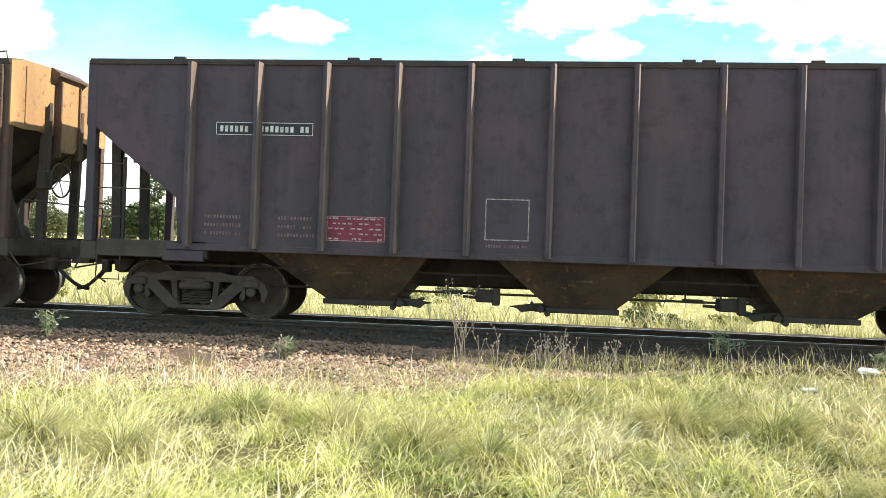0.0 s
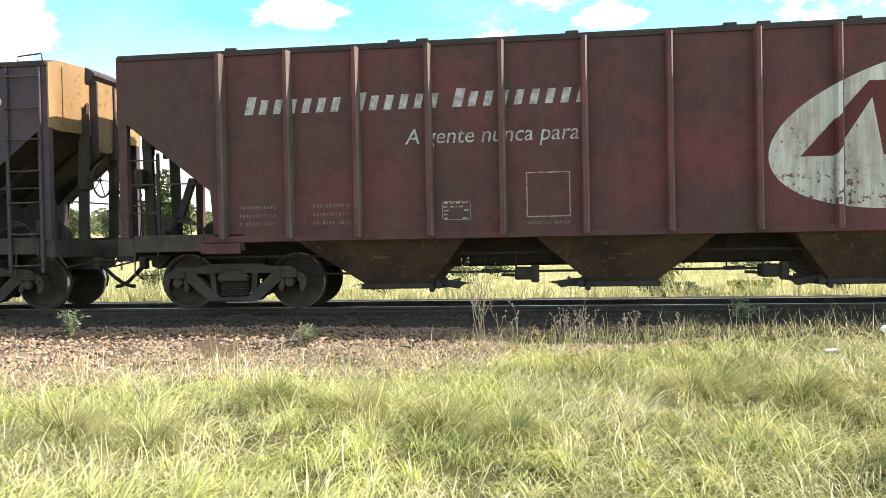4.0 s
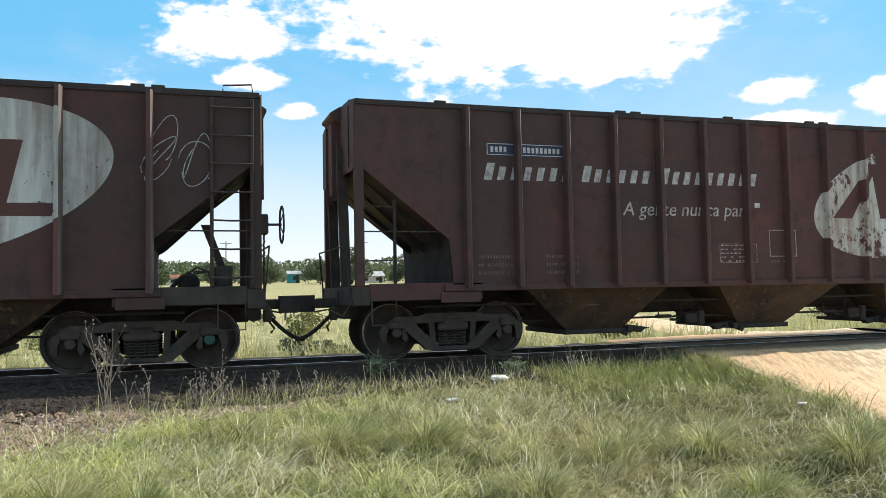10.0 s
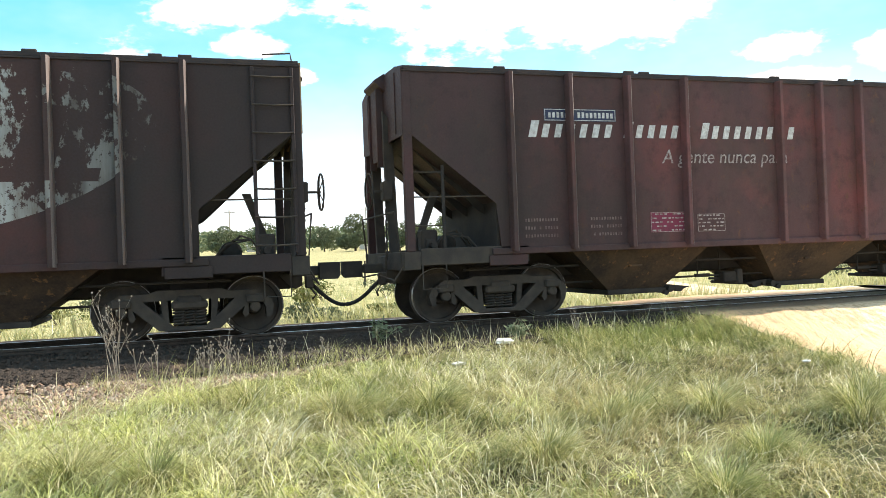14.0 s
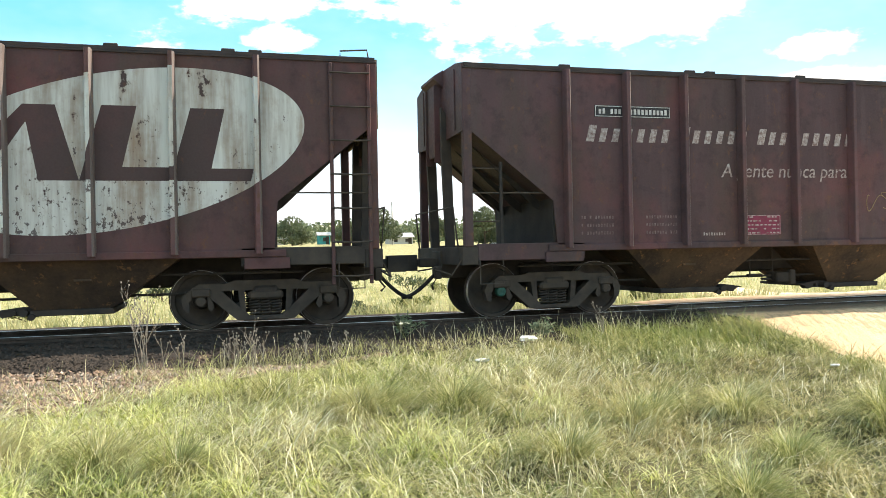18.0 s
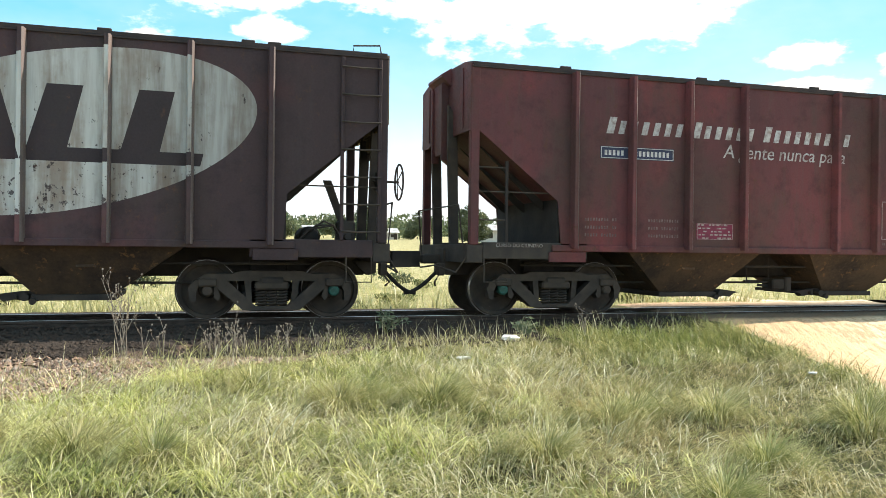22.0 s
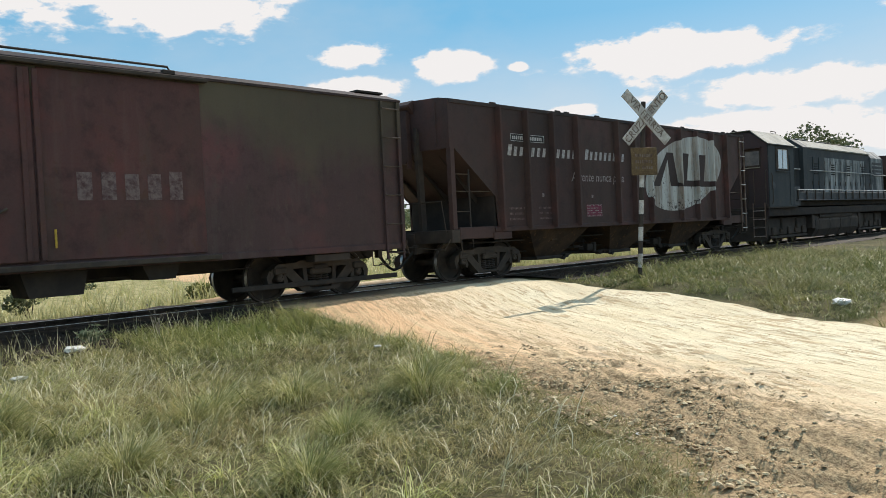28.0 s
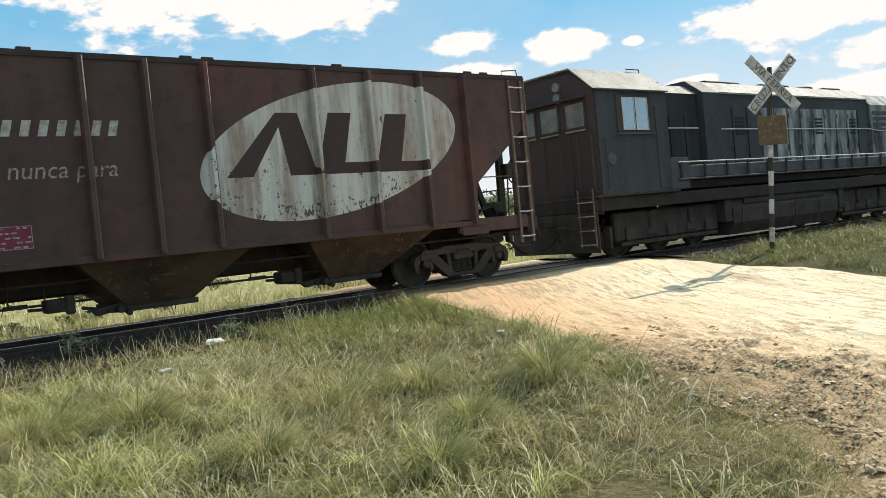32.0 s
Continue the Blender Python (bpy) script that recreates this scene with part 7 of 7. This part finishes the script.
        blades("tussock", "dense arching green grass tussock with straw tips", tx[k] + r * np.cos(a), ty[k] + r * np.sin(a), rng.uniform(0.28, 0.52, n) * (0.6 + 0.32 * s_), 0.05 + 0.5 * r / (0.14 * s_) + rng.normal(0, 0.12, n),
               np.abs(rng.normal(1.9, 0.6, n)), a + rng.normal(0, 0.4, n), rng.uniform(0.003, 0.006, n), GREENGRASS)
    # a low mat between the tussocks
    n = 34000
    x, y = rng.uniform(-13, 8.2, n), rng.uniform(2.2, 10.6, n)
    k = near(x, y)
    x, y = x[k], y[k]
    n = len(x)
    blades("grass_mat", "low green turf between the tussocks", x, y, rng.uniform(0.05, 0.17, n), rng.uniform(0.1, 0.9, n), rng.uniform(0.2, 1.6, n), rng.uniform(0, 6.28, n), rng.uniform(0.003, 0.006, n), GREENGRASS)
    # dry stalks along the stones and seed heads over the tussocks
    n = 1500
    x = rng.uniform(-13, 7.2, n)
    y = grass_line(x) + rng.normal(-0.1, 0.45, n)
    k = (road_gap(x, y) < -0.1) & (y < 10.9)
    x, y = x[k], y[k]
    n = len(x)
    blades("dry_stalks", "thin dry seed stalks at the edge of the stones", x, y, rng.uniform(0.15, 0.45, n), rng.uniform(0.0, 0.45, n), rng.uniform(0, 0.6, n), rng.uniform(0, 6.28, n), rng.uniform(0.003, 0.006, n), STRAW)
    n = 3000
    x, y = rng.uniform(-13, 3.5, n), rng.uniform(3.0, 9.9, n)
    k = near(x, y)
    x, y = x[k], y[k]
    n = len(x)
    blades("seed_stalks", "bleached seed stalks standing above the grass", x, y, rng.uniform(0.25, 0.5, n), rng.uniform(0.15, 0.9, n), rng.uniform(0.6, 2.2, n), rng.normal(2.6, 1.4, n), rng.uniform(0.0035, 0.006, n), STRAW)
    # field behind the track
    cx, cy = rng.uniform(-34, 48, 6000), 15.2 + 28 * rng.uniform(0, 1, 6000) ** 2.2
    k = (road_gap(cx, cy) < -0.1) & (rng.uniform(0, 1, 6000) < np.interp(cy, (15, 22, 45), (1, 0.8, 0.6)))
    bx, by, a, rr, size, wind = clumps(rng, cx[k], cy[k], 10, 0.13)
    n = len(bx)
    blades("field_grass", "dry yellow grass of the field behind the track", bx, by, rng.uniform(0.22, 0.55, n) * size * (0.85 + 0.3 * swell(bx * 0.4, by * 0.4)), 0.1 + 0.2 * rr, np.abs(rng.normal(0.6, 0.4, n)), a, rng.uniform(0.010, 0.02, n), FIELD)
    # low turf thinning out into the torn edge of the road
    rng = np.random.default_rng(21)
    n = 26000
    y = rng.uniform(1.4, 7.2, n)
    x = np.interp(y, *ROAD_LEFT) + rng.uniform(-1.3, 0.75, n)
    g = road_gap(x, y)
    k = rng.uniform(0, 1, n) < np.interp(g, (-1.3, -0.3, 0.1, 0.7), (0.8, 1.0, 0.55, 0.0)) * (0.55 + 0.45 * swell(x * 2.4, y * 2.4 + 1))
    x, y = x[k], y[k]
    n = len(x)
    blades("edge_grass", "short trodden grass along the torn road edge", x, y, rng.uniform(0.05, 0.16, n), rng.uniform(0.2, 1.0, n), rng.uniform(0.3, 1.8, n), rng.uniform(0, 6.28, n), rng.uniform(0.003, 0.006, n), OLIVE, 0.8)
    # tufts hanging over the road edge towards the crossing
    n = 420
    cy = rng.uniform(5.0, 10.4, n)
    cx = np.interp(cy, *ROAD_LEFT) + rng.normal(-0.12, 0.17, n)
    k = rng.uniform(0, 1, n) < 0.55 + 0.45 * swell(cx * 1.7, cy * 1.9)
    bx, by, a, rr, size, wind = clumps(rng, cx[k], cy[k], 26, 0.07)
    n = len(bx)
    blades("roadside_tufts", "uneven green and straw tufts hanging over the road edge", bx, by, rng.uniform(0.08, 0.30, n) * size, 0.2 + 0.3 * rr, np.abs(rng.normal(1.8, 0.7, n)), np.where(rng.uniform(0, 1, n) < 0.5, a, wind), rng.uniform(0.004, 0.008, n), GREENGRASS, 0.8)


grow()


def stem(s, rnd, p, d, length, r, depth, tips):
    q = p + d * length
    s.rod([p, (p + q) / 2 + Vector((rnd.gauss(0, 0.02), rnd.gauss(0, 0.02), 0)) * length, q], [r, r * 0.85, r * 0.6], 5)
    if depth == 0:
        tips.append(q)
        return
    for _ in range(3 if depth > 1 else 2):
        nd = (d + Vector((rnd.gauss(0, 0.45), rnd.gauss(0, 0.45), rnd.gauss(0.15, 0.25)))).normalized()
        stem(s, rnd, p + d * length * rnd.uniform(0.45, 1.0), nd, length * rnd.uniform(0.35, 0.6), r * 0.6, depth - 1, tips)


DRYSTEM = worn("dry_stem", (0.30, 0.26, 0.21), (0.20, 0.165, 0.13), 0.95, 0.0, 9.0)


def dry_weed(x, y, tall, seed, count=7):
    rnd = random.Random(seed)
    w = thing("dry_weed", "bare grey-brown dry weed with thin branching stems", "weed", "weeds by the track", (x, y, height(x, y)))
    for k in range(count):
        s, tips = Shape(), []
        stem(s, rnd, Vector((rnd.gauss(0, 0.06), rnd.gauss(0, 0.05), 0)), Vector((rnd.gauss(0, 0.16), rnd.gauss(0, 0.13), 1)).normalized(), tall * rnd.uniform(0.45, 0.8), 0.0055, 2, tips)
        st = part("branching_stem", s, DRYSTEM, w)
        st["kind"] = "stuff"
        h = Shape()
        for p in tips:
            h.box(p.x - 0.008, p.x + 0.008, p.y - 0.008, p.y + 0.008, p.z - 0.008, p.z + 0.012, 0.003)
        part("seed_head", h, DRYSTEM, st)["kind"] = "stuff"


def leafy_weed(x, y, tall, seed):
    rnd = random.Random(seed)
    w = thing("leafy_weed", "low pale green leafy weed growing from the stones", "weed", "weeds by the track", (x, y, height(x, y)))
    for k in range(7):
        s, tips = Shape(), []
        d = Vector((rnd.gauss(0, 0.45), rnd.gauss(0, 0.45), 1)).normalized()
        stem(s, rnd, Vector((0, 0, 0)), d, tall * rnd.uniform(0.5, 0.9), 0.007, 1, tips)
        st = part("stem", s, LEAF, w)
        lf = Shape()
        for p in tips + [d * tall * u for u in (0.35, 0.5, 0.65, 0.8)]:
            for _ in range(5):
                a, b = Vector((rnd.gauss(0, 1), rnd.gauss(0, 1), rnd.gauss(0.3, 0.6))).normalized(), Vector((rnd.gauss(0, 1), rnd.gauss(0, 1), rnd.gauss(0, 1))).normalized()
                r = rnd.uniform(0.025, 0.05)
                n = len(lf.v)
                lf.add([p, p + a * r + b * r * 0.35, p + a * r * 2, p + a * r - b * r * 0.35], [(0, 1, 2, 3)])
        part("foliage", lf, LEAF, st)["kind"] = "stuff"


dry_weed(-0.86, 9.45, 1.0, 1, 6)
dry_weed(-0.55, 9.5, 0.5, 2, 3)
dry_weed(0.15, 9.65, 0.42, 5, 5)
dry_weed(0.45, 9.6, 0.5, 10, 6)
dry_weed(0.9, 9.7, 0.36, 11, 4)
dry_weed(1.5, 9.85, 0.3, 12, 4)
dry_weed(-3.0, 9.4, 0.35, 6, 4)
dry_weed(5.1, 10.1, 0.5, 13, 3)
leafy_weed(2.4, 10.75, 0.42, 3)
leafy_weed(-6.35, 9.95, 0.4, 4)
leafy_weed(-2.95, 9.5, 0.28, 7)
leafy_weed(-9.2, 9.6, 0.32, 8)
leafy_weed(4.3, 10.3, 0.3, 9)


def litter(x, y, s, seed):
    rnd = random.Random(seed)
    bm = bmesh.new()
    bmesh.ops.create_icosphere(bm, subdivisions=2, radius=1)
    for v in bm.verts:
        k = 1 + 0.5 * noise.noise(v.co * 2.2 + Vector((seed, 0, 0)))
        v.co = Vector((v.co.x * s * k, v.co.y * s * 0.7 * k, max(-0.1, v.co.z * s * 0.28 * k)))
    me = bpy.data.meshes.new("litter")
    bm.to_mesh(me)
    bm.free()
    me.materials.append(WHITE_LITTER)
    ob = new("litter", me)
    ob.location = (x, y, height(x, y) + s * 0.9 * (0.3 if y < 4.5 else 1.0))
    tagged(ob, "crumpled white plastic litter lying in the grass", "litter", "litter in the grass")


WHITE_LITTER = worn("white_plastic", (0.78, 0.78, 0.75), (0.6, 0.58, 0.54), 0.5, 0.0, 9.0)
litter(2.97, 9.04, 0.085, 1)
litter(3.9, 9.92, 0.13, 2)
litter(6.7, 7.6, 0.055, 3)
litter(13.75, 4.3, 0.20, 4)
litter(5.35, 3.15, 0.034, 5)
litter(5.75, 3.6, 0.022, 6)


# ---- crossing sign, marker post ----
def crossing_sign(x, y):
    z = height(x, y)
    white = worn("sign_white", (0.58, 0.56, 0.52), (0.33, 0.29, 0.25), 0.6, 0.0, 7.0, False, 0.15, (0.16, 0.11, 0.08))
    ink = worn("sign_ink", (0.085, 0.05, 0.04), (0.22, 0.18, 0.15), 0.7, 0.0, 9.0)
    rust = worn("sign_plate", (0.17, 0.12, 0.06), (0.11, 0.07, 0.04), 0.75, 0.0, 8.0, False, 0.2, (0.25, 0.19, 0.10))
    w = thing("crossing_sign", "weathered white railway crossbuck on a black and white post", "road sign", "", (x, y, z), -26)
    part("post", Shape().rod([(0, 0, -0.1), (0.30, 0, 3.85)], 0.05, 12), DARK, w, "dark post with white bands")
    for k in range(4):
        z0 = 0.25 + 0.58 * k
        part("white_band", Shape().rod([(0.076 * z0 + 0.008, 0, z0), (0.076 * (z0 + 0.30) + 0.008, 0, z0 + 0.30)], 0.053, 12), white, w)
    for k, (turn, text) in enumerate(((45, "CRUZAMENTO"), (-45, "VIA FERREA"))):
        b = part("board", Shape().box(-0.75, 0.75, -0.012, 0.012, -0.115, 0.115, 0.006), white, w, "white board with worn black letters")
        b.matrix_basis = pose(0.29, -0.066 - 0.03 * k, 3.50, 0, -turn, 0)
        cu = bpy.data.curves.new("lettering", "FONT")
        cu.body, cu.size, cu.extrude, cu.align_x, cu.align_y = text, 0.215, 0.001, "CENTER", "CENTER"
        cu.materials.append(ink)
        t = new("lettering", cu)
        t.parent = b
        t.matrix_basis = pose(0, -0.0145, 0, 90, 0, 0)
    p = part("lower_plate", Shape().box(-0.12, 0.54, -0.07, -0.054, 2.25, 2.85, 0.006), rust, w, "rusty yellowed plate with faded print")
    rnd = random.Random(4)
    for k in range(3):
        bars(p, -0.02, 0.44, 2.38 + 0.13 * k, 0.07, ink, rnd, 0.3, y=-0.0735, name="faded_print")


crossing_sign(15.6, 9.0)
post_grey = worn("old_concrete", (0.50, 0.47, 0.42), (0.36, 0.32, 0.27), 0.9, 0.0, 8.0, False, 0.4)
mk = thing("marker_post", "short weathered concrete marker post beside the track", "marker post", "", (-11.8, 8.5, height(-11.8, 8.5)), 12)
part("shaft", Shape().box(-0.14, 0.14, -0.09, 0.09, -0.1, 0.62, 0.02).prism([(-0.14, 0.62), (0.14, 0.62), (0.08, 0.72), (-0.08, 0.72)], -0.08, 0.08), post_grey, mk)


# ---- distance ----
def leaf_cards(rng, centre, radius, count, size):
    """Small leaf sprays scattered through an uneven lobe."""
    d = rng.normal(0, 1, (count, 3))
    d /= np.linalg.norm(d, axis=1)[:, None]
    p = np.array(centre) + d * np.array(radius) * (rng.uniform(0.35, 1.0, count) ** 0.5)[:, None]
    a = rng.normal(0, 1, (count, 3))
    a /= np.linalg.norm(a, axis=1)[:, None]
    b = np.cross(a, rng.normal(0, 1, (count, 3)))
    b /= np.linalg.norm(b, axis=1)[:, None] + 1e-6
    s = (size * rng.uniform(0.5, 1.2, count))[:, None]
    v = np.stack([p - a * s - b * s * 0.4, p + a * s * 0.2 - b * s, p + a * s, p - a * s * 0.1 + b * s * 0.8], 1).reshape(-1, 3)
    base = (np.arange(count) * 4)[:, None, None]
    return v, (base + np.array([[0, 1, 2], [0, 2, 3]])[None]).reshape(-1, 3)


def gather(pieces):
    vs, ts, n = [], [], 0
    for v, t in pieces:
        vs.append(v)
        ts.append(t + n)
        n += len(v)
    return np.concatenate(vs), np.concatenate(ts)


def tree(x, y, tall, wide, seed, label="dark green broad-crowned tree in the field", dense=7000, size=0.023, leaf=None):
    rng, rnd = np.random.default_rng(seed), random.Random(seed)
    z = height(x, min(y, 280)) - 0.1
    w = thing("tree", label, "tree", "trees in the distance", (x, y, z))
    s = Shape()
    top = Vector((rnd.gauss(0, 0.03) * tall, 0, tall * 0.45))
    s.rod([(0, 0, -0.3), (top.x * 0.5, 0, top.z * 0.5), top], [tall * 0.035, tall * 0.026, tall * 0.018], 8)
    lobes = []
    for k in range(9):
        a = k * 0.74 + rnd.uniform(-0.3, 0.3)
        e = Vector((math.cos(a) * wide * 0.30, math.sin(a) * wide * 0.30, tall * rnd.uniform(0.20, 0.72)))
        s.rod([top * rnd.uniform(0.7, 1.0), (top + e) / 2 + Vector((0, 0, 0.03 * tall)), e], [tall * 0.014, tall * 0.01, tall * 0.004], 5)
        lobes.append(e)
    lobes.append(Vector((0, 0, tall * 0.82)))
    part("trunk", s, BARK, w)
    pieces = [leaf_cards(rng, e, (wide * rnd.uniform(0.2, 0.3), wide * rnd.uniform(0.2, 0.3), tall * rnd.uniform(0.15, 0.24)), dense // 10, tall * size) for e in lobes]
    part("crown", mesh_from("crown", *gather(pieces), leaf or TREELEAF), leaf or TREELEAF, w)
    return w


def at(az, d):
    return d * math.sin(radians(az)), d * math.cos(radians(az))


for k, (az, d, tall, wide) in enumerate(((-5.8, 130, 8.2, 7.0), (-3.9, 128, 6.3, 7.5), (-2.6, 132, 5.8, 6.5), (-26.5, 95, 8.0, 6.0), (-29, 110, 6.0, 6.0), (-22.5, 120, 5.0, 6.0), (2.2, 150, 5.5, 6.0),
                                          (5.0, 165, 6.0, 7.0), (11.2, 150, 7.0, 7.0), (9.0, 160, 5.0, 6.0), (18.6, 120, 6.0, 6.0), (22.3, 125, 7.5, 7.5), (15.0, 170, 6.0, 7.0),
                                          (-9.5, 150, 5.5, 7), (-13.5, 140, 6, 7), (-17.5, 150, 5.5, 7), (-33, 120, 6.5, 7), (26, 130, 7, 7), (31, 120, 6, 7))):
    tree(*at(az, d), tall, wide, 40 + k, leaf=TREELEAF if k < 4 else GREYLEAF)
for k, (x, y, tall, wide) in enumerate(((58, 21.0, 7.6, 6.0), (63, 21.5, 8.4, 6.5), (69, 22.5, 8.2, 7.0), (76, 24, 8.4, 6.5), (84, 25.5, 8.2, 7.0))):
    tree(x, y, tall, wide, 70 + k, "grey-green tree behind the railway", 5200, 0.014, GREYLEAF)


def shrub(x, y, tall, wide, seed):
    rng, rnd = np.random.default_rng(seed), random.Random(seed)
    w = thing("shrub", "low green-grey shrub in the dry field", "shrub", "shrubs in the field", (x, y, height(x, y)))
    s = Shape()
    tips = []
    for k in range(5):
        q = Vector((rnd.gauss(0, 0.25) * wide, rnd.gauss(0, 0.2) * wide, tall * rnd.uniform(0.45, 0.8)))
        s.rod([(0, 0, -0.05), q * 0.5, q], [0.02, 0.014, 0.006], 5)
        tips.append(q)
    part("branching_stem", s, BARK, w)["kind"] = "stuff"
    pieces = [leaf_cards(rng, q, (wide * 0.28, wide * 0.22, tall * 0.3), 110, 0.035 + 0.012 * tall) for q in tips]
    part("foliage", mesh_from("foliage", *gather(pieces), GREYLEAF if seed % 3 else VERGE), GREYLEAF, w)["kind"] = "stuff"


for k in range(34):
    rnd = random.Random(300 + k)
    x, y = rnd.uniform(-24, 24), 16.2 + 20 * rnd.random() ** 1.6
    if on_road(x, y) < -0.6:
        shrub(x, y, rnd.uniform(0.35, 0.9), rnd.uniform(0.6, 1.5), 300 + k)


def far_woods():
    rng = np.random.default_rng(9)
    pieces = []
    for row, (d, tall) in enumerate(((185, 4.5), (235, 6.0), (290, 7.5), (360, 10.0))):
        for az in np.arange(-75, 88, 2.1 * 150 / d):
            if rng.uniform() < (0.12 if row < 2 else 0.0):
                continue
            a = az + rng.normal(0, 0.5)
            x, y = at(a, d * rng.uniform(0.95, 1.05))
            h = tall * rng.uniform(0.6, 1.15)
            pieces.append(leaf_cards(rng, (x, y, height(x, min(max(y, 20), 280)) + h * 0.45), (h * 1.05, h * 0.5, h * 0.5), 260, h * 0.075))
    tagged(new("far_woods", mesh_from("far_woods", *gather(pieces), WOODLEAF)), "hazy belt of bushes and low trees beyond the field", "woods", kind="stuff")
    hill = worn("far_hill", (0.12, 0.15, 0.10), (0.17, 0.19, 0.12), 0.95, 0.0, 0.02)
    v, f = [], []
    for k, az in enumerate(np.arange(-110, 111, 2.0)):
        x, y = at(az, 900)
        h = 28 + 5 * noise.noise((az * 0.08, 0, 0)) + 2 * noise.noise((az * 0.5, 3, 0))
        v += [(x * 0.8, y * 0.8, 0), (x, y, h), (x * 1.2, y * 1.2, h * 0.9)]
        if k:
            n = 3 * k
            f += [(n - 3, n, n + 1, n - 2), (n - 2, n + 1, n + 2, n - 1)]
    me = bpy.data.meshes.new("far_hills")
    me.from_pydata(v, [], f)
    me.materials.append(hill)
    tagged(new("far_hills", me), "low green ridge on the horizon", "hills", kind="structure")


far_woods()


def house(x, y, wide, deep, tall, wall, roof, label, turn=0):
    z = height(x, min(y, 280)) - 0.1
    w = thing("house", label, "house", "houses in the distance", (x, y, z), turn)
    part("wall", Shape().box(-wide / 2, wide / 2, 0, deep, 0, tall), wall, w)
    part("roof", Shape().slab([(-0.4, tall - 0.05), (deep / 2, tall + deep * 0.22), (deep + 0.4, tall - 0.05), (deep + 0.4, tall - 0.15), (deep / 2, tall + deep * 0.2), (-0.4, tall - 0.15)], -wide / 2 - 0.3, wide / 2 + 0.3), roof, w)
    for k in range(max(1, int(wide // 2.5))):
        xx = -wide / 2 + 1.0 + 2.4 * k
        n = part("window", Shape().box(xx, xx + 0.8, -0.05, 0.0, tall * 0.35, tall * 0.75), DARK, w)
    part("door", Shape().box(wide / 2 - 0.95, wide / 2 - 0.25, -0.05, 0.0, 0, min(2.0, tall * 0.85)), DARK, w)


lime = worn("lime_wash", (0.58, 0.56, 0.52), (0.45, 0.42, 0.38), 0.85, 0, 1.0)
teal = worn("teal_wash", (0.05, 0.30, 0.30), (0.06, 0.2, 0.2), 0.85, 0, 1.0)
tin = worn("tin_roof", (0.50, 0.50, 0.48), (0.32, 0.28, 0.25), 0.5, 0.3, 1.0)
tile = worn("clay_roof", (0.26, 0.12, 0.07), (0.18, 0.09, 0.06), 0.85, 0, 1.0)
house(*at(-0.9, 175), 2.6, 3, 1.7, lime, tile, "small whitewashed house across the field")
house(*at(7.2, 180), 2.6, 3, 2.2, teal, tin, "teal-green house among bushes across the field")
house(*at(12.6, 165), 5.0, 4, 1.6, lime, tin, "long low white building across the field")
house(*at(20.6, 150), 6.0, 5, 2.4, lime, tin, "white house with a tin roof among trees")
house(*at(24.0, 150), 4.0, 5, 2.2, lime, tile, "white house with a clay roof among trees")
house(*at(4.2, 190), 3.0, 3, 1.6, lime, tin, "low white shed across the field")


def open_shed(az, d):
    """A low open-sided shelter."""
    x, y = at(az, d)
    w = thing("open_shed", "open-sided shelter with a pale flat roof across the field", "shed", "", (x, y, height(x, y)), -az)
    part("roof", Shape().slab([(-0.2, 1.80), (2.6, 1.95), (2.6, 2.02), (-0.2, 1.87)], -1.6, 1.6), lime, w, "pale flat roof")
    for k in range(5):
        part("post", Shape().box(-1.5 + 0.72 * k, -1.42 + 0.72 * k, 0.0, 0.08, 0, 1.82), DARK, w)
    part("back_wall", Shape().box(-1.5, 1.5, 2.4, 2.5, 0, 0.9), lime, w)


open_shed(-6.9, 50)


def utility_pole(x, y, tall=8.5):
    w = thing("utility_pole", "thin grey utility pole with a crossarm", "utility pole", "poles across the field", (x, y, height(x, min(y, 280)) - 0.2))
    part("mast", Shape().rod([(0, 0, 0), (0, 0, tall)], [0.16, 0.11], 8), post_grey, w)
    part("crossarm", Shape().box(-1.0, 1.0, -0.06, 0.06, tall - 0.5, tall - 0.36), post_grey, w)


for az in (-20.5, -10.8, 2.6, 12.0):
    utility_pole(*at(az, 155))
# wire fence posts in the field
for k in range(26):
    x = -46 + 3.6 * k
    fp = thing("fence_post", "thin weathered wooden fence post in the field", "fence post", "fence posts in the field", (x, 38 + 0.05 * x, height(x, 38 + 0.05 * x)))
    part("shaft", Shape().rod([(0, 0, -0.1), (0.02, 0, 1.15)], [0.055, 0.045], 7), BARK, fp)


# ---- motion ----
def run(t):
    return float(np.interp(t, [a for a, _ in TRAIN], [b for _, b in TRAIN]))


def motions():
    for w, x0 in MOVERS:
        walk(w, [(t, pose(x0 - s, SIDE, RAIL)) for t, s in TRAIN])
    times = [k * 0.15 for k in range(214)] + [32.0]
    for ws, r, (x, y, z) in ROLLERS:
        walk(ws, [(t, pose(x, y, z, 0, -math.degrees(run(t) / r), 0)) for t in times])


motions()
